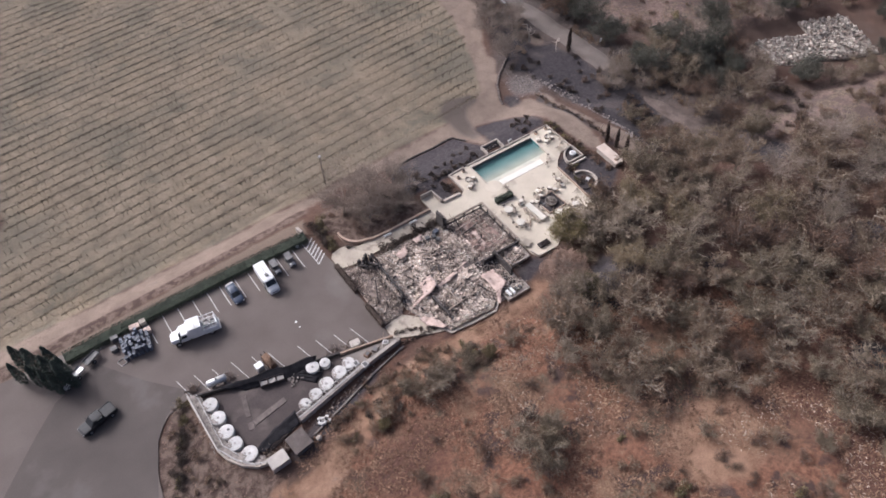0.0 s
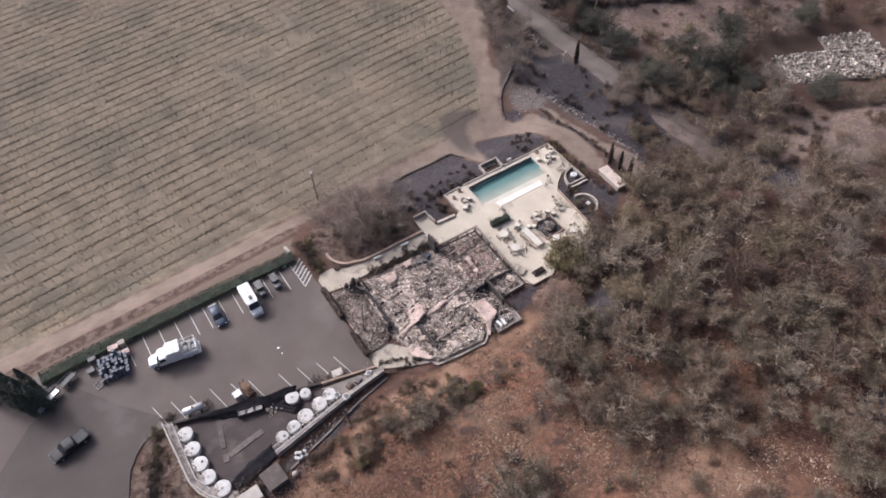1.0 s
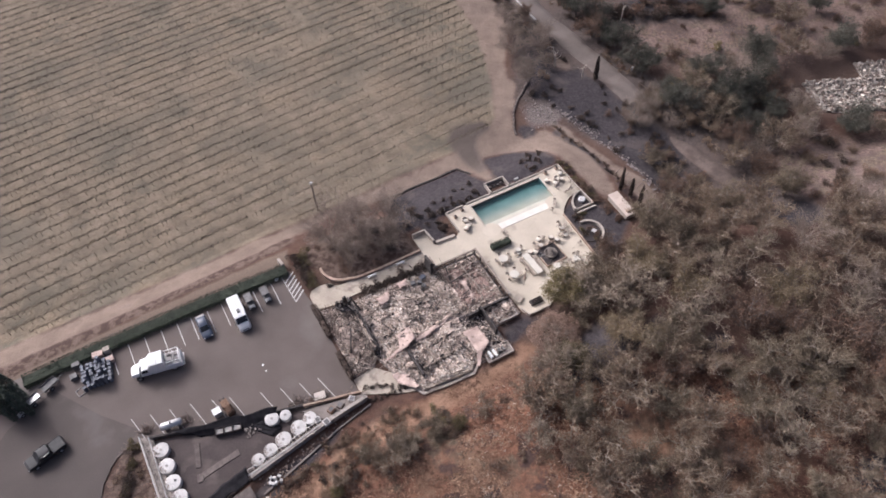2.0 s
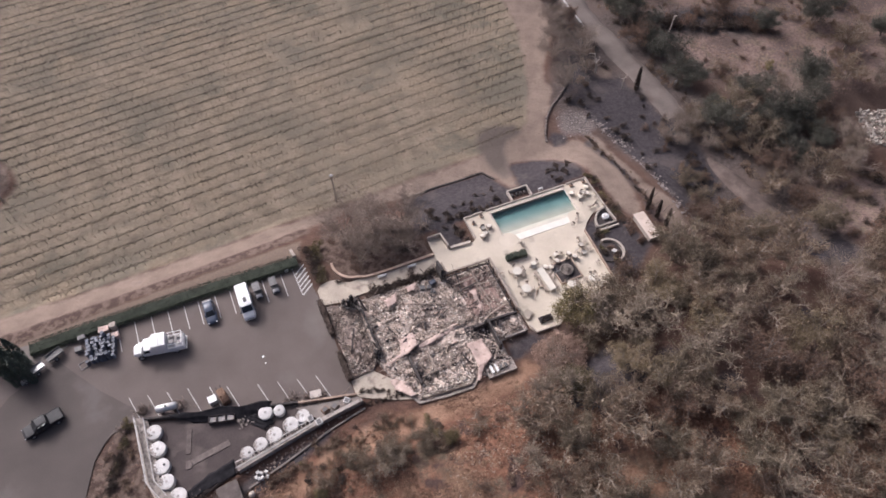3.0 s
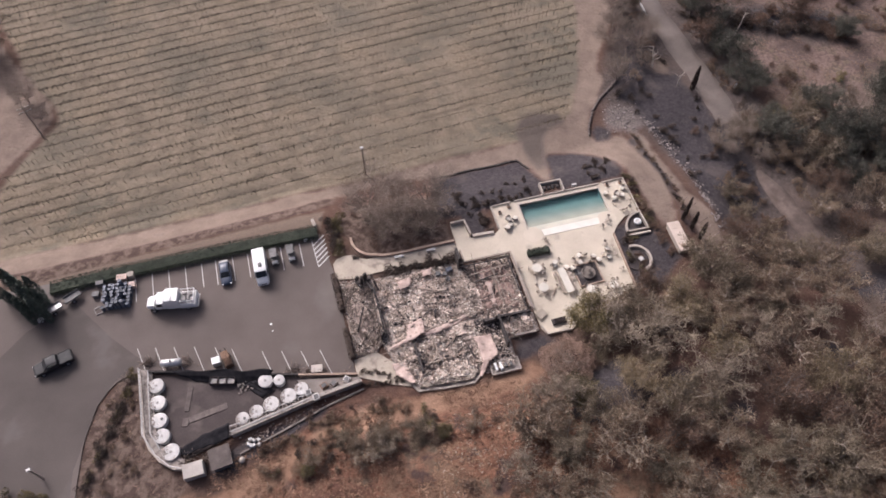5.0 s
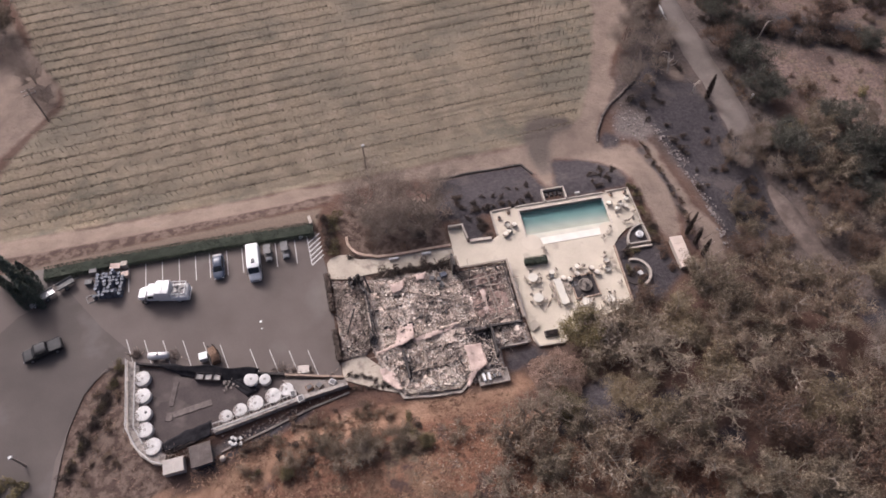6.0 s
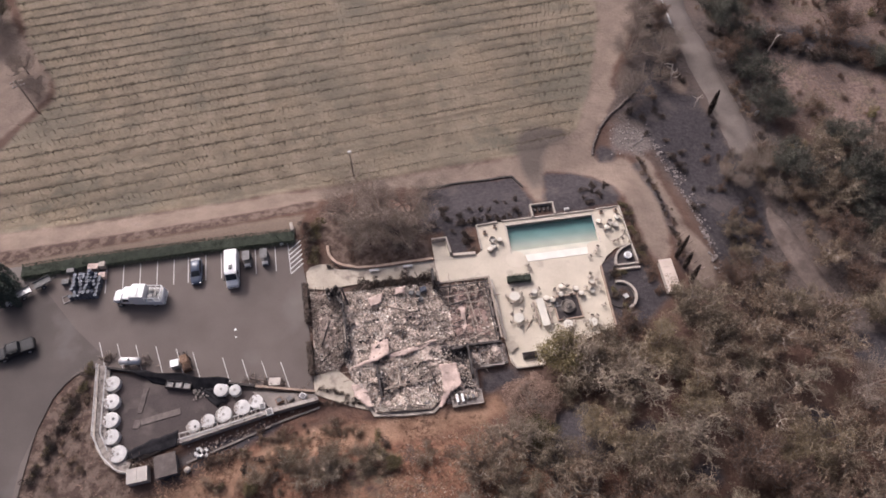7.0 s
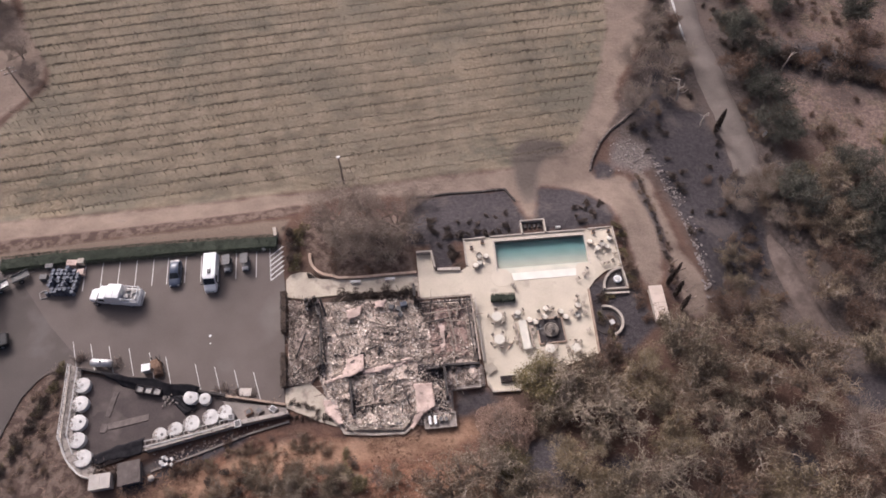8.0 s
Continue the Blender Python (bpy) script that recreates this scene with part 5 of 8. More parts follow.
rh = random.Random(12)
pieces = []
for i in range(14):
    sm = shard(rh, rh.uniform(0.10, 0.24))
    pieces.append((sm.data("rubble_piece", M_DEBRIS), 0))
for i in range(6):
    sm = Mesh().box((0, 0, 0), (rh.uniform(0.8, 2.2), rh.uniform(0.10, 0.2), rh.uniform(0.08, 0.16)))
    pieces.append((sm.data("charred_timber", M_CHAR), 1))


spot_pool = {}
spot_rng = np.random.RandomState(8)


def house_spot(r, outline=HOUSE, edge=0.3):
    """The next random place inside an outline."""
    pool = spot_pool.setdefault(id(outline), [])
    if not pool:
        px, py = spot_rng.uniform(-4, 25, 4000), spot_rng.uniform(-28, -6.5, 4000)
        ok = inside(outline, px, py) > edge
        pool += list(zip(px[ok].tolist(), py[ok].tolist()))
    return pool.pop()


for i in range(290):
    x, y = house_spot(rh)
    dark = noise.noise(Vector((x * 0.3, y * 0.3, 1.7))) > 0.2
    me = rh.choice([p for p, k in pieces if k == (1 if dark and rh.random() < 0.5 else 0)])
    ob = part("charred_timber" if "timber" in me.name else "rubble_piece", me, None, house)
    ob.matrix_basis = pose(x, y, heap_z(x, y) + rh.uniform(-0.02, 0.25), rh.gauss(0, 18), rh.gauss(0, 18), rh.uniform(0, 360)) @ Matrix.Scale(rh.uniform(0.7, 1.3), 4)

small, smalld, sticks, greys = Mesh(), Mesh(), Mesh(), Mesh()
for i in range(15000):
    x, y = house_spot(rh)
    line = abs(noise.noise(Vector((x * 0.22, y * 0.22, 6.3)))) < 0.035
    dark = rh.random() < 0.22 + 0.5 * line or noise.noise(Vector((x * 0.3, y * 0.3, 1.7))) > 0.22 or x > 15.5 and y > -19 and rh.random() < 0.85 or y < -19 and x > 14.5 and rh.random() < 0.6 or 4.4 < x < 7.4 and y < -21 and rh.random() < 0.5 or x < 2.0 and rh.random() < 0.4
    s = rh.uniform(0.05, 0.17)
    z = heap_z(x, y) + rh.uniform(-0.12, 0.16)
    (smalld if dark and rh.random() < 0.75 else small).box((x, y, z), (s * rh.uniform(0.6, 2.6), s * rh.uniform(0.4, 1.2), s * rh.uniform(0.15, 0.7)), rh.uniform(0, 6.3), rh.gauss(0, 0.28), rh.gauss(0, 0.28))
for i in range(480):
    x, y = house_spot(rh)
    a, l = rh.uniform(0, 6.3), rh.uniform(0.5, 2.2)
    z = heap_z(x, y) + rh.uniform(0, 0.35)
    (greys if rh.random() < 0.8 else sticks).tube((x, y, z), (x + l * math.cos(a), y + l * math.sin(a), z + rh.gauss(0, 0.35)), rh.uniform(0.03, 0.08), None, 4)
for i in range(420):
    x, y = house_spot(rh, CHARRED_BED, 0.1)
    a, l = rh.uniform(0, 6.3), rh.uniform(0.4, 1.6)
    (greys if rh.random() < 0.72 else sticks).tube((x, y, 0.15), (x + l * math.cos(a) * 0.8, y + l * math.sin(a) * 0.8, rh.uniform(0.2, 1.3)), rh.uniform(0.025, 0.06), None, 4)
for i in range(3200):
    x, y = house_spot(rh, CHARRED_BED, 0.1)
    s = rh.uniform(0.05, 0.15)
    (small if rh.random() < 0.62 - 0.45 * (noise.noise(Vector((x * 0.45, y * 0.45, 7.1))) > 0.12) else smalld).box((x, y, rh.uniform(0.1, 0.4)), (s * rh.uniform(0.6, 2.4), s, s * 0.4), rh.uniform(0, 6.3), rh.gauss(0, 0.4), rh.gauss(0, 0.4))
part("small_rubble", small, M_DEBRIS, house, "scattered pale plaster and ash lumps", kind="stuff")
part("scrap_litter", smalld, M_DEBRIS_DARK, house, "scattered blackened scraps", kind="stuff")
part("charred_litter", sticks, M_CHAR, house, "tangled charred sticks", kind="stuff")
part("timber_litter", greys, M_WOOD, house, "tangled grey-brown scorched sticks", kind="stuff")


def post(x, y, z0, z1, w=0.26, lean=(0, 0), mat=M_CHAR):
    part("post", Mesh().tube((x, y, z0), (x + lean[0], y + lean[1], z1), w * 0.62, w * 0.5, 4), mat, house, "charred standing post")


def beam(a, b, w=0.22, mat=M_CHAR):
    part("beam", Mesh().tube(a, b, w * 0.65, w * 0.6, 4), mat, house, "charred beam")


# pergola frame over the east room
for x in (15.6, 17.6, 19.6, 21.6, 23.3):
    post(x, -9.2, 0, 1.7)
for y in (-11.0, -13.2, -15.4, -17.4, -19.0):
    post(23.4, y, 0, 1.7)
beam((15.4, -9.2, 1.75), (23.6, -9.25, 1.75), 0.3, M_WOOD)
beam((15.4, -9.9, 1.7), (23.4, -9.95, 1.7), 0.16)
beam((23.4, -9.1, 1.8), (23.6, -19.3, 1.7), 0.3, M_WOOD)
beam((22.7, -9.3, 1.7), (22.9, -19.0, 1.6), 0.14)
for x, y, x2, y2, z2 in ((17.6, -8.9, 16.9, -13.2, 0.5), (19.6, -8.9, 20.6, -15.5, 0.4), (21.6, -8.9, 21.0, -12.2, 1.2), (23.4, -13.2, 18.0, -12.4, 0.7), (23.4, -17.4, 19.0, -18.4, 0.6), (16.5, -12.8, 20.5, -12.2, 1.1), (19.5, -12.0, 20.2, -17.8, 0.7), (20.5, -10.8, 18.2, -16.8, 0.5)):
    beam((x, y, 1.6 if y in (-8.9, -13.2, -17.4) else 1.1), (x2, y2, z2), 0.18, M_WOOD if x > 18 else M_CHAR)
# double wall stub where the east room meets the main house
part("wall_stub", Mesh().box((15.1, -8.4, 1.7), (0.36, 2.0, 3.4), 0.03), M_CHAR, house, "tall blackened wall stub")
part("wall_stub", Mesh().box((15.75, -8.3, 1.3), (0.28, 1.8, 2.6), 0.03), M_WOOD, house, "tall scorched wall stub")
for x, y, l, h, rz in ((13.4, -9.4, 1.0, 0.8, 0.2), (12.6, -10.0, 0.7, 0.6, 1.2), (11.6, -9.6, 0.8, 0.5, -0.3), (12.9, -10.9, 0.8, 0.5, 0.7)):
    part("wrecked_appliance", Mesh().box((x, y, 0.4 + h / 2), (l, 0.7, h), rz, 0.15, chamfer=0.06), rh.choice((M_GREY, M_BIN, M_CHAR)), house, "burnt metal appliance on the rubble")
# west wall studs, leaning
for i in range(11):
    y = -8.4 - i * 0.95
    post(1.2 + 0.04 * i, y, 0, rh.uniform(0.7, 2.4), 0.2, (rh.gauss(0, 0.25), rh.gauss(0, 0.2)))
beam((0.9, -7.8, 1.9), (1.5, -12.6, 1.5), 0.24)
beam((1.4, -12.2, 1.1), (1.9, -17.4, 0.8), 0.2)
for x, y, h in ((-0.2, -8.0, 2.0), (0.4, -7.7, 2.3), (-0.9, -7.6, 1.6), (-0.7, -8.5, 1.7), (0.9, -8.6, 2.2), (1.0, -18.2, 1.9), (1.5, -17.8, 1.6)):
    part("wall_stub", Mesh().box((x, y, h / 2), (0.55, 0.3, h), rh.uniform(0, 1.5)), M_CHAR, house, "blackened wall stub")
# leaning wall frames at the north-west corner
for a, b, w in (((-1.2, -7.4, 0.1), (-0.5, -9.8, 2.0), 0.34), ((0.2, -7.5, 0.2), (1.1, -10.6, 1.9), 0.36), ((1.3, -8.0, 2.2), (2.0, -10.2, 0.6), 0.3), ((-0.8, -13.0, 1.6), (-2.4, -16.4, 0.4), 0.22), ((1.3, -10.6, 2.0), (1.5, -18.6, 1.5), 0.26)):
    beam(a, b, w)
for a, b in (((2.4, -8.3, 1.3), (4.6, -13.6, 0.6)), ((8.0, -11.6, 0.9), (13.6, -13.8, 0.8)), ((13.2, -10.8, 1.1), (15.2, -15.2, 0.7)), ((14.8, -12.6, 1.2), (15.6, -17.4, 0.6)), ((6.0, -24.2, 0.8), (12.6, -23.6, 0.8)), ((19.8, -11.0, 1.3), (20.6, -16.6, 0.8)), ((16.2, -11.4, 1.1), (22.8, -11.0, 1.4))):
    beam(a, b, 0.17, M_WOOD)
# dividing wall between main house and south wing
for i in range(16):
    x = 4.0 + i * 0.95
    post(x, -19.3 + 0.10 * i + rh.gauss(0, 0.15), 0.1, rh.uniform(0.5, 1.5), 0.16, (rh.gauss(0, 0.15), rh.gauss(0, 0.15)))
beam((3.0, -19.4, 0.75), (9.0, -18.6, 0.9), 0.22, M_WOOD)
beam((9.2, -18.7, 0.8), (16.0, -17.8, 0.95), 0.22, M_WOOD)
part("wall_stub", Mesh().box((5.4, -23.0, 0.7), (0.3, 4.6, 1.4), 0.06), M_CHAR, house, "blackened wall stub")
part("wall_stub", Mesh().box((8.3, -22.2, 0.45), (0.2, 3.4, 0.9), 0.04), M_WOOD, house, "scorched wall stub")
part("wall_stub", Mesh().box((11.2, -21.8, 0.45), (0.2, 3.0, 0.9), -0.03), M_WOOD, house, "scorched wall stub")
# stumps of the inner walls
for ax, ay, bx, by in ((2.2, -13.6, 6.4, -13.2), (7.6, -9.2, 7.9, -12.6), (8.2, -13.2, 12.4, -13.9), (12.2, -9.6, 12.8, -16.8), (9.6, -14.6, 9.4, -18.0), (2.4, -16.6, 4.6, -16.4), (4.5, -21.2, 4.3, -25.4), (6.6, -21.4, 6.5, -25.4), (7.2, -21.2, 7.0, -24.8), (9.8, -20.9, 13.6, -21.0), (8.6, -23.6, 12.6, -23.4), (13.5, -19.8, 13.3, -24.6), (2.6, -20.6, 3.8, -23.8)):
    n = int(math.hypot(bx - ax, by - ay) / 0.55)
    for i in range(n):
        if rh.random() < 0.72:
            f = (i + 0.5) / n
            h = rh.uniform(0.35, 0.85)
            part("wall_stump", Mesh().box((ax + (bx - ax) * f + rh.gauss(0, 0.05), ay + (by - ay) * f + rh.gauss(0, 0.05), 0.2 + h / 2), (rh.uniform(0.35, 0.65), rh.uniform(0.12, 0.22), h), math.atan2(by - ay, bx - ax) + rh.gauss(0, 0.15), rh.gauss(0, 0.12)), rh.choice((M_CHAR, M_DEBRIS_DARK, M_WOOD)), house)
part("soot_patch", heap([(14.3, -18.3), (17.6, -18.6), (18.9, -19.4), (18.4, -23.1), (19.0, -26.2), (16.9, -25.8), (16.9, -21.8), (14.4, -21.3)], 0.3, 0.28, 0.5, 4.0, 0.5), M_ASH, house, "soot-black heap in the corridor", kind="stuff")
part("soot_patch", heap([(4.6, -21.0), (7.2, -21.4), (6.7, -25.4), (4.4, -25.2)], 0.3, 0.3, 0.45, 4.0, 0.5), M_ASH, house, "soot-black heap between wall stumps", kind="stuff")
part("soot_patch", heap([(0.9, -16.6), (2.0, -17.2), (1.6, -19.8), (0.8, -19.0)], 0.3, 0.3, 0.5, 4.0, 0.4), M_ASH, house, "soot-black heap at the west wall", kind="stuff")
# dark corridor by the south-east corner
part("wall_stub", Mesh().box((18.5, -21.9, 1.1), (0.28, 4.8, 2.2), 0.02), M_CHAR, house, "tall blackened wall stub")
part("wall_stub", Mesh().box((17.3, -19.9, 0.9), (2.6, 0.3, 1.8), 0.05), M_CHAR, house, "tall blackened wall stub")
part("wall_stub", Mesh().box((21.0, -19.5, 0.6), (5.0, 0.3, 1.2), -0.03), M_CHAR, house, "blackened wall stub")
part("corridor_floor", Mesh().box((17.0, -22.0, 0.28), (1.9, 4.8, 0.5), 0.02), M_ASH, house, "soot-black corridor floor")
for x, y, h in ((17.9, -20.0, 2.7), (18.6, -24.2, 2.0), (19.9, -20.2, 1.8), (16.1, -20.0, 1.8)):
    post(x, y, 0, h, 0.3)
# planter boxes at the south-east
def tray(name, cx, cy, w, d, h, t, mat, label, rz=0.0):
    m = Mesh()
    m.box((cx, cy - d / 2, h / 2), (w + t, t, h))
    m.box((cx, cy + d / 2, h / 2), (w + t, t, h))
    m.box((cx - w / 2, cy, h / 2), (t, d - t - 0.01, h - 0.006))
    m.box((cx + w / 2, cy, h / 2), (t, d - t - 0.01, h - 0.006))
    m.box((cx, cy, h * 0.18), (w - t, d - t, h * 0.3))
    part(name, m, mat, house, label)


tray("planter_wall", 21.7, -21.6, 3.2, 2.4, 0.6, 0.2, M_SLAB, "grey low-walled courtyard")
tray("planter_wall", 17.3, -27.0, 4.2, 1.9, 0.5, 0.18, M_SLAB, "grey low-walled utility yard")
for i in range(4):
    part("utility_box", Mesh().box((15.9 + i * 0.75, -27.0, 0.65), (0.36, 1.2 if i < 2 else 0.6, 0.5), 0.05, chamfer=0.04), M_WHITE if i < 2 else M_GREY, house, "scorched white utility unit")
part("wall_panel", Mesh().box((25.0, -20.3, 0.5), (1.5, 1.2, 0.12), 0.6, 0.2), M_WALK, house, "fallen pale wall panel")
# low cream wall along the south edge
part("garden_wall", Mesh().wall([(1.6, -22.4), (2.9, -24.8), (4.3, -27.5), (8.2, -28.0), (12.4, -28.2), (13.6, -27.2), (14.4, -26.4)], -0.5, 0.14, 0.34), M_STONE, house, "low cream plaster wall at the slope")
part("paved_edge", Mesh().prism([(4.6, -27.2), (12.2, -27.8), (13.2, -26.9), (12.8, -26.2), (5.2, -26.2)], 0.03, 0.42), M_WALK, house, "cream paved porch strewn with ash")
for x, y in ((8.8, -27.0), (11.6, -26.9)):
    part("doormat", Mesh().box((x, y, 0.44), (0.9, 0.4, 0.04)), M_GREY, house)


def sheet(outline, z, seed, label, tilt=0.25):
    """A buckled roof sheet fallen over the rubble."""
    r = random.Random(seed)
    lo = [min(p[i] for p in outline) for i in (0, 1)]
    hi = [max(p[i] for p in outline) for i in (0, 1)]
    m = Mesh()
    ax, ay = np.arange(lo[0], hi[0], 0.2), np.arange(lo[1], hi[1], 0.2)
    idx = {}
    for i, y in enumerate(ay):
        for j, x in enumerate(ax):
            if inside(outline, np.array([x]), np.array([y]))[0] > -0.05:
                idx[i, j] = len(m.v)
                q = Vector((x, y, seed))
                m.v.append((float(x), float(y), z + 0.34 * noise.noise(q * 0.6) + 0.06 * noise.noise(q * 1.7) + tilt * 0.15 * (x - lo[0]) + 0.02 * math.sin(x * 7)))
    for (i, j) in list(idx):
        q = [(i, j), (i, j + 1), (i + 1, j + 1), (i + 1, j)]
        if all(k in idx for k in q):
            m.f.append(tuple(idx[k] for k in q))
    ob = part("roof_sheet", m, M_SHEET, house, label, smooth=True)
    so = ob.modifiers.new("thick", "SOLIDIFY")
    so.thickness = 0.03


PINK = "buckled heat-pinked roof sheet"
sheet([(14.0, -21.8), (16.6, -21.6), (16.9, -25.2), (15.2, -26.2), (13.6, -28.0), (13.0, -27.9), (14.2, -25.6)], 0.95, 2, PINK)
sheet([(5.0, -17.2), (7.4, -16.6), (7.5, -19.2), (5.6, -20.0), (1.8, -20.6), (1.7, -20.2), (4.2, -19.5)], 0.95, 3, PINK)
sheet([(1.5, -22.6), (3.4, -23.0), (4.5, -26.6), (3.4, -26.4), (1.6, -24.6)], 0.6, 4, PINK, 0.1)
sheet([(17.6, -11.2), (19.4, -10.8), (19.2, -13.6), (18.9, -17.4), (18.2, -17.2), (18.3, -13.8)], 0.75, 5, PINK, 0.1)
sheet([(6.9, -18.9), (9.6, -18.7), (11.8, -18.2), (14.0, -17.6), (14.2, -18.3), (12.0, -19.0), (9.6, -19.6), (7.0, -19.6)], 0.85, 8, "buckled pale strip of wall lining", 0.02)
sheet([(4.8, -9.6), (7.4, -9.0), (7.0, -10.6), (5.2, -11.4)], 0.9, 6, PINK, 0.1)
sheet([(9.0, -8.6), (11.0, -8.4), (10.6, -9.6), (9.2, -9.8)], 0.9, 7, PINK, 0.1)

# garden wall north of the walk, with benches
gw = solid("garden_wall", Mesh().wall(arc(3.2, 0.3, 3.7, 172, 262, 12) + [(3.9, -3.85), (6.5, -4.05), (15.7, -3.95)], -0.5, 0.5, 0.4), M_WALL, "low curved stone garden wall round a burnt bed", "wall", kind="structure")
for x in (6.4, 11.6):
    b = thing("stone_bench", "pale stone bench against the garden wall", "bench", group="benches on the walk", at=pose(x, -4.75, TOP, 0, 0, -1))
    part("seat", Mesh().box((0, 0, 0.42), (1.5, 0.45, 0.1), chamfer=0.02), M_TANK, b)
    for s in (-0.55, 0.55):
        part("leg", Mesh().box((s, 0, 0.185), (0.14, 0.38, 0.37)), M_TANK, b)
solid("garden_wall", Mesh().wall([(15.9, -0.75), (18.2, -0.75), (18.55, -3.6)], -0.4, 0.95, 0.3), M_STONE, "cream plaster wall at the terrace corner", "wall", kind="structure")
solid("garden_wall", Mesh().wall([(18.9, -3.75), (22.4, -3.95)], -0.4, 0.45, 0.45), M_STONE, "cream low seat wall", "wall", kind="structure")
solid("garden_wall", Mesh().wall([(23.5, -3.4), (23.45, 1.2), (26.9, 1.35)], -0.6, 0.3, 0.25), M_STONE, "cream low terrace parapet", "wall", kind="structure")
solid("garden_wall", Mesh().wall([(43.2, 1.45), (47.1, 1.5), (47.1, -5.6)], -0.6, 0.3, 0.22), M_STONE, "cream low terrace parapet", "wall", kind="structure")
solid("garden_wall", Mesh().wall([(41.25, -9.1), (40.85, -19.3)], -0.6, 0.4, 0.25), M_WALL, "brown stone edging wall of the terrace", "wall", kind="structure")
solid("garden_wall", Mesh().wall([(24.05, -8.9), (24.3, -19.0)], -0.3, 0.28, 0.3), M_STONE, "cream low wall beside the burnt room", "wall", kind="structure")
solid("garden_wall", Mesh().wall([(24.5, -22.0), (25.0, -23.6), (28.8, -23.7)], -0.5, 0.3, 0.2), M_STONE, "cream curved terrace kerb", "wall", kind="structure")

# ---- the burnt tank yard ----
YARD = [(-33.4, -15.3), (-3.8, -23.3), (-3.4, -24.2), (-22.0, -27.4), (-29.5, -29.6), (-32.8, -25.4)]
solid("yard_floor", Mesh().prism(YARD, -0.4, 0.02), M_YARD, "sooty brown-black floor of the burnt tank yard", "floor", kind="structure")
solid("retaining_wall", Mesh().prism([(-34.1, -14.4), (-33.6, -24.6), (-33.0, -26.6), (-31.6, -28.7), (-29.9, -30.1), (-28.6, -30.4), (-28.4, -29.2), (-29.8, -28.4), (-31.2, -26.6), (-32.1, -24.4), (-32.5, -14.9)], -0.5, 0.45), M_SLAB, "curved concrete retaining wall round the tanks", "wall", kind="structure")
solid("retaining_wall", Mesh().wall([(-34.15, -14.3), (-33.65, -24.7), (-33.05, -26.7), (-31.65, -28.8), (-29.95, -30.2), (-28.5, -30.55)], -0.5, 0.6, 0.22), M_STONE, "pale curved concrete kerb of the yard", "wall", kind="structure")
solid("retaining_wall", Mesh().prism([(-22.0, -27.0), (-10.0, -24.7), (-3.3, -23.95), (-3.2, -24.4), (-9.8, -25.3), (-21.9, -27.7)], -0.5, 0.95), M_SLAB, "sloping concrete ledge behind the tanks", "wall", kind="structure")
solid("retaining_wall", Mesh().wall([(-21.2, -30.2), (-15.0, -28.4), (-8.6, -26.4), (-3.2, -25.2)], -0.6, 0.06, 0.26), M_CONCRETE, "lower concrete kerb at the slope", "wall", kind="structure")
solid("retaining_wall", Mesh().prism([(-12.4, -21.6), (-3.6, -23.3), (-3.3, -24.0), (-9.8, -24.6)], 0.02, 0.3), M_CONCRETE, "pale concrete corner platform of the yard", "wall", kind="structure")
solid("yard_rail", Mesh().wall([(-33.0, -15.0), (-20.5, -18.6), (-12.0, -20.9)], -0.3, 0.7, 0.28), M_CHAR, "charred low timber wall along the lot", "wall", kind="structure")
solid("yard_rail", Mesh().wall([(-11.9, -20.95), (-3.7, -22.9)], -0.3, 0.6, 0.28), M_WALL, "rust-brown low wall along the lot", "wall", kind="structure")


M_RUST_BOX = shade("rusty_crate", (0.13, 0.085, 0.06), (0.25, 0.17, 0.125), 2, 0.9, bump=0.2, vary=0.1)


def tank(x, y, d, h, hatch, grime):
    t = thing("wine_tank", "white round wine tank with an ash-dusted lid" if not grime else "white wine tank half covered in grey ash", "tank", group="tanks in the burnt yard", at=pose(x, y, 0.02, 0, 0, (x * 37) % 40 - 20))
    r, h = d / 2, h * 0.6
    part("shell", Mesh().lathe((0, 0, 0), [(r, 0), (r, h * 0.5), (r * 1.01, h * 0.52), (r, h * 0.54), (r, h * 0.9)], 28, top=False), M_TANK, t, smooth=False)
    part("lid", Mesh().lathe((0, 0, 0), [(r * 1.02, h * 0.88), (r * 1.02, h * 0.965), (r * 0.96, h * 0.985), (r * 0.5, h * 1.0), (r * 0.18, h * 1.01)], 28), M_TANK, t, "domed white lid", smooth=True)
    part("hatch", Mesh().lathe((r * 0.0 if not hatch else r * 0.35, 0, 0), [(0.2, h * 0.98), (0.2, h * 1.05), (0.14, h * 1.07)], 14), M_GREY if hatch else M_GEAR, t, "round hatch")
    ribs = Mesh()
    for i in range(12):
        a = 6.283 * i / 12
        ribs.tube((r * 0.2 * math.cos(a), r * 0.2 * math.sin(a), h * 1.01), (r * 0.94 * math.cos(a), r * 0.94 * math.sin(a), h * 0.985), 0.02, 0.02, 4)
    part("lid_ribbing", ribs, M_STEEL, t, "radial ribs of the lid", kind="stuff")
    if grime:
        rr = random.Random(int(x * 10))
        m = Mesh()
        for _ in range(34):
            a, q, s = rr.gauss(3.14, 0.5), r * (1 - 0.5 * rr.random() ** 2) * 0.95, rr.uniform(0.05, 0.15)
            m.box((q * math.cos(a), q * math.sin(a), h * 1.0 + 0.02), (s * 1.6, s, s * 0.5), rr.random() * 6, rr.gauss(0, 0.3))
        part("ash_cover", m, M_SLAB, t, "crust of grey ash", kind="stuff")


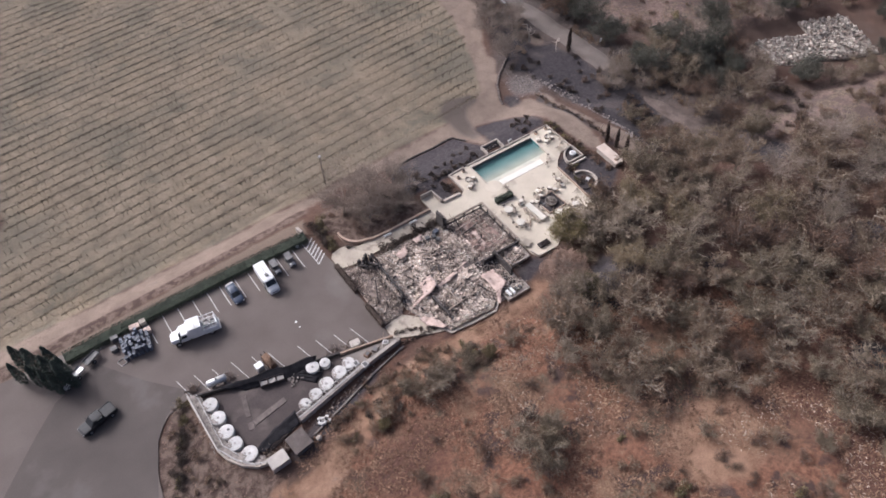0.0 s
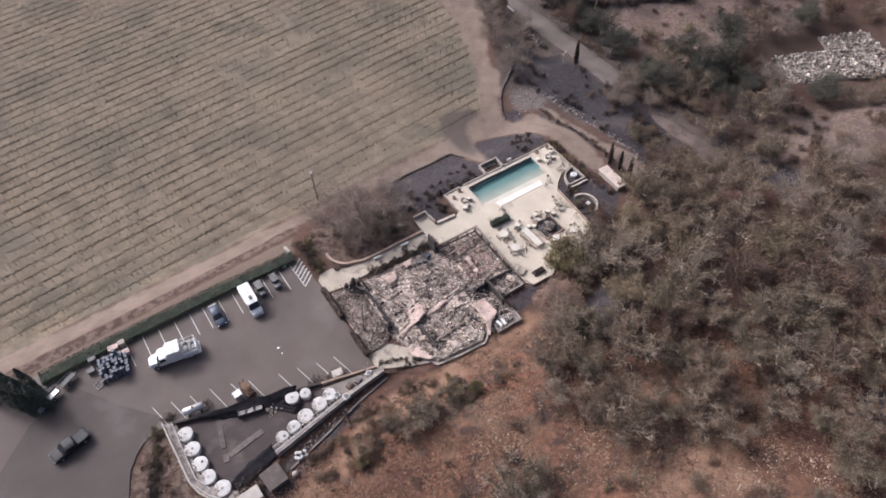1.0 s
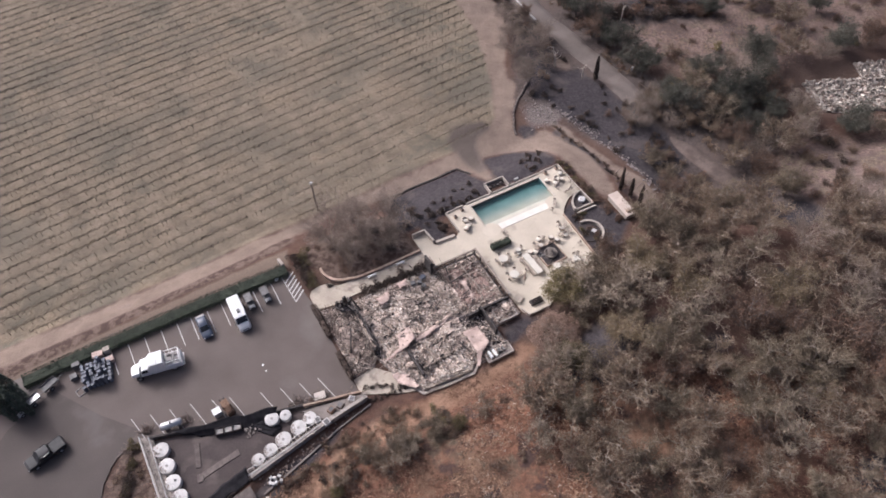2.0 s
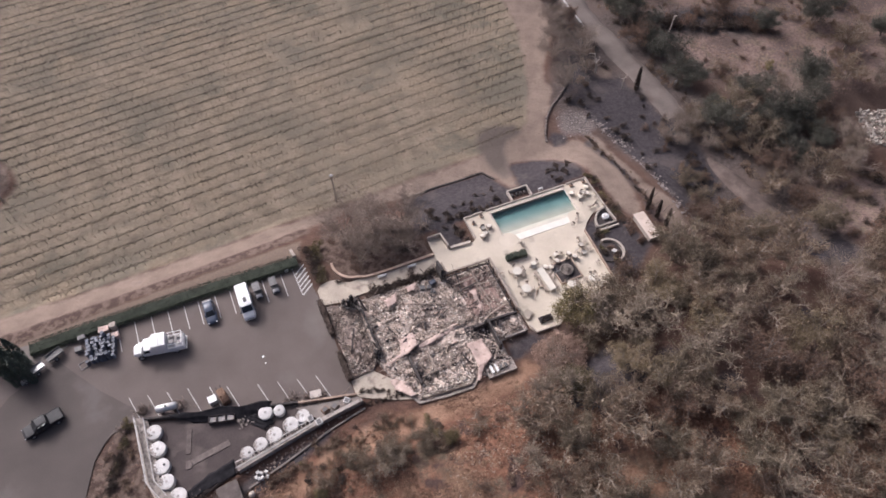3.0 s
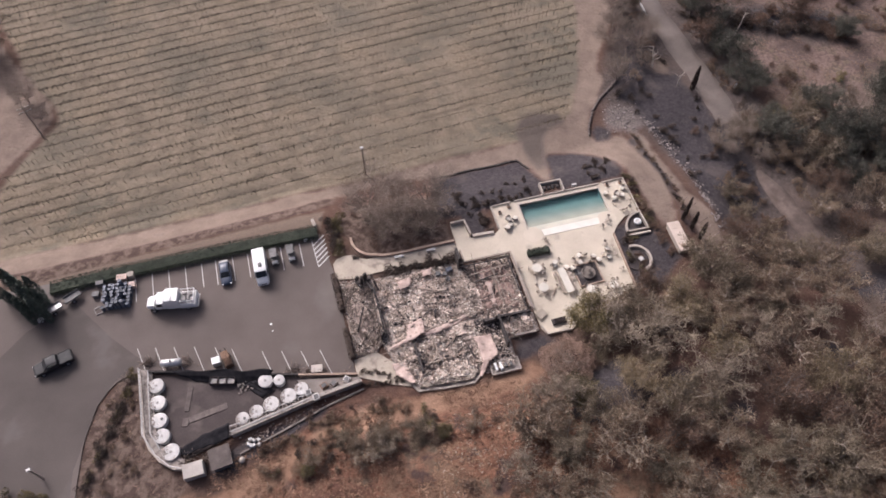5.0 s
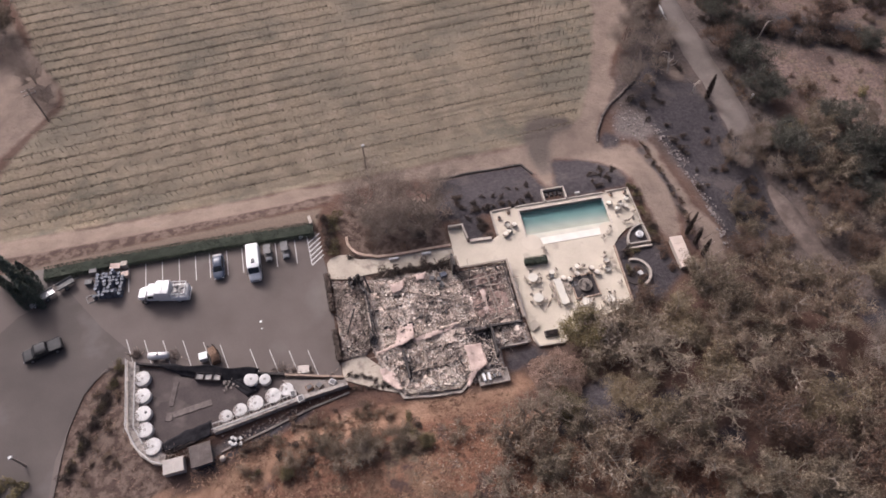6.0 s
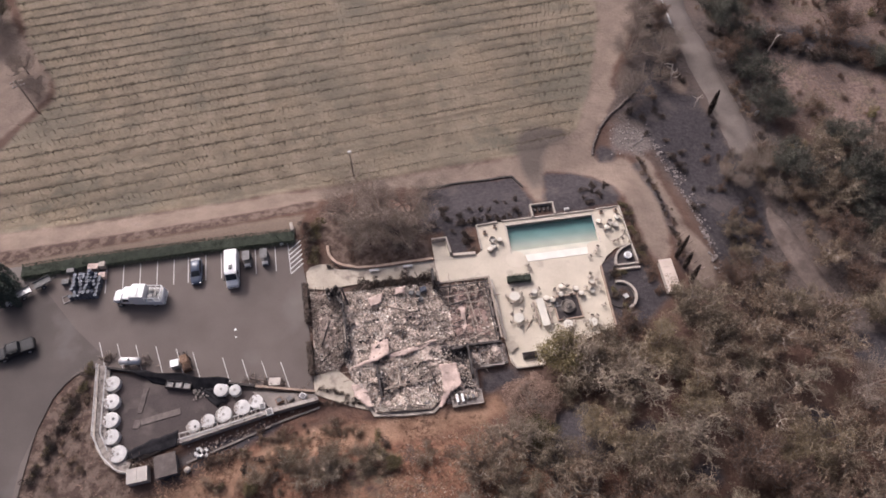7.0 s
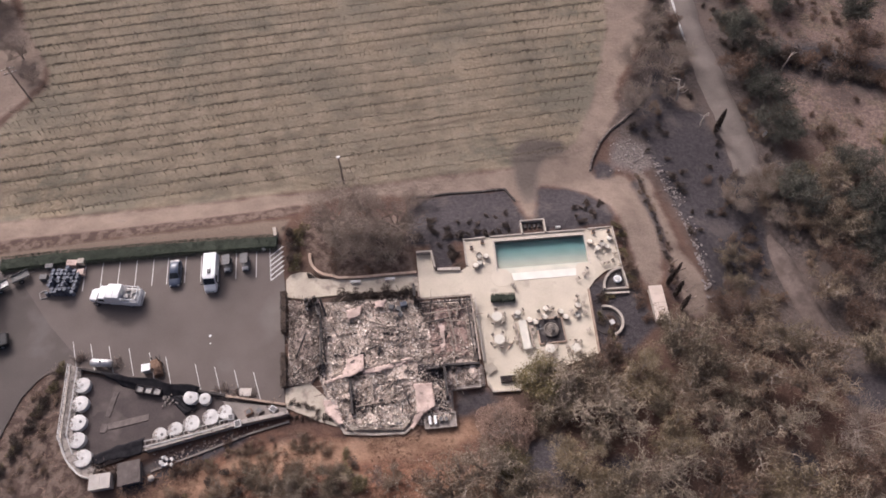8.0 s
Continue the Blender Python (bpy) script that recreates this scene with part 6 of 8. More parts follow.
for x, y, d, h, hatch, grime in ((-31.8, -17.7, 2.15, 1.35, 0, 1), (-31.65, -20.35, 2.15, 1.35, 0, 1), (-31.5, -23.0, 2.15, 1.35, 1, 1), (-31.2, -25.4, 2.1, 1.4, 0, 1), (-30.1, -27.9, 2.3, 1.3, 0, 1),
                              (-20.3, -25.6, 1.8, 1.3, 1, 1), (-18.3, -25.1, 1.9, 1.35, 0, 1), (-16.2, -24.5, 2.2, 1.35, 0, 1), (-13.7, -23.9, 2.2, 1.35, 0, 1), (-11.8, -23.3, 1.9, 1.4, 0, 1),
                              (-16.6, -20.8, 2.0, 1.4, 0, 0), (-14.7, -21.2, 1.6, 1.35, 0, 0)):
    tank(x, y, d, h, hatch, grime)


def drape(name, label, a, b, c, d, sag, mat, seed):
    """A slack burnt sheet between four corners."""
    m = Mesh()
    n, k = 24, 8
    A, B, C, D = map(Vector, (a, b, c, d))
    for i in range(k + 1):
        for j in range(n + 1):
            u, v = j / n, i / k
            p = A * (1 - u) * (1 - v) + B * u * (1 - v) + C * u * v + D * (1 - u) * v
            p.z += -sag * math.sin(math.pi * u) + 0.12 * noise.noise(Vector((u * 6, v * 3, seed)))
            p.y += 0.35 * noise.noise(Vector((u * 5, v * 2, seed + 5)))
            m.v.append(tuple(p))
    m.f = [(i * (n + 1) + j, i * (n + 1) + j + 1, (i + 1) * (n + 1) + j + 1, (i + 1) * (n + 1) + j) for i in range(k) for j in range(n)]
    ob = solid(name, m, mat, label, "roof sheet", smooth=True)
    so = ob.modifiers.new("thick", "SOLIDIFY")
    so.thickness = 0.04


M_TARP = shade("black_tarp", (0.016, 0.015, 0.017), (0.034, 0.031, 0.033), 1.5, 0.9, bump=0.2, vary=0, spec=0.08)
drape("fallen_roof", "sagging black burnt roof sheet at the lot edge", (-29.6, -15.9, 0.9), (-15.2, -19.7, 1.3), (-16.8, -21.2, 0.08), (-26.4, -18.2, 0.06), -0.15, M_TARP, 1)
drape("fallen_roof", "sagging black burnt roof sheet over the tanks", (-29.4, -27.7, 0.4), (-22.0, -26.0, 1.4), (-22.3, -28.1, 1.0), (-28.4, -28.8, 0.3), -0.25, M_TARP, 2)
drape("fallen_roof", "crumpled black roof sheet beside the white tanks", (-19.8, -20.4, 0.2), (-18.0, -20.4, 0.7), (-15.6, -22.4, 0.2), (-17.4, -23.0, 0.1), -0.1, M_TARP, 3)
ry_ = random.Random(31)
for x, y, l, w, rz in ((-25.0, -23.3, 5.4, 0.9, 9), (-27.6, -20.6, 3.6, 0.7, 78), (-28.2, -23.9, 1.2, 0.8, 80), (-21.5, -26.0, 3.6, 0.5, 9)):
    solid("fallen_plank", Mesh().box((0, 0, 0.05), (l, w, 0.09), chamfer=0.02), M_BOARD, "ash-grey fallen board on the yard floor", "board", group="boards in the burnt yard", at=pose(x, y, 0.02, 0, 0, rz))
for i, (x, y) in enumerate(((-23.8, -18.9), (-22.6, -19.2), (-21.4, -19.5))):
    t = thing("crate", "open dark crate with a pale ash-covered load", "crate", group="crates in the burnt yard", at=pose(x, y, 0.02, 0, 0, -12))
    m = Mesh()
    for sx, sy, lx, ly in ((0, -0.5, 1.15, 0.06), (0, 0.5, 1.15, 0.06), (-0.55, 0, 0.06, 0.92), (0.55, 0, 0.06, 0.92)):
        m.box((sx, sy, 0.4), (lx, ly, 0.8))
    part("side", m, M_YARD, t)
    part("base", Mesh().box((0, 0, 0.55), (1.02, 0.92, 0.06)), M_GEAR, t)
jm = Mesh()
for _ in range(90):
    jm.box((ry_.uniform(-20.6, -16.2), ry_.gauss(-20.5, 0.5) , ry_.uniform(0.05, 0.4)), (ry_.uniform(0.1, 0.5), ry_.uniform(0.1, 0.3), ry_.uniform(0.05, 0.2)), ry_.random() * 6, ry_.gauss(0, 0.4))
for _ in range(70):
    u = ry_.random()
    jm.box((-22.5 + 12 * u, -27.3 + 2.9 * u + ry_.gauss(0, 0.3), 0.55), (ry_.uniform(0.1, 0.4), ry_.uniform(0.06, 0.25), ry_.uniform(0.04, 0.2)), ry_.random() * 6, ry_.gauss(0, 0.4))
for _ in range(260):
    jm.box((ry_.uniform(-34.2, -32.4), ry_.uniform(-25, -15.2), 0.46), (ry_.uniform(0.06, 0.3), ry_.uniform(0.05, 0.2), ry_.uniform(0.03, 0.1)), ry_.random() * 6, ry_.gauss(0, 0.2))
solid("burnt_scrap", jm, M_CONCRETE, "grey scrap and ash lumps in the tank yard", "scrap", kind="stuff")
dm = Mesh()
for _ in range(90):
    u = ry_.random()
    x, y = -20.5 + 14 * u + ry_.gauss(0, 0.6), -28.9 + 3.4 * u + ry_.gauss(0, 0.5)
    dm.box((x, y, 0.1), (ry_.uniform(0.08, 0.35), ry_.uniform(0.06, 0.2), ry_.uniform(0.05, 0.2)), ry_.random() * 6, ry_.gauss(0, 0.5))
for cx, cy, k in ((-33.0, -13.5, 60), (-27.6, -14.7, 30), (-12.6, -19.9, 40), (-10.4, -20.6, 50), (-8.4, -21.0, 20), (-28.4, -29.4, 60), (-26.0, -30.0, 60), (-5.4, -22.6, 20), (-36.0, -15.0, 30)):
    for _ in range(k):
        a, l = ry_.random() * 6.3, ry_.uniform(0.2, 1.0)
        x, y = cx + ry_.gauss(0, 0.5), cy + ry_.gauss(0, 0.4)
        dm.tube((x, y, 0.05), (x + l * math.cos(a), y + l * math.sin(a), ry_.uniform(0.1, 1.0)), 0.05, 0.03, 4)
solid("burnt_scrap", dm, M_DEBRIS_DARK, "blackened scrap round the tank yard", "scrap", kind="stuff")

for x, y, sx, sy, sz, mt, lb in ((-10.9, -24.2, 0.9, 0.8, 0.8, M_TANK, "white bin on the concrete platform"), (-8.6, -23.6, 0.8, 1.0, 0.6, M_RUST_BOX, "rusty crate on the concrete platform"), (-7.2, -23.5, 0.9, 0.9, 0.5, M_CONCRETE, "ash-grey crate on the concrete platform"), (-5.3, -23.5, 0.9, 0.8, 0.7, M_TANK, "white unit with a dark fan"), (-9.9, -25.2, 1.0, 0.9, 0.3, M_TANK, "white bin on the retaining wall")):
    z = 0.95 if y < -25 else 0.3
    t = thing("yard_bin", lb, "bin", group="bins at the yard corner", at=pose(x, y, z, 0, 0, 12 + 9 * x))
    part("body", Mesh().box((0, 0, sz / 2), (sx, sy, sz), chamfer=0.04), mt, t)
    part("lid", Mesh().box((0, 0, sz + 0.025), (sx * 0.7, sy * 0.7, 0.05), chamfer=0.01), M_GREY, t, "dark inset lid")

def railing(name, label, line, z0, tall, gap=1.1):
    """Pale tubular posts with two rails along a plan line."""
    t = thing(name, label, "railing")
    pts = []
    for (ax, ay), (bx, by) in zip(line, line[1:]):
        k = max(1, round(math.hypot(bx - ax, by - ay) / gap))
        pts += [(ax + (bx - ax) * i / k, ay + (by - ay) * i / k) for i in range(k)]
    pts.append(line[-1])
    for x, y in pts:
        part("post", Mesh().tube((x, y, z0), (x, y, z0 + tall), 0.045, None, 5), M_TANK, t)
    for f in (0.55, 1.0):
        for a, b in zip(line, line[1:]):
            part("rail", Mesh().tube((*a, z0 + tall * f), (*b, z0 + tall * f), 0.05, None, 5), M_TANK, t)
    return t


RAIL = [(-34.0, -14.6), (-33.6, -24.9), (-32.0, -28.0), (-30.2, -30.0), (-28.7, -30.7)]
railing("yard_railing", "pale scorched tubular railing round the tank yard", RAIL, 0.6, 0.9)
railing("yard_railing", "pale scorched tubular railing round the tank yard", [(-32.9, -15.0), (-32.75, -24.6), (-31.5, -27.2)], 0.45, 0.5)
cat = thing("catwalk", "narrow pale grating catwalk along the tanks", "catwalk")
CAT = [(-22.4, -26.8), (-20.8, -26.6), (-16.1, -25.75), (-10.9, -24.7)]
for a, b in zip(CAT, CAT[1:]):
    ln = math.hypot(b[0] - a[0], b[1] - a[1])
    ang = math.atan2(b[1] - a[1], b[0] - a[0])
    for k in (-0.38, 0.38):
        part("rail", Mesh().box(((a[0] + b[0]) / 2 - math.sin(ang) * k, (a[1] + b[1]) / 2 + math.cos(ang) * k, 1.0), (ln, 0.09, 0.1), ang), M_TANK, cat)
    n = int(ln / 0.55)
    for i in range(n):
        f = (i + 0.5) / n
        part("rung", Mesh().box((a[0] + (b[0] - a[0]) * f, a[1] + (b[1] - a[1]) * f, 0.98), (0.1, 0.72, 0.06), ang), M_SLAB, cat)

# loose things round the yard
t = thing("gas_tank", "silver horizontal gas tank beside the burnt yard", "tank", at=pose(-29.5, -14.75, 0, 0, 0, -8))
part("drum", Mesh().loft([[(x, r * math.cos(2 * math.pi * i / 18), 1.05 + r * math.sin(2 * math.pi * i / 18)) for i in range(18)] for x, r in ((-1.55, 0.12), (-1.5, 0.36), (-1.3, 0.56), (1.3, 0.56), (1.5, 0.36), (1.55, 0.12))]), M_STEEL, t, smooth=True)
for s in (-0.9, 0.9):
    part("cradle", Mesh().box((s, 0, 0.28), (0.2, 0.9, 0.56)), M_CONCRETE, t)
part("valve_cover", Mesh().lathe((0, 0, 1.55), [(0.16, 0), (0.16, 0.16), (0.1, 0.2)], 12), M_GREY, t)
t = thing("forklift", "burnt rust-brown forklift with a raised frame", "forklift", at=pose(-21.7, -15.9, 0, 0, 0, 14))
M_RUST = shade("burnt_rust", (0.10, 0.06, 0.04), (0.24, 0.15, 0.10), 3, 0.9, bump=0.3, vary=0.15)
part("body", Mesh().box((0, -0.2, 0.7), (1.1, 1.7, 0.8), chamfer=0.12), M_RUST, t)
part("counterweight", Mesh().box((0, -1.15, 0.65), (1.1, 0.45, 0.9), chamfer=0.15), M_RUST, t)
part("roof_guard", Mesh().box((0, 0.0, 2.0), (1.0, 1.2, 0.06)), M_RUST, t)
for sx in (-0.45, 0.45):
    for sy in (-0.5, 0.55):
        part("pillar", Mesh().tube((sx, sy, 1.05), (sx, sy, 1.98), 0.045), M_RUST, t)
    part("mast", Mesh().tube((sx * 0.7, 0.85, 0.1), (sx * 0.7, 0.85, 2.3), 0.07, None, 4), M_CHAR, t)
    part("fork", Mesh().box((sx * 0.6, 1.45, 0.12), (0.12, 1.1, 0.06)), M_CHAR, t)
    for sy in (-0.7, 0.5):
        part("wheel", Mesh().tube((sx * 1.0, sy, 0.3), (sx * 1.32, sy, 0.3), 0.3, None, 14), M_TYRE, t)
t = thing("equipment_box", "small white equipment cabinet on the asphalt", "cabinet", at=pose(-23.2, -16.0, 0, 0, 0, 6))
part("body", Mesh().box((0, 0, 0.55), (1.1, 1.0, 1.1), chamfer=0.05), M_TANK, t)
part("lid", Mesh().box((0, 0, 1.13), (1.2, 1.1, 0.07), chamfer=0.02), M_WHITE, t)
t = thing("equipment_box", "beige metal shed box on the slope", "shed", at=pose(-27.2, -31.2, 0, 0, 0, 4))
part("body", Mesh().box((0, 0, 0.55), (2.7, 1.8, 1.3)), M_BEIGE, t)
for s in (-0.68, 0.68):
    part("roof_panel", Mesh().box((s, 0, 1.25), (1.34, 1.96, 0.07), chamfer=0.02), M_BEIGE, t)
t = thing("equipment_box", "dark grey flat-roofed box beside the yard", "shed", at=pose(-23.6, -30.4, 0, 0, 0, 8))
part("body", Mesh().box((0, 0, 0.5), (2.5, 2.6, 1.3)), M_GREY, t)
part("roof_panel", Mesh().box((0, 0, 1.19), (2.9, 3.0, 0.07), chamfer=0.02), M_BOARD, t)
for i in range(7):
    x, y = -19.9 + (i % 3) * 0.75 + ry_.gauss(0, 0.12), -29.6 + (i // 3) * 0.5 + ry_.gauss(0, 0.12)
    solid("white_container", Mesh().box((0, 0, 0.25), (0.5, 0.36, 0.5), chamfer=0.05), M_TANK, "small white plastic container thrown on a heap", "container", group="white containers below the yard", at=pose(x, y, high(x, y) + 0.1, ry_.gauss(0, 10), 0, ry_.uniform(0, 180)))
solid("round_boulder", Mesh().lathe((0, 0, 0), [(0.25, 0), (0.42, 0.2), (0.44, 0.4), (0.3, 0.62), (0.1, 0.7)], 12), M_STONE, "rounded pale boulder on the slope", "boulder", at=pose(-21.0, -31.2, high(-21.0, -31.2)), smooth=True)
solid("round_boulder", Mesh().lathe((0, 0, 0), [(0.25, 0), (0.45, 0.2), (0.48, 0.45), (0.3, 0.7), (0.1, 0.78)], 12), M_STONE, "rounded pale boulder among the trees", "boulder", at=pose(37.0, -31.0, high(37.0, -31.0)), smooth=True)
t = thing("scorched_board", "pale scorched board leaning over burnt shrubs", "board", at=pose(-9.2, -20.7, 0, 0, 0, -8))
part("panel", Mesh().box((0, 0, 0.62), (1.6, 1.1, 0.08), 0, 0.25, chamfer=0.02), M_DEBRIS, t)
for sx, h in ((-0.6, 0.55), (0.6, 0.55)):
    part("leg", Mesh().tube((sx, 0.0, 0), (sx, 0.0, h), 0.05), M_CHAR, t)
# kerb plants at the lot's corner
for i in range(8):
    x = -3.0 + i * 0.75
    plant(BUSHES["dark"][0], x, -24.6 - 0.12 * i, i * 50, 0.35)

# ---- vehicles ----
def ring(x, w, z0, z1, tuck=0.12, crown=0.06, lean=0.0):
    """A cross-section of a body, across y, with tucked sills and a rounded top."""
    h = w / 2
    return [(x, -h + tuck, z0), (x, h - tuck, z0), (x, h, z0 + (z1 - z0) * 0.35), (x, h - 0.02 - lean * 0.4, z0 + (z1 - z0) * 0.75), (x, h - 0.10 - lean, z1 - crown * 0.5), (x, h * 0.45, z1), (x, -h * 0.45, z1),
            (x, -h + 0.10 + lean, z1 - crown * 0.5), (x, -h + 0.02 + lean * 0.4, z0 + (z1 - z0) * 0.75), (x, -h, z0 + (z1 - z0) * 0.35)]


def wheels(t, xs, w, r, width=0.22, dual=False):
    for x in xs:
        for s in (-1, 1):
            y = s * (w / 2 - width / 2 - 0.02)
            wh = part("wheel", Mesh().tube((x, y - width / 2, r), (x, y + width / 2, r), r, None, 18), M_TYRE, t)
            part("rim", Mesh().tube((x, y + s * width * 0.42, r), (x, y + s * (width / 2 + 0.012), r), r * 0.6, r * 0.5, 14), M_STEEL, wh, "steel rim")


def pane(t, pts, name="window"):
    """A dark glass pane, a little proud of the body."""
    a, b, c = (Vector(p) for p in pts[:3])
    n = (b - a).cross(c - a).normalized() * 0.012
    m = Mesh()
    m.loft([[tuple(Vector(p) - n) for p in pts], [tuple(Vector(p) + n) for p in pts]])
    part(name, m, M_GLASS, t)


def saloon(name, label, paint, at, l=4.5, w=1.8, h=1.45, boxy=0.0, category="car"):
    """A car: lower body, cabin, panes, wheels, lamps. It faces +x."""
    t = thing(name, label, category, at=at)
    a = l / 2
    body = Mesh().loft([ring(-a, w * 0.82, 0.42, 0.82), ring(-a + 0.18, w * 0.95, 0.26, 0.95), ring(-a * 0.55, w, 0.22, 0.98), ring(0, w, 0.22, 0.96), ring(a * 0.48, w, 0.22, 0.94), ring(a - 0.35, w * 0.95, 0.24, 0.82), ring(a - 0.06, w * 0.84, 0.32, 0.68), ring(a, w * 0.75, 0.4, 0.58)])
    part("body", body, paint, t, smooth=True)
    r0, r1, f1, f0 = -a * (0.86 if boxy else 0.8), -a * (0.74 if boxy else 0.5), a * 0.12, a * 0.48
    cw = w * 0.9
    cab = Mesh().loft([ring(r0, cw, 0.9, 0.97, 0.02), ring(r1, cw * 0.93, 0.9, h - 0.03, 0.02, 0.08, 0.1), ring((r1 + f1) / 2, cw * 0.93, 0.9, h, 0.02, 0.08, 0.1), ring(f1, cw * 0.92, 0.9, h - 0.04, 0.02, 0.08, 0.1), ring(f0, cw, 0.88, 0.93, 0.02)])
    part("cabin", cab, paint, t, smooth=True)
    y = cw * 0.40
    pane(t, [(f0 - 0.04, -y, 0.97), (f0 - 0.04, y, 0.97), (f1 + 0.06, y * 0.92, h - 0.08), (f1 + 0.06, -y * 0.92, h - 0.08)], "windscreen")
    pane(t, [(r0 + 0.06, y, 0.99), (r0 + 0.06, -y, 0.99), (r1 - 0.02, -y * 0.9, h - 0.07), (r1 - 0.02, y * 0.9, h - 0.07)], "rear_window")
    for s in (-1, 1):
        pts = [(r1 - 0.1, s * cw * 0.478, 0.99), (f0 - 0.3, s * cw * 0.478, 0.99), (f1, s * cw * 0.415, h - 0.12), (r1 + 0.1, s * cw * 0.415, h - 0.12)]
        pane(t, pts if s < 0 else pts[::-1], "side_window")
        part("headlight", Mesh().box((a - 0.12, s * w * 0.32, 0.64), (0.16, 0.3, 0.12), s * -0.25, chamfer=0.03), M_STEEL, t, "clear headlight")
        part("mirror", Mesh().box((f1 + 0.35, s * w * 0.53, 1.02), (0.14, 0.18, 0.12), chamfer=0.03), paint, t)
    wheels(t, (-a * 0.58, a * 0.62), w, 0.33)
    return t


saloon("blue_car", "dark blue hatchback parked in a marked bay", M_BLUE, pose(-20.75, -1.05, 0, 0, 0, -88), 4.3, 1.8, 1.5, 1)
rack = bpy.data.objects["blue_car"]
part("luggage", Mesh().box((-1.75, 0, 1.22), (0.55, 1.35, 0.34), chamfer=0.1), M_TANK, rack, "pale bundle at the tail")

# dark pickup on the drive
def pickup(at):
    """A crew-cab pickup: lower body, cab, open bed with walls and cover. It faces +x."""
    t = thing("pickup_truck", "black crew-cab pickup truck with a dark bed cover", "pickup", at=at)
    w = 1.98
    part("body", Mesh().loft([ring(-2.75, w * 0.94, 0.5, 1.08, 0.06, 0.04), ring(-2.6, w, 0.45, 1.12, 0.06, 0.04), ring(1.35, w, 0.42, 1.12, 0.06, 0.04), ring(2.45, w * 0.97, 0.42, 1.08, 0.06, 0.06), ring(2.75, w * 0.86, 0.48, 0.95, 0.06, 0.06)]), M_BLACK, t)
    part("cab", Mesh().loft([ring(-0.85, w * 0.93, 1.08, 1.14, 0.02), ring(-0.7, w * 0.88, 1.08, 1.82, 0.02, 0.08, 0.08), ring(0.65, w * 0.88, 1.08, 1.84, 0.02, 0.08, 0.08), ring(1.4, w * 0.94, 1.06, 1.14, 0.02)]), M_BLACK, t)
    pane(t, [(1.36, -0.78, 1.2), (1.36, 0.78, 1.2), (0.74, 0.7, 1.76), (0.74, -0.7, 1.76)], "windscreen")
    pane(t, [(-0.87, 0.75, 1.24), (-0.87, -0.75, 1.24), (-0.75, -0.68, 1.74), (-0.75, 0.68, 1.74)], "rear_window")
    for s in (-1, 1):
        for x0, x1 in ((-0.62, 0.15), (0.25, 1.0)):
            pts = [(x0, s * 0.925, 1.22), (x1, s * 0.925, 1.22), (min(x1, 0.68), s * 0.845, 1.7), (x0, s * 0.845, 1.7)]
            pane(t, pts if s < 0 else pts[::-1], "side_window")
        part("bed_rail", Mesh().box((-1.75, s * 0.93, 1.17), (1.75, 0.09, 0.1), chamfer=0.02), M_BLACK, t)
        part("headlight", Mesh().box((2.66, s * 0.7, 0.86), (0.16, 0.34, 0.16), s * -0.2, chamfer=0.03), M_STEEL, t, "clear headlight")
        part("mirror", Mesh().box((1.05, s * 1.12, 1.25), (0.14, 0.22, 0.18), chamfer=0.03), M_BLACK, t)
    part("bed_cover", Mesh().box((-1.75, 0, 1.15), (1.7, 1.72, 0.07), chamfer=0.02), M_BLACK, t, "black vinyl bed cover")
    part("tailgate", Mesh().box((-2.68, 0, 0.98), (0.08, 1.7, 0.36), chamfer=0.02), M_BLACK, t)
    part("bumper", Mesh().box((2.78, 0, 0.56), (0.16, 1.75, 0.2), chamfer=0.04), M_GREY, t)
    wheels(t, (-1.75, 1.75), w, 0.39, 0.26)


pickup(pose(-46.2, -10.4, 0, 0, 0, 196))

# white van
t = thing("white_van", "white high-roofed cargo van with dark windscreen", "van", at=pose(-15.15, -1.75, 0, 0, 0, -89))
W, Hh = 2.05, 2.5
part("body", Mesh().loft([ring(-2.9, W * 0.96, 0.35, Hh - 0.1), ring(-2.8, W, 0.3, Hh), ring(1.0, W, 0.3, Hh), ring(1.5, W * 0.98, 0.3, Hh - 0.08, lean=0.06), ring(2.05, W * 0.96, 0.3, 1.55, lean=0.04), ring(2.75, W * 0.9, 0.32, 1.15, lean=0.03), ring(2.95, W * 0.78, 0.42, 0.85)]), M_WHITE, t, smooth=False)
pane(t, [(2.12, -0.82, 1.56), (2.12, 0.82, 1.56), (1.58, 0.78, 2.36), (1.58, -0.78, 2.36)], "windscreen")
for s in (-1, 1):
    pts = [(0.8, s * 1.025, 1.5), (1.95, s * 1.0, 1.5), (1.5, s * 0.985, 2.2), (0.8, s * 1.02, 2.2)]
    pane(t, pts if s < 0 else pts[::-1], "side_window")
    part("headlight", Mesh().box((2.82, s * 0.68, 0.88), (0.14, 0.34, 0.2), s * -0.2, chamfer=0.04), M_STEEL, t)
    part("mirror", Mesh().box((1.9, s * 1.18, 1.5), (0.14, 0.22, 0.3), chamfer=0.03), M_GREY, t)
part("mast_base", Mesh().box((0.4, 0.05, Hh + 0.09), (0.7, 0.5, 0.18), chamfer=0.04), M_GREY, t, "dark roof unit")
part("mast", Mesh().box((-0.9, 0.1, Hh + 0.06), (1.9, 0.16, 0.12)), M_STEEL, t, "folded roof mast")
part("grille", Mesh().box((2.94, 0, 0.72), (0.08, 1.0, 0.2)), M_GREY, t)
wheels(t, (-1.8, 1.9), W, 0.36)

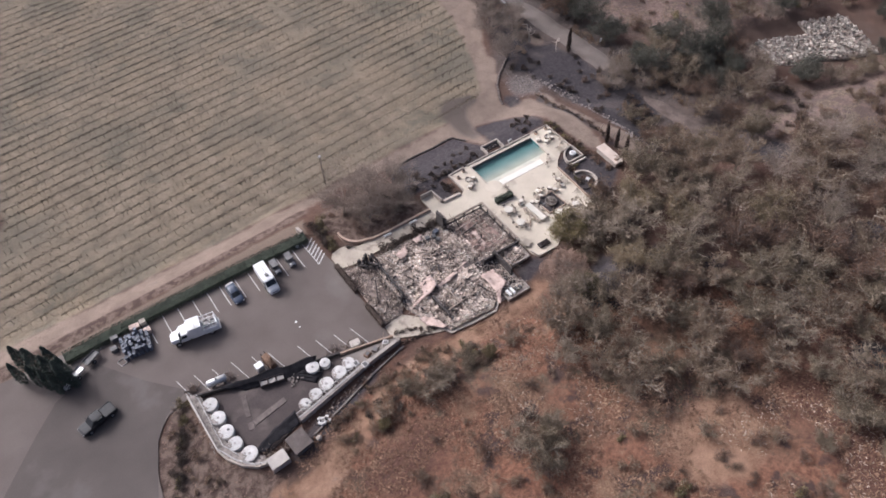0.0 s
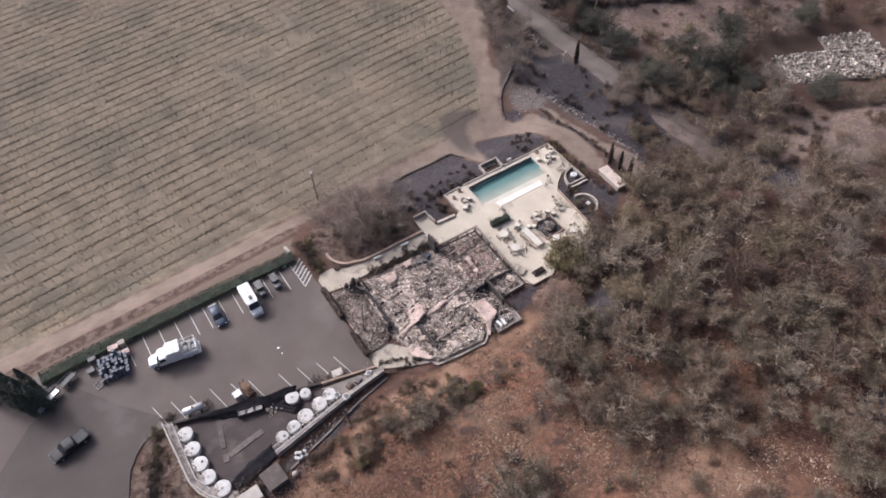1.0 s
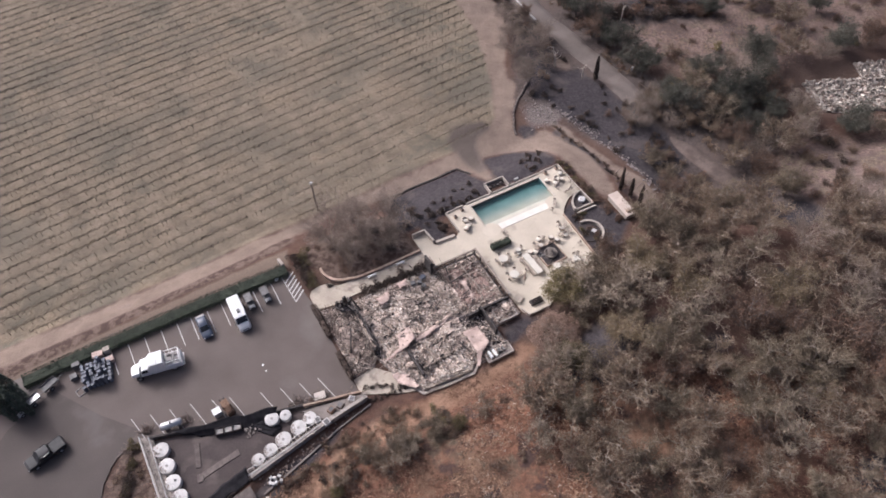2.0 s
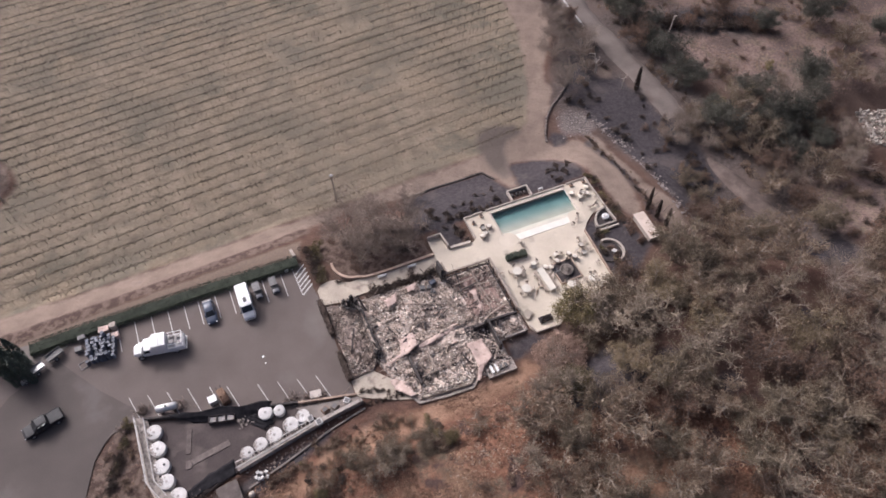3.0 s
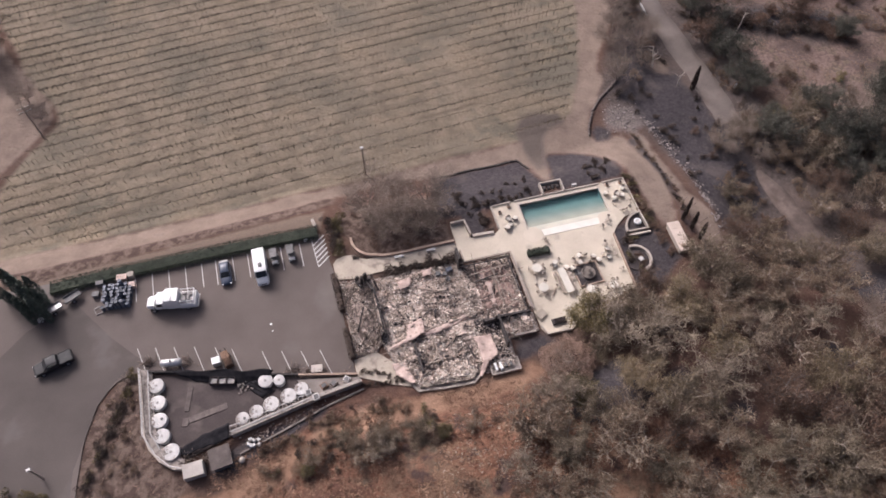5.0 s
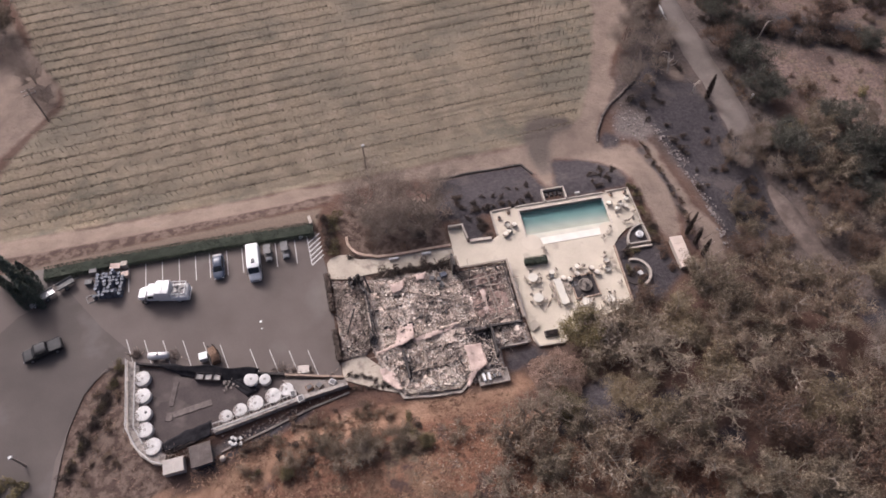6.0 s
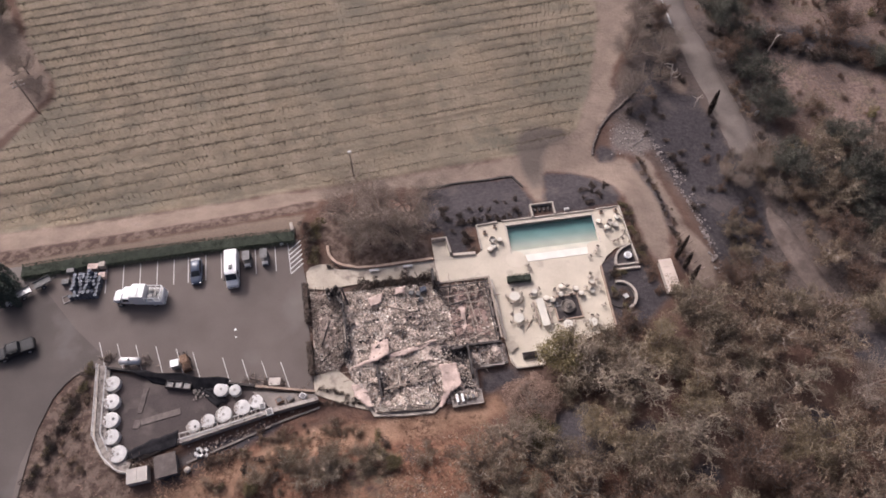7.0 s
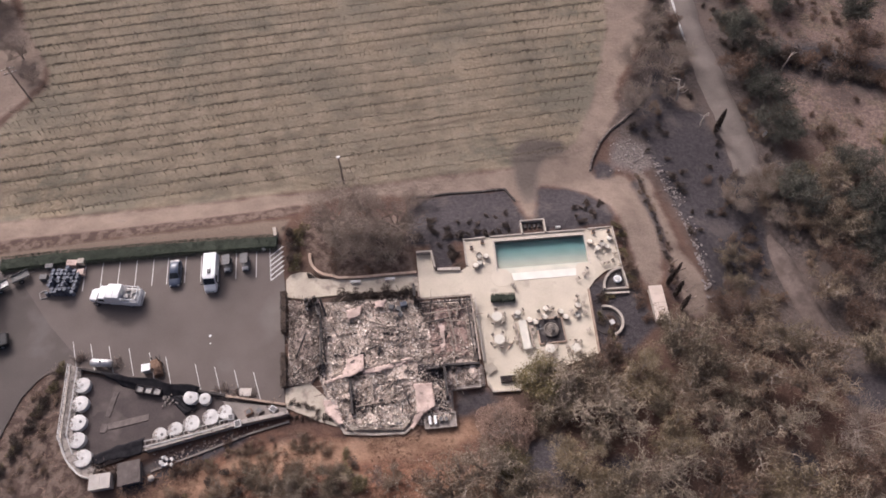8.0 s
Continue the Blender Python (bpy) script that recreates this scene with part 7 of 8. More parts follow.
# large white truck
t = thing("utility_truck", "large white utility truck with a box body and gear rack", "truck", at=pose(-28.95, -4.35, 0, 0, 0, 172))
W = 2.45
part("chassis", Mesh().box((-0.3, 0, 0.62), (7.0, 0.9, 0.24)), M_GREY, t)
part("bonnet", Mesh().loft([ring(2.2, W * 0.84, 0.55, 1.75), ring(3.2, W * 0.78, 0.55, 1.6), ring(3.65, W * 0.68, 0.6, 1.35), ring(3.75, W * 0.55, 0.7, 1.15)]), M_WHITE, t)
part("cab", Mesh().loft([ring(0.9, W * 0.92, 0.55, 2.35), ring(1.9, W * 0.92, 0.55, 2.35), ring(2.45, W * 0.88, 0.55, 1.72, lean=0.03)]), M_WHITE, t)
pane(t, [(2.40, -0.92, 1.78), (2.40, 0.92, 1.78), (1.98, 0.86, 2.28), (1.98, -0.86, 2.28)], "windscreen")
for s in (-1, 1):
    pts = [(1.15, s * 1.135, 1.55), (2.1, s * 1.12, 1.55), (1.85, s * 1.11, 2.15), (1.15, s * 1.125, 2.15)]
    pane(t, pts if s < 0 else pts[::-1], "side_window")
    part("headlight", Mesh().box((3.55, s * 0.72, 1.0), (0.16, 0.26, 0.22), chamfer=0.04), M_STEEL, t)
    part("mudguard", Mesh().loft([ring(2.3, 0.36, 0.6, 1.25), ring(3.0, 0.36, 0.6, 1.3), ring(3.5, 0.3, 0.6, 1.05)]), M_WHITE, t)
    t.children[-1].location = (0, s * 0.98, 0)
    part("mirror", Mesh().box((2.25, s * 1.36, 1.75), (0.12, 0.24, 0.4), chamfer=0.03), M_GREY, t)
part("box_body", Mesh().loft([ring(-1.3, W, 0.7, 3.0, 0.04, 0.1), ring(0.5, W, 0.7, 3.05, 0.04, 0.1), ring(0.95, W * 0.9, 0.9, 2.75, 0.04, 0.2, 0.08)]), M_WHITE, t)
part("tool_body", Mesh().box((-2.55, 0, 1.15), (2.4, W * 0.99, 1.0), chamfer=0.08), M_WHITE, t)
part("roof_seam", Mesh().box((-0.4, 0, 3.06), (0.1, 2.1, 0.04)), M_TANK, t)
part("bed_floor", Mesh().box((-2.55, 0, 1.68), (2.1, W * 0.84, 0.08), chamfer=0.02), M_TANK, t, "dusty open gear bed")
for sx in (-3.6, -2.6, -1.6):
    for s in (-1, 1):
        part("rack_post", Mesh().tube((sx, s * 1.08, 1.6), (sx, s * 1.08, 2.5), 0.05), M_WHITE, t)
for s in (-1, 1):
    part("rack_rail", Mesh().tube((-3.65, s * 1.08, 2.5), (-1.4, s * 1.08, 2.5), 0.06), M_WHITE, t)
part("rack_rail", Mesh().tube((-3.6, -1.1, 2.5), (-3.6, 1.1, 2.5), 0.07), M_WHITE, t)
for x, y, sx, sy, sz in ((-2.0, 0.4, 0.8, 0.6, 0.5), (-3.1, -0.5, 0.5, 0.6, 0.35), (-2.1, -0.6, 0.6, 0.4, 0.4), (-3.2, 0.5, 0.4, 0.5, 0.3), (-2.7, 0.0, 0.3, 1.2, 0.3)):
    part("gear_case", Mesh().box((x, y, 1.75 + sz / 2), (sx, sy, sz), 0.1, chamfer=0.05), M_GEAR, t)
part("rear_step", Mesh().box((-3.85, 0, 0.6), (0.3, W * 0.9, 0.12)), M_STEEL, t)
wheels(t, (-2.4, 2.75), W, 0.5, 0.34)

# golf carts
def golf_cart(x, y, rz):
    t = thing("golf_cart", "small grey golf cart with a flat roof", "golf cart", group="golf carts in the bays", at=pose(x, y, 0, 0, 0, rz))
    part("body", Mesh().loft([ring(-1.15, 1.1, 0.28, 0.75), ring(-0.4, 1.16, 0.25, 0.8), ring(-0.3, 1.16, 0.25, 0.45), ring(0.6, 1.16, 0.25, 0.45), ring(0.72, 1.1, 0.25, 0.85), ring(1.2, 0.95, 0.3, 0.62)]), M_GREY, t)
    part("front_cowl", Mesh().box((0.95, 0, 0.82), (0.45, 0.9, 0.1), 0, 0, 0.3, chamfer=0.03), M_TANK, t, "pale front cowl")
    part("seat", Mesh().box((-0.5, 0, 0.86), (0.5, 1.05, 0.14), chamfer=0.04), M_BLACK, t)
    part("backrest", Mesh().box((-0.78, 0, 1.1), (0.12, 1.05, 0.4), chamfer=0.03), M_BLACK, t)
    part("roof", Mesh().box((-0.25, 0, 1.78), (1.75, 1.15, 0.07), chamfer=0.03), M_GREY, t)
    for sx in (-1.0, 0.55):
        for sy in (-0.5, 0.5):
            part("roof_post", Mesh().tube((sx, sy, 0.7), (sx, sy, 1.76), 0.022), M_GREY, t)
    part("steering_wheel", Mesh().lathe((0.3, -0.25, 1.05), [(0.15, 0), (0.17, 0.02), (0.15, 0.04)], 12, top=False), M_BLACK, t)
    for sy in (-0.4, 0.4):
        part("lamp", Mesh().box((1.2, sy, 0.6), (0.08, 0.16, 0.12), chamfer=0.02), M_WHITE, t)
    wheels(t, (-0.8, 0.8), 1.16, 0.23, 0.18)


golf_cart(-12.95, -0.15, -88)
golf_cart(-10.25, -0.15, -88)

# stacked drums on pallets
rd = random.Random(17)
drum_meshes = []
for i in range(4):
    hh = 0.88 + 0.04 * i
    drum_meshes.append(Mesh().lathe((0, 0, 0), [(0.28, 0), (0.29, 0.3), (0.275, 0.32), (0.29, 0.6), (0.28, hh), (0.25, hh), (0.25, hh - 0.03)], 12).data("drum", M_BIN))
for i in range(7):
    for j in range(7):
        if rd.random() < 0.1:
            continue
        x, y = -39.5 + i * 0.63 + 0.06 * j + rd.gauss(0, 0.05), -2.6 + j * 0.62 - 0.05 * i + rd.gauss(0, 0.05)
        up = 0.9 if rd.random() < 0.22 and 0 < i < 6 else 0.0
        d = new("drum", drum_meshes[rd.randrange(4)])
        tagged(d, "dusty dark blue drum in a packed stack", "drum", "stack of drums on the lot")
        d.matrix_basis = pose(x, y, up, 0, 0, rd.uniform(0, 90))
        if up:
            e = new("drum", drum_meshes[0])
            tagged(e, "dusty dark blue drum in a packed stack", "drum", "stack of drums on the lot")
            e.matrix_basis = pose(x, y, 0, 0, 0, 0)
for x, y, sx, sy, sz, mt, lb in ((-39.9, 1.9, 1.1, 0.7, 1.0, M_GREY, "grey metal box beside the drums"), (-36.6, 2.2, 1.5, 0.9, 0.9, M_SHEET, "scorched pinkish crate beside the drums"), (-35.1, 0.5, 1.0, 0.9, 0.8, M_SHEET, "scorched pinkish crate beside the drums"), (-40.6, 0.2, 1.0, 0.8, 0.7, M_GREY, "grey metal crate beside the drums"), (-35.2, 2.3, 0.9, 0.8, 1.1, M_STONE, "pale crate beside the drums")):
    t = thing("storage_crate", lb, "crate", group="crates beside the drums", at=pose(x, y, 0, 0, 0, rd.uniform(-8, 8)))
    part("body", Mesh().box((0, 0, sz / 2), (sx, sy, sz), chamfer=0.03), mt, t)
    part("lid", Mesh().box((0, 0, sz + 0.03), (sx * 1.04, sy * 1.04, 0.05), chamfer=0.015), mt, t)
t = thing("pallet_frame", "dull grey tubular frame lying by the drums", "frame", at=pose(-40.3, -2.6, 0, 0, 0, 18))
for s in (-0.6, 0.6):
    part("rail", Mesh().tube((-0.5, s, 0.08), (0.5, s, 0.08), 0.06), M_GEAR, t)
    part("rail", Mesh().tube((s * 0.83, -0.6, 0.08), (s * 0.83, 0.6, 0.08), 0.06), M_GEAR, t)

# small trailers under the cypresses
for x, y, l, mt in ((-44.0, 0.5, 2.5, M_GREY), (-46.7, -1.0, 2.4, M_STEEL)):
    t = thing("trailer", "small flat trailer with a pale deck under the cypresses", "trailer", group="trailers beside the hedge", at=pose(x, y, 0, 0, 0, 28))
    part("deck", Mesh().box((0, 0, 0.75), (l, 1.25, 0.12), chamfer=0.02), mt, t)
    part("side_board", Mesh().box((0, 0.62, 0.92), (l, 0.05, 0.24)), M_GREY, t)
    part("side_board", Mesh().box((0, -0.62, 0.92), (l, 0.05, 0.24)), M_GREY, t)
    part("drawbar", Mesh().tube((l / 2, 0, 0.6), (l / 2 + 0.9, 0, 0.5), 0.05), M_GREY, t)
    wheels(t, (-0.2,), 1.5, 0.33, 0.18)
t = thing("hand_cart", "small grey handcart beside a trailer", "cart", at=pose(-48.6, -2.3, 0, 0, 0, 28))
part("tray", Mesh().box((0, 0, 0.6), (0.9, 0.7, 0.3), chamfer=0.04), M_STEEL, t)
part("handle", Mesh().tube((-0.45, 0, 0.7), (-0.9, 0, 1.0), 0.03), M_GREY, t)
wheels(t, (0.1,), 0.8, 0.3, 0.1)

# ---- on the terrace ----
def chair_at(x, y, rz, mat=M_CHAIR):
    """A slatted metal chair."""
    t = thing("patio_chair", "small ash-dusted beige patio chair on the terrace", "chair", group="chairs on the terrace", at=pose(x, y, TOP, 0, 0, rz))
    part("seat", Mesh().box((0, 0, 0.45), (0.48, 0.48, 0.05), chamfer=0.015), mat, t)
    part("backrest", Mesh().box((0, -0.23, 0.7), (0.46, 0.04, 0.45), 0, -0.15, chamfer=0.01), mat, t)
    for sx in (-0.2, 0.2):
        for sy in (-0.2, 0.2):
            part("leg", Mesh().tube((sx, sy, 0), (sx, sy, 0.45), 0.02, None, 4), mat, t)
    return t


first_chair = chair_at(27.9, -12.9, 120)


def chair(x, y, rz):
    copy_thing(first_chair, pose(x, y, TOP, 0, 0, rz))


def round_table(x, y, r, n=0, a0=0.0, mat=M_LEDGE):
    t = thing("round_table", "round white-topped patio table on the terrace", "table", group="tables on the terrace", at=pose(x, y, TOP))
    part("tabletop", Mesh().lathe((0, 0, 0), [(r * 0.97, 0.70), (r, 0.72), (r, 0.745), (r * 0.97, 0.76)], 24), mat, t, "pale round top")
    part("column", Mesh().tube((0, 0, 0.03), (0, 0, 0.71), 0.07, 0.05, 10), M_GREY, t)
    part("foot", Mesh().lathe((0, 0, 0), [(r * 0.5, 0), (r * 0.5, 0.03), (0.1, 0.06)], 16), M_GREY, t)
    for i in range(n):
        a = a0 + 360 / n * i
        chair(x + (r + 0.32) * math.cos(radians(a)), y + (r + 0.32) * math.sin(radians(a)), a + 90)


round_table(26.9, -12.55, 0.78, 5, 20)
round_table(26.8, -16.15, 0.78, 5, 60)
round_table(30.05, -12.2, 0.42, 2, 30)
def tub_chair(x, y, rz):
    """A rounded pale tub chair with a cushion and a dark base."""
    t = thing("tub_chair", "rounded pale tub chair with a cushion on the terrace", "chair", group="tub chairs on the terrace", at=pose(x, y, TOP, 0, 0, rz))
    part("base", Mesh().lathe((0, 0, 0), [(0.3, 0), (0.36, 0.12), (0.36, 0.2)], 14), M_GREY, t)
    part("seat", Mesh().lathe((0, 0, 0), [(0.4, 0.18), (0.46, 0.3), (0.46, 0.4), (0.38, 0.45), (0.1, 0.46)], 16), M_LEDGE, t, "pale cushion", smooth=True)
    part("backrest", Mesh().wall(arc(0, 0, 0.46, 30, 210, 10), 0.28, 0.74, 0.1), M_CHAIR, t)
    return t


tub = None
for x, y in ((34.3, -11.8), (33.9, -13.1), (36.4, -12.5), (37.0, -13.4), (39.1, -11.7), (38.8, -13.2), (32.4, -13.8), (31.6, -13.4), (29.9, -12.5), (43.0, -1.1), (44.1, -2.3), (45.5, -2.2), (46.2, -0.7), (25.5, -2.0), (26.6, -2.2), (25.5, -3.2), (24.8, -3.7), (44.8, -1.6)):
    rz = (x * 131 + y * 57) % 360
    tub = copy_thing(tub, pose(x, y, TOP, 0, 0, rz)) if tub else tub_chair(x, y, rz)
round_table(33.8, -18.2, 0.7, 4, 20)
round_table(37.5, -18.4, 0.65, 3, 80)
for x, y, a in ((44.3, -5.0, 30), (45.0, -4.9, 10), (45.9, -4.8, 200), (41.5, -5.9, 150), (41.0, -6.5, 60), (39.9, -7.4, 120), (29.9, -7.4, 40), (30.2, -7.9, 80), (35.2, -11.8, 20), (39.3, -10.2, 320), (37.9, -12.4, 45), (40.0, -12.9, 70), (39.9, -15.8, 100), (36.4, -18.0, 80), (38.3, -17.5, 120), (38.9, -10.9, 30), (40.0, -11.3, 70), (33.2, -12.3, 200), (35.4, -13.2, 10), (31.8, -14.6, 80), (31.9, -15.5, 95), (29.3, -14.4, 265), (29.2, -16.2, 275), (46.4, -3.4, 30), (43.6, -3.3, 200)):
    chair(x, y, a)

# long table with benches
t = thing("long_table", "long pale dining table on the terrace", "table", at=pose(30.55, -15.75, TOP, 0, 0, 3))
part("tabletop", Mesh().box((0, 0, 0.74), (1.15, 4.5, 0.07), chamfer=0.02), M_LEDGE, t)
for sx in (-0.4, 0.4):
    for sy in (-1.9, 1.9):
        part("leg", Mesh().box((sx, sy, 0.35), (0.1, 0.1, 0.7)), M_WOOD, t)
for s in (-0.95, 0.95):
    t = thing("bench", "narrow wooden bench along the long table", "bench", group="benches at the long table", at=pose(30.55 + s, -15.75, TOP, 0, 0, 3))
    part("seat", Mesh().box((0, 0, 0.44), (0.32, 4.0, 0.06), chamfer=0.015), M_WOOD, t)
    for sy in (-1.7, 0, 1.7):
        part("leg", Mesh().box((0, sy, 0.205), (0.26, 0.08, 0.41)), M_WOOD, t)
for i in range(5):
    a = thing("basket", "burnt wicker planter among the chairs", "planter", group="planters near the fountain", at=pose(32.6 + 0.45 * (i % 3), -14.9 + 0.5 * (i // 3), TOP))
    part("pot", Mesh().lathe((0, 0, 0), [(0.15, 0), (0.22, 0.3), (0.2, 0.3)], 12), M_GREY, a)
    part("soil", Mesh().lathe((0, 0, 0), [(0.19, 0.24), (0.02, 0.27)], 12), M_ASH, a)

# fountain in its square bed
t = thing("fountain", "tiered round stone fountain in a dark square bed", "fountain", at=pose(34.5, -15.25, TOP, 0, 0, 1.5))
bed = Mesh()
for x, y, lx, ly in ((0, -1.9, 4.0, 0.2), (0, 1.9, 4.0, 0.2), (-1.9, 0, 0.2, 3.59), (1.9, 0, 0.2, 3.59)):
    bed.box((x, y, 0.14), (lx, ly, 0.28), chamfer=0.02)
part("kerb", bed, M_WALL, t)
part("gravel_bed", Mesh().box((0, 0, 0.09), (3.58, 3.58, 0.16)), M_ASH, t, "dark pebble bed")
part("basin", Mesh().lathe((0, 0, 0), [(0.95, 0.1), (1.1, 0.5), (1.12, 0.55), (0.98, 0.55), (0.9, 0.35)], 28), M_DULL_STONE, t, smooth=True)
part("bowl", Mesh().lathe((0, 0, 0), [(0.14, 0.3), (0.16, 0.8), (0.62, 0.95), (0.66, 1.0), (0.58, 1.0), (0.3, 0.92)], 24), M_DULL_STONE, t, smooth=True)
part("top_bowl", Mesh().lathe((0, 0, 0), [(0.1, 0.9), (0.1, 1.3), (0.34, 1.4), (0.36, 1.44), (0.28, 1.43), (0.08, 1.4), (0.06, 1.6)], 20), M_DULL_STONE, t, smooth=True)

# flower boxes
t = thing("planter_box", "low dark rectangular planter at the terrace edge", "planter", at=pose(27.3, -22.0, TOP, 0, 0, 0))
part("box", Mesh().box((0, 0, 0.22), (2.1, 0.95, 0.44), chamfer=0.05), M_CHAR, t)
part("soil", Mesh().box((0, 0, 0.445), (1.85, 0.7, 0.05)), M_ASH, t)
fol = Mesh()
rt = random.Random(3)
for _ in range(160):
    card(fol, (rt.uniform(-0.9, 0.9), rt.uniform(-0.35, 0.35), 0.5 + rt.random() * 0.15), 0.09, rt)
part("foliage", fol, M_SHRUB, t)
for x, y in ((24.5, -0.4), (26.3, 0.5), (43.9, 0.7), (46.3, 0.7)):
    t = thing("flower_pot", "dark square pot on the parapet corner", "planter", group="pots on the terrace", at=pose(x, y, TOP))
    part("pot", Mesh().box((0, 0, 0.25), (0.5, 0.5, 0.5), chamfer=0.04), M_WALL, t)
    part("soil", Mesh().box((0, 0, 0.505), (0.38, 0.38, 0.03)), M_ASH, t)
fallen = thing("fallen_umbrella", "folded dark umbrella lying on the terrace", "umbrella", at=pose(28.2, -17.2, TOP, 0, 0, 52))
part("pole", Mesh().tube((-1.2, 0, 0.08), (1.2, 0, 0.08), 0.035), M_WOOD, fallen)
part("canopy", Mesh().loft([[(x, r * math.cos(6.283 * i / 8), 0.12 + r * math.sin(6.283 * i / 8)) for i in range(8)] for x, r in ((-0.4, 0.1), (0.2, 0.12), (1.1, 0.04))]), M_WALL, fallen)

# plant room beyond the pool
t = thing("pump_enclosure", "open-topped walled pump enclosure beyond the pool", "enclosure")
for x, y, lx, ly in ((34.6, 3.95, 3.9, 0.22), (32.75, 2.75, 0.22, 2.17), (36.45, 2.75, 0.22, 2.17)):
    part("wall", Mesh().box((x, y - 0.3, -0.05), (lx, ly, 1.3)), M_STONE, t)
for i in range(4):
    part("pump", Mesh().box((33.4 + i * 0.75, 2.8, -0.1), (0.45, 0.7, 0.6), 0.1, chamfer=0.06), M_CHAR, t)
solid("white_box", Mesh().box((0, 0, 0.2), (0.8, 0.35, 0.5), chamfer=0.04), M_TANK, "small white box beyond the pool", "box", at=pose(38.6, 2.2, high(38.6, 2.2)))

# round seats east of the terrace
solid("garden_wall", Mesh().wall(arc(47.0, -9.3, 3.3, 90, 180, 14), -0.5, 0.45, 0.3), M_STONE, "curved cream wall of a fire-pit nook", "wall", kind="structure")
solid("garden_wall", Mesh().wall([(47.05, -5.8), (47.2, -9.25)], -0.5, 0.45, 0.25), M_STONE, "cream wall of the fire-pit nook", "wall", kind="structure")
solid("garden_wall", Mesh().wall([(43.9, -9.35), (47.3, -9.4)], -0.5, 0.4, 0.25), M_STONE, "cream step of the fire-pit nook", "wall", kind="structure")
solid("garden_wall", Mesh().wall([(43.6, -10.0), (47.3, -10.1)], -0.5, 0.25, 0.3), M_STONE, "lower cream step of the fire-pit nook", "wall", kind="structure")
solid("nook_floor", Mesh().prism(arc(46.95, -9.2, 3.1, 92, 178, 10) + [(46.95, -9.2)], -0.3, 0.05), M_ASH, "soot-dark floor of the fire-pit nook", "floor", kind="structure")
t = thing("lounge_chair", "rounded white lounge chair in the nook", "chair", at=pose(45.9, -7.9, 0.05, 0, 0, 200))
part("shell", Mesh().lathe((0, 0, 0), [(0.5, 0.0), (0.62, 0.25), (0.6, 0.5), (0.45, 0.55), (0.4, 0.4), (0.1, 0.36)], 18), M_WHITE, t, smooth=True)
part("cushion", Mesh().lathe((0, 0, 0), [(0.4, 0.36), (0.38, 0.46), (0.1, 0.48)], 14), M_TANK, t, smooth=True)
solid("curved_bench", Mesh().wall(arc(42.9, -14.5, 2.35, 95, -72, 22), -0.4, 0.45, 0.36), M_STONE, "crescent-shaped white plaster bench", "bench")
solid("nook_floor", Mesh().prism(arc(42.9, -14.5, 2.0, 0, 350, 24), -0.3, 0.02), M_ASH, "dark round floor before the crescent bench", "floor", kind="structure")
t = thing("small_table", "small white side table by the crescent bench", "table", at=pose(43.6, -14.8, 0.02, 0, 0, 20))
part("tabletop", Mesh().box((0, 0, 0.42), (0.7, 0.7, 0.06), chamfer=0.015), M_TANK, t)
for sx in (-0.28, 0.28):
    for sy in (-0.28, 0.28):
        part("leg", Mesh().box((sx, sy, 0.2), (0.06, 0.06, 0.4)), M_TANK, t)
t = thing("low_shed", "long low shed with a cream flat roof", "shed", at=pose(51.0, -12.6, high(51.0, -12.6), 0, 0, -1))
part("wall", Mesh().box((0, 0, 0.5), (1.75, 5.3, 1.2)), M_STONE, t)
for i in range(4):
    part("roof_panel", Mesh().box((0, -2.13 + i * 1.42, 1.14), (2.05, 1.40, 0.08), chamfer=0.02), M_CREAM_ROOF, t)
part("roof_box", Mesh().box((-0.2, -2.0, 1.36), (0.6, 0.5, 0.36), chamfer=0.04), M_WALL, t)
for i in range(6):
    a = thing("timber_post", "leaning burnt timber post in the ash", "post", group="burnt posts beside the shed", at=pose(54.6 + 0.5 * (i % 2) + 0.25 * i, -5.6 - i * 1.6, high(54.8, -6 - i * 1.5)))
    part("shaft", Mesh().tube((0, 0, -0.3), (0.9, -0.3, 1.7), 0.08, 0.06, 6), M_DEBRIS_DARK, a)

# ---- beyond the terrace ----
rk = random.Random(23)
rocks = []
for i in range(8):
    n = 7
    s = rk.uniform(0.25, 0.5)
    prof = [[(math.cos(6.283 * k / n) * s * q * rk.uniform(0.75, 1.15), math.sin(6.283 * k / n) * s * q * rk.uniform(0.6, 1.0), z * s) for k in range(n)] for q, z in ((0.8, -0.5), (1.0, 0.0), (0.7, 0.42))]
    rocks.append(Mesh().loft(prof).data("stone", M_ROCK))
bank_t = thing("stone_bank", "tumbled bank of pale stones beside the dirt track", "stone bank")
for i in range(280):
    u = rk.random()
    if u < 0.35:
        x, y = 54.9 + rk.gauss(0, 1.7), 18.4 + rk.gauss(0, 2.0)
    else:
        k = rk.random()
        x, y = 58.0 + 2.0 * math.sin(k * 2.6) + abs(rk.gauss(0, 1.1)), 16 - 27 * k + rk.gauss(0, 0.7)
    ob = part("stone", rocks[rk.randrange(8)], None, bank_t)
    ob.matrix_basis = pose(x, y, high(x, y) + 0.05, rk.gauss(0, 15), rk.gauss(0, 15), rk.uniform(0, 360)) @ Matrix.Scale(rk.uniform(0.3, 0.8), 4)
wall_m = Mesh()
TRACK_WALL = [(63.2, 36.5), (61.6, 33.0), (60.2, 30.6), (57.6, 27.8), (54.4, 25.4), (51.8, 23.4), (50.0, 21.4), (48.8, 19.2), (47.6, 17.2), (47.2, 15.6)]
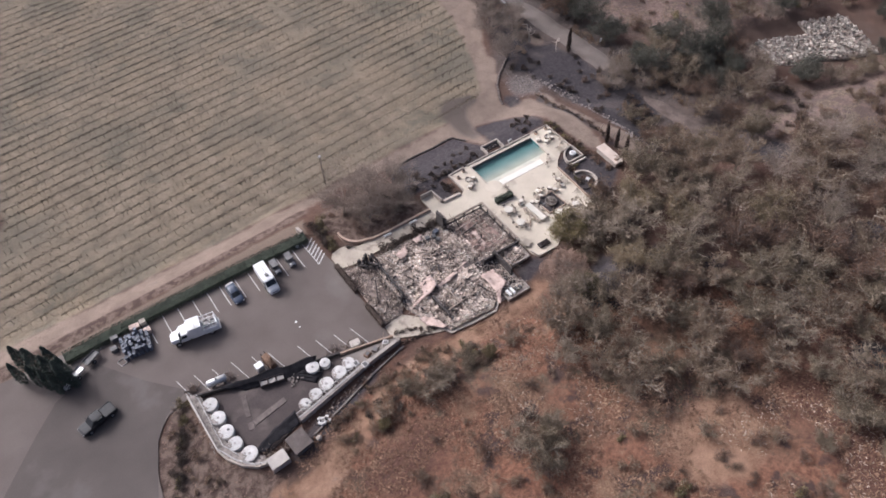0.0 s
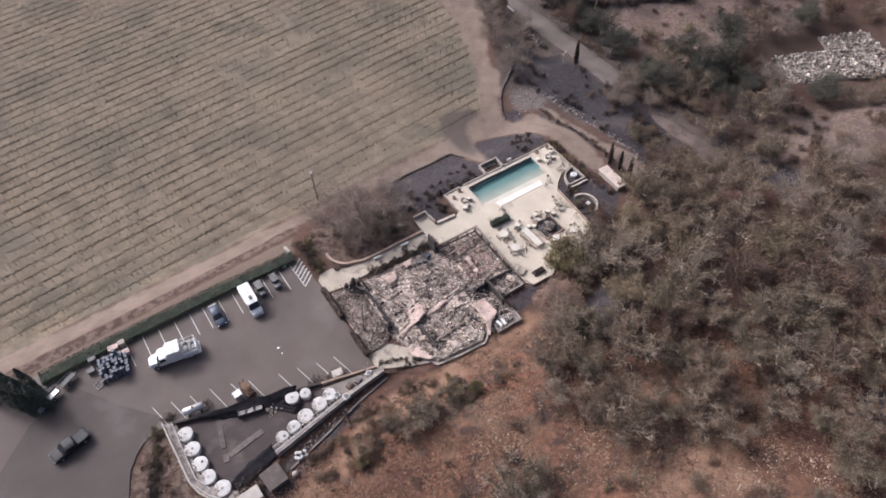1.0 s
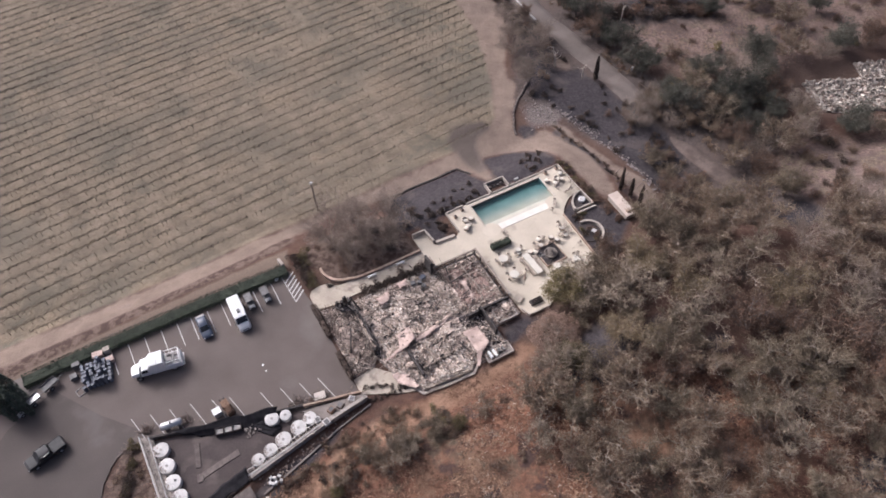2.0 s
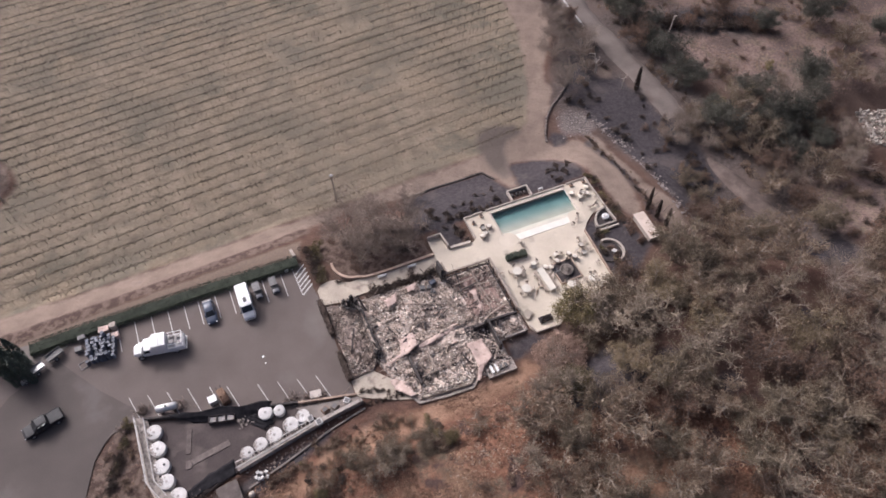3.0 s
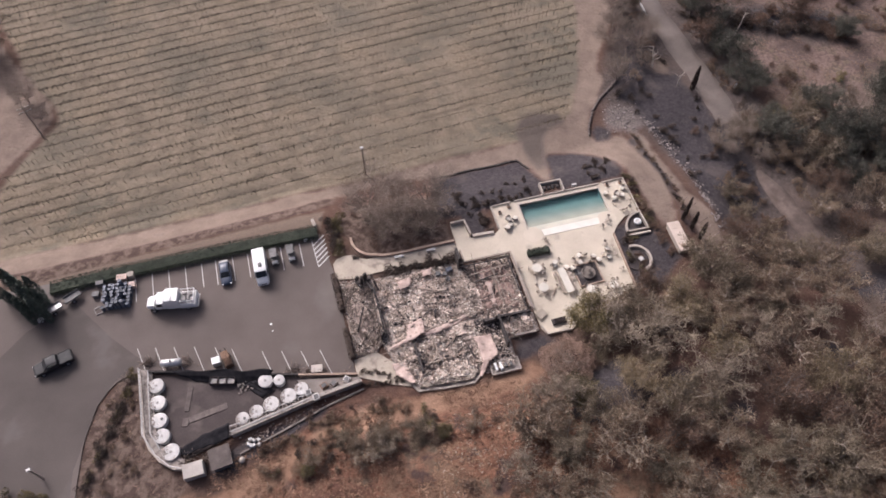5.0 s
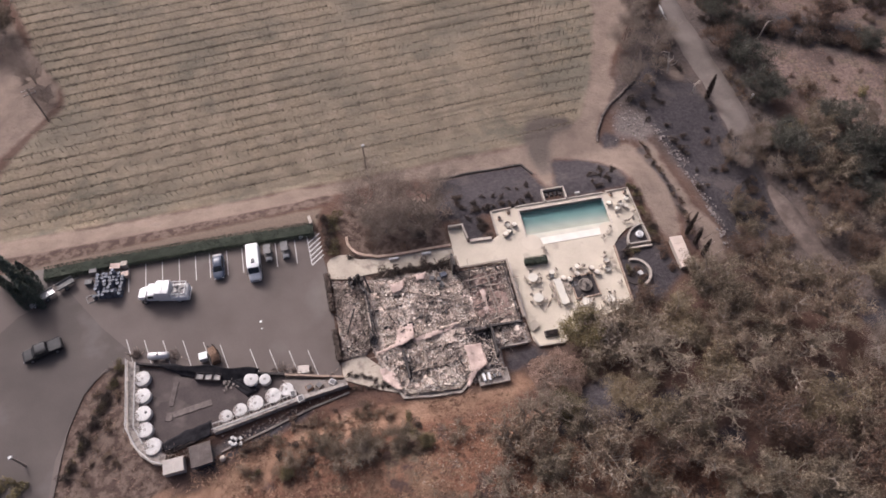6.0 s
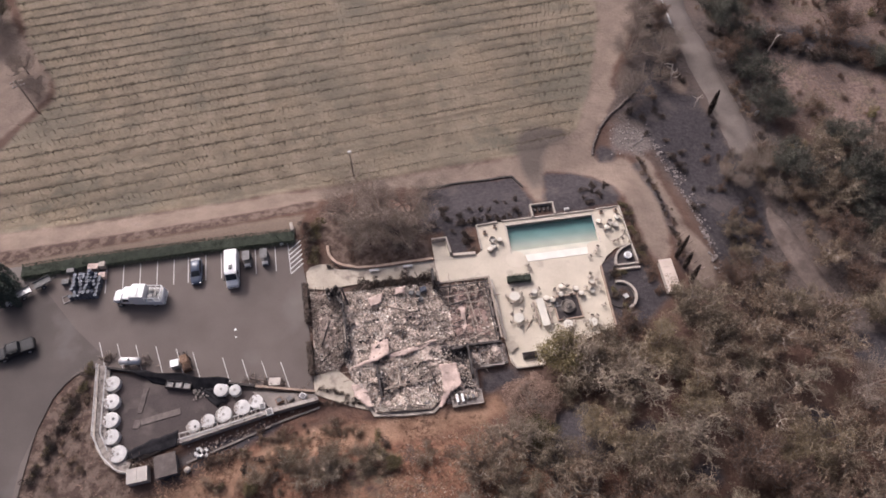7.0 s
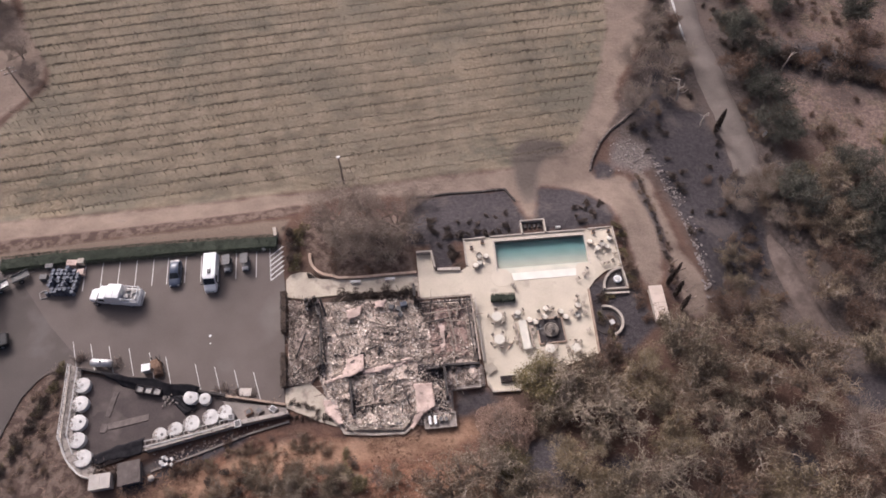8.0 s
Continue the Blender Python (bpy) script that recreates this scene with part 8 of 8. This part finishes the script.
for (ax, ay), (bx, by) in zip(TRACK_WALL, TRACK_WALL[1:]):
    n = max(2, int(math.hypot(bx - ax, by - ay) / 0.42))
    for i in range(n):
        for lift in (0.0, 0.2):
            x, y = ax + (bx - ax) * (i + rk.uniform(0.2, 0.8)) / n, ay + (by - ay) * (i + rk.uniform(0.2, 0.8)) / n
            wall_m.box((x, y, high(x, y) + lift), (rk.uniform(0.36, 0.56), rk.uniform(0.3, 0.42), 0.32), math.atan2(by - ay, bx - ax) + rk.gauss(0, 0.2), rk.gauss(0, 0.1), chamfer=0.05)
solid("garden_wall", wall_m, M_DARK_STONE, "low dark dry-stone wall beside the dirt track", "wall", kind="structure")
bed_m = Mesh()
for (ax, ay), (bx, by) in (((15.8, 11.9), (21.2, 12.4)), ((21.2, 12.4), (31.7, 12.2)), ((31.7, 12.2), (33.0, 9.2))):
    n = int(math.hypot(bx - ax, by - ay) / 0.6)
    for i in range(n):
        x, y = ax + (bx - ax) * (i + 0.5) / n, ay + (by - ay) * (i + 0.5) / n
        bed_m.box((x, y, high(x, y) + 0.02), (0.66, 0.3, 0.4), math.atan2(by - ay, bx - ax) + rk.gauss(0, 0.04))
solid("bed_kerb", bed_m, M_CHAR, "charred timber edging of the burnt planting bed", "kerb", kind="structure")

# far burnt house
far = thing("far_burnt_house", "burnt-out pale ruin among the far trees", "house ruin", at=pose(121, -8.6, high(121, -8.6), 0, 0, -25))
fm, fd = Mesh(), Mesh()
for i in range(3600):
    x = rk.uniform(-13, 13)
    y = rk.uniform(-4.8, 4.8 if x < 1 else 10.5)
    s = rk.uniform(0.15, 0.55)
    (fm if rk.random() < 0.74 else fd).box((x, y, rk.uniform(0.0, 0.9)), (s * rk.uniform(0.6, 2.4), s, s * 0.5), rk.random() * 6, rk.gauss(0, 0.5), rk.gauss(0, 0.5))
part("foundation", Mesh().box((0, 0, -0.4), (26.5, 10, 1.2)), M_FAR_BED, far)
part("foundation", Mesh().box((7.2, 7.9, -0.45), (12.6, 5.7, 1.2)), M_FAR_BED, far)
part("rubble", fm, M_FAR_DEBRIS, far, "pale broken plaster", kind="stuff")
part("scrap_litter", fd, M_DEBRIS_DARK, far, "black burnt scraps", kind="stuff")
for x, y, l, h, rz in ((-9, 3.6, 5, 1.8, 0), (3, 3.8, 6, 2.0, 0), (9.5, 0, 4, 2.0, 1.57), (-3, -3.8, 6, 1.6, 0), (-12, 0, 4, 1.4, 1.57), (4, -1, 4, 1.8, 1.57)):
    for i in range(int(l / 0.8)):
        q = (i + 0.5) * 0.8 - l / 2
        hh = h * rk.uniform(0.35, 0.85)
        part("wall_stub", Mesh().box((x + q * math.cos(rz), y + q * math.sin(rz), hh / 2), (rk.uniform(0.5, 0.8), rk.uniform(0.25, 0.4), hh), rz + rk.gauss(0, 0.1)), rk.choice((M_FAR_DEBRIS, M_FAR_BED)), far, "pale standing wall stub")

# poles
def pole(x, y, h, cross, label):
    t = thing("utility_pole", label, "utility pole", at=pose(x, y, high(x, y), 0, 0, 20))
    part("shaft", Mesh().tube((0, 0, -0.4), (0, 0, h), 0.16, 0.11, 8), M_POLE, t)
    for i in range(cross):
        part("crossarm", Mesh().box((0, 0, h - 0.5 - i * 0.9), (2.2, 0.12, 0.14)), M_POLE, t)
        for s in (-0.95, -0.4, 0.4, 0.95):
            part("insulator", Mesh().lathe((s, 0, h - 0.43 - i * 0.9), [(0.05, 0), (0.07, 0.1), (0.03, 0.18)], 8), M_WHITE, t)
    if not cross:
        part("cap", Mesh().box((0, 0, h + 0.12), (0.5, 0.4, 0.26), chamfer=0.05), M_STEEL, t)
    return t


pole(4.6, 16.2, 7.0, 0, "weathered wooden pole at the vineyard edge")
pole(-52.2, 40.0, 8.5, 2, "wooden utility pole with crossarms by the vines")
pole(-47.0, -27.0, 4.0, 0, "short wooden pole beside the drive")
for x, y in ((-5.9, 5.0),):
    solid("sign_slab", Mesh().box((0, 0, 0.5), (0.5, 1.6, 1.2), chamfer=0.04), M_STONE, "pale stone slab at the hedge end", "slab", at=pose(x, y, -0.1, 0, 0, 10))
solid("white_sack", Mesh().lathe((0, 0, 0), [(0.2, 0), (0.34, 0.12), (0.3, 0.3), (0.1, 0.38)], 10), M_WHITE, "white sack lying at the lot edge", "sack", at=pose(-7.7, 2.4, 0), smooth=True)
for x, y, s in ((-14.9, -11.5, 1.0), (-14.8, -12.7, 0.6)):
    solid("paper_scrap", Mesh().box((0, 0, 0.02), (0.35 * s, 0.3 * s, 0.03), chamfer=0.01), M_WHITE, "white scrap of paper on the asphalt", "paper", group="scraps on the lot", at=pose(x, y, 0, 0, 0, 30))
for x, y in ((72.6, 23.6), (80.6, 21.4)):
    solid("white_marker", Mesh().box((0, 0, 0.5), (0.7, 0.4, 1.3), chamfer=0.06), M_WHITE, "white-painted marker stone at the roadside", "marker", group="markers at the road", at=pose(x, y, high(x, y), 0, 0, 25))
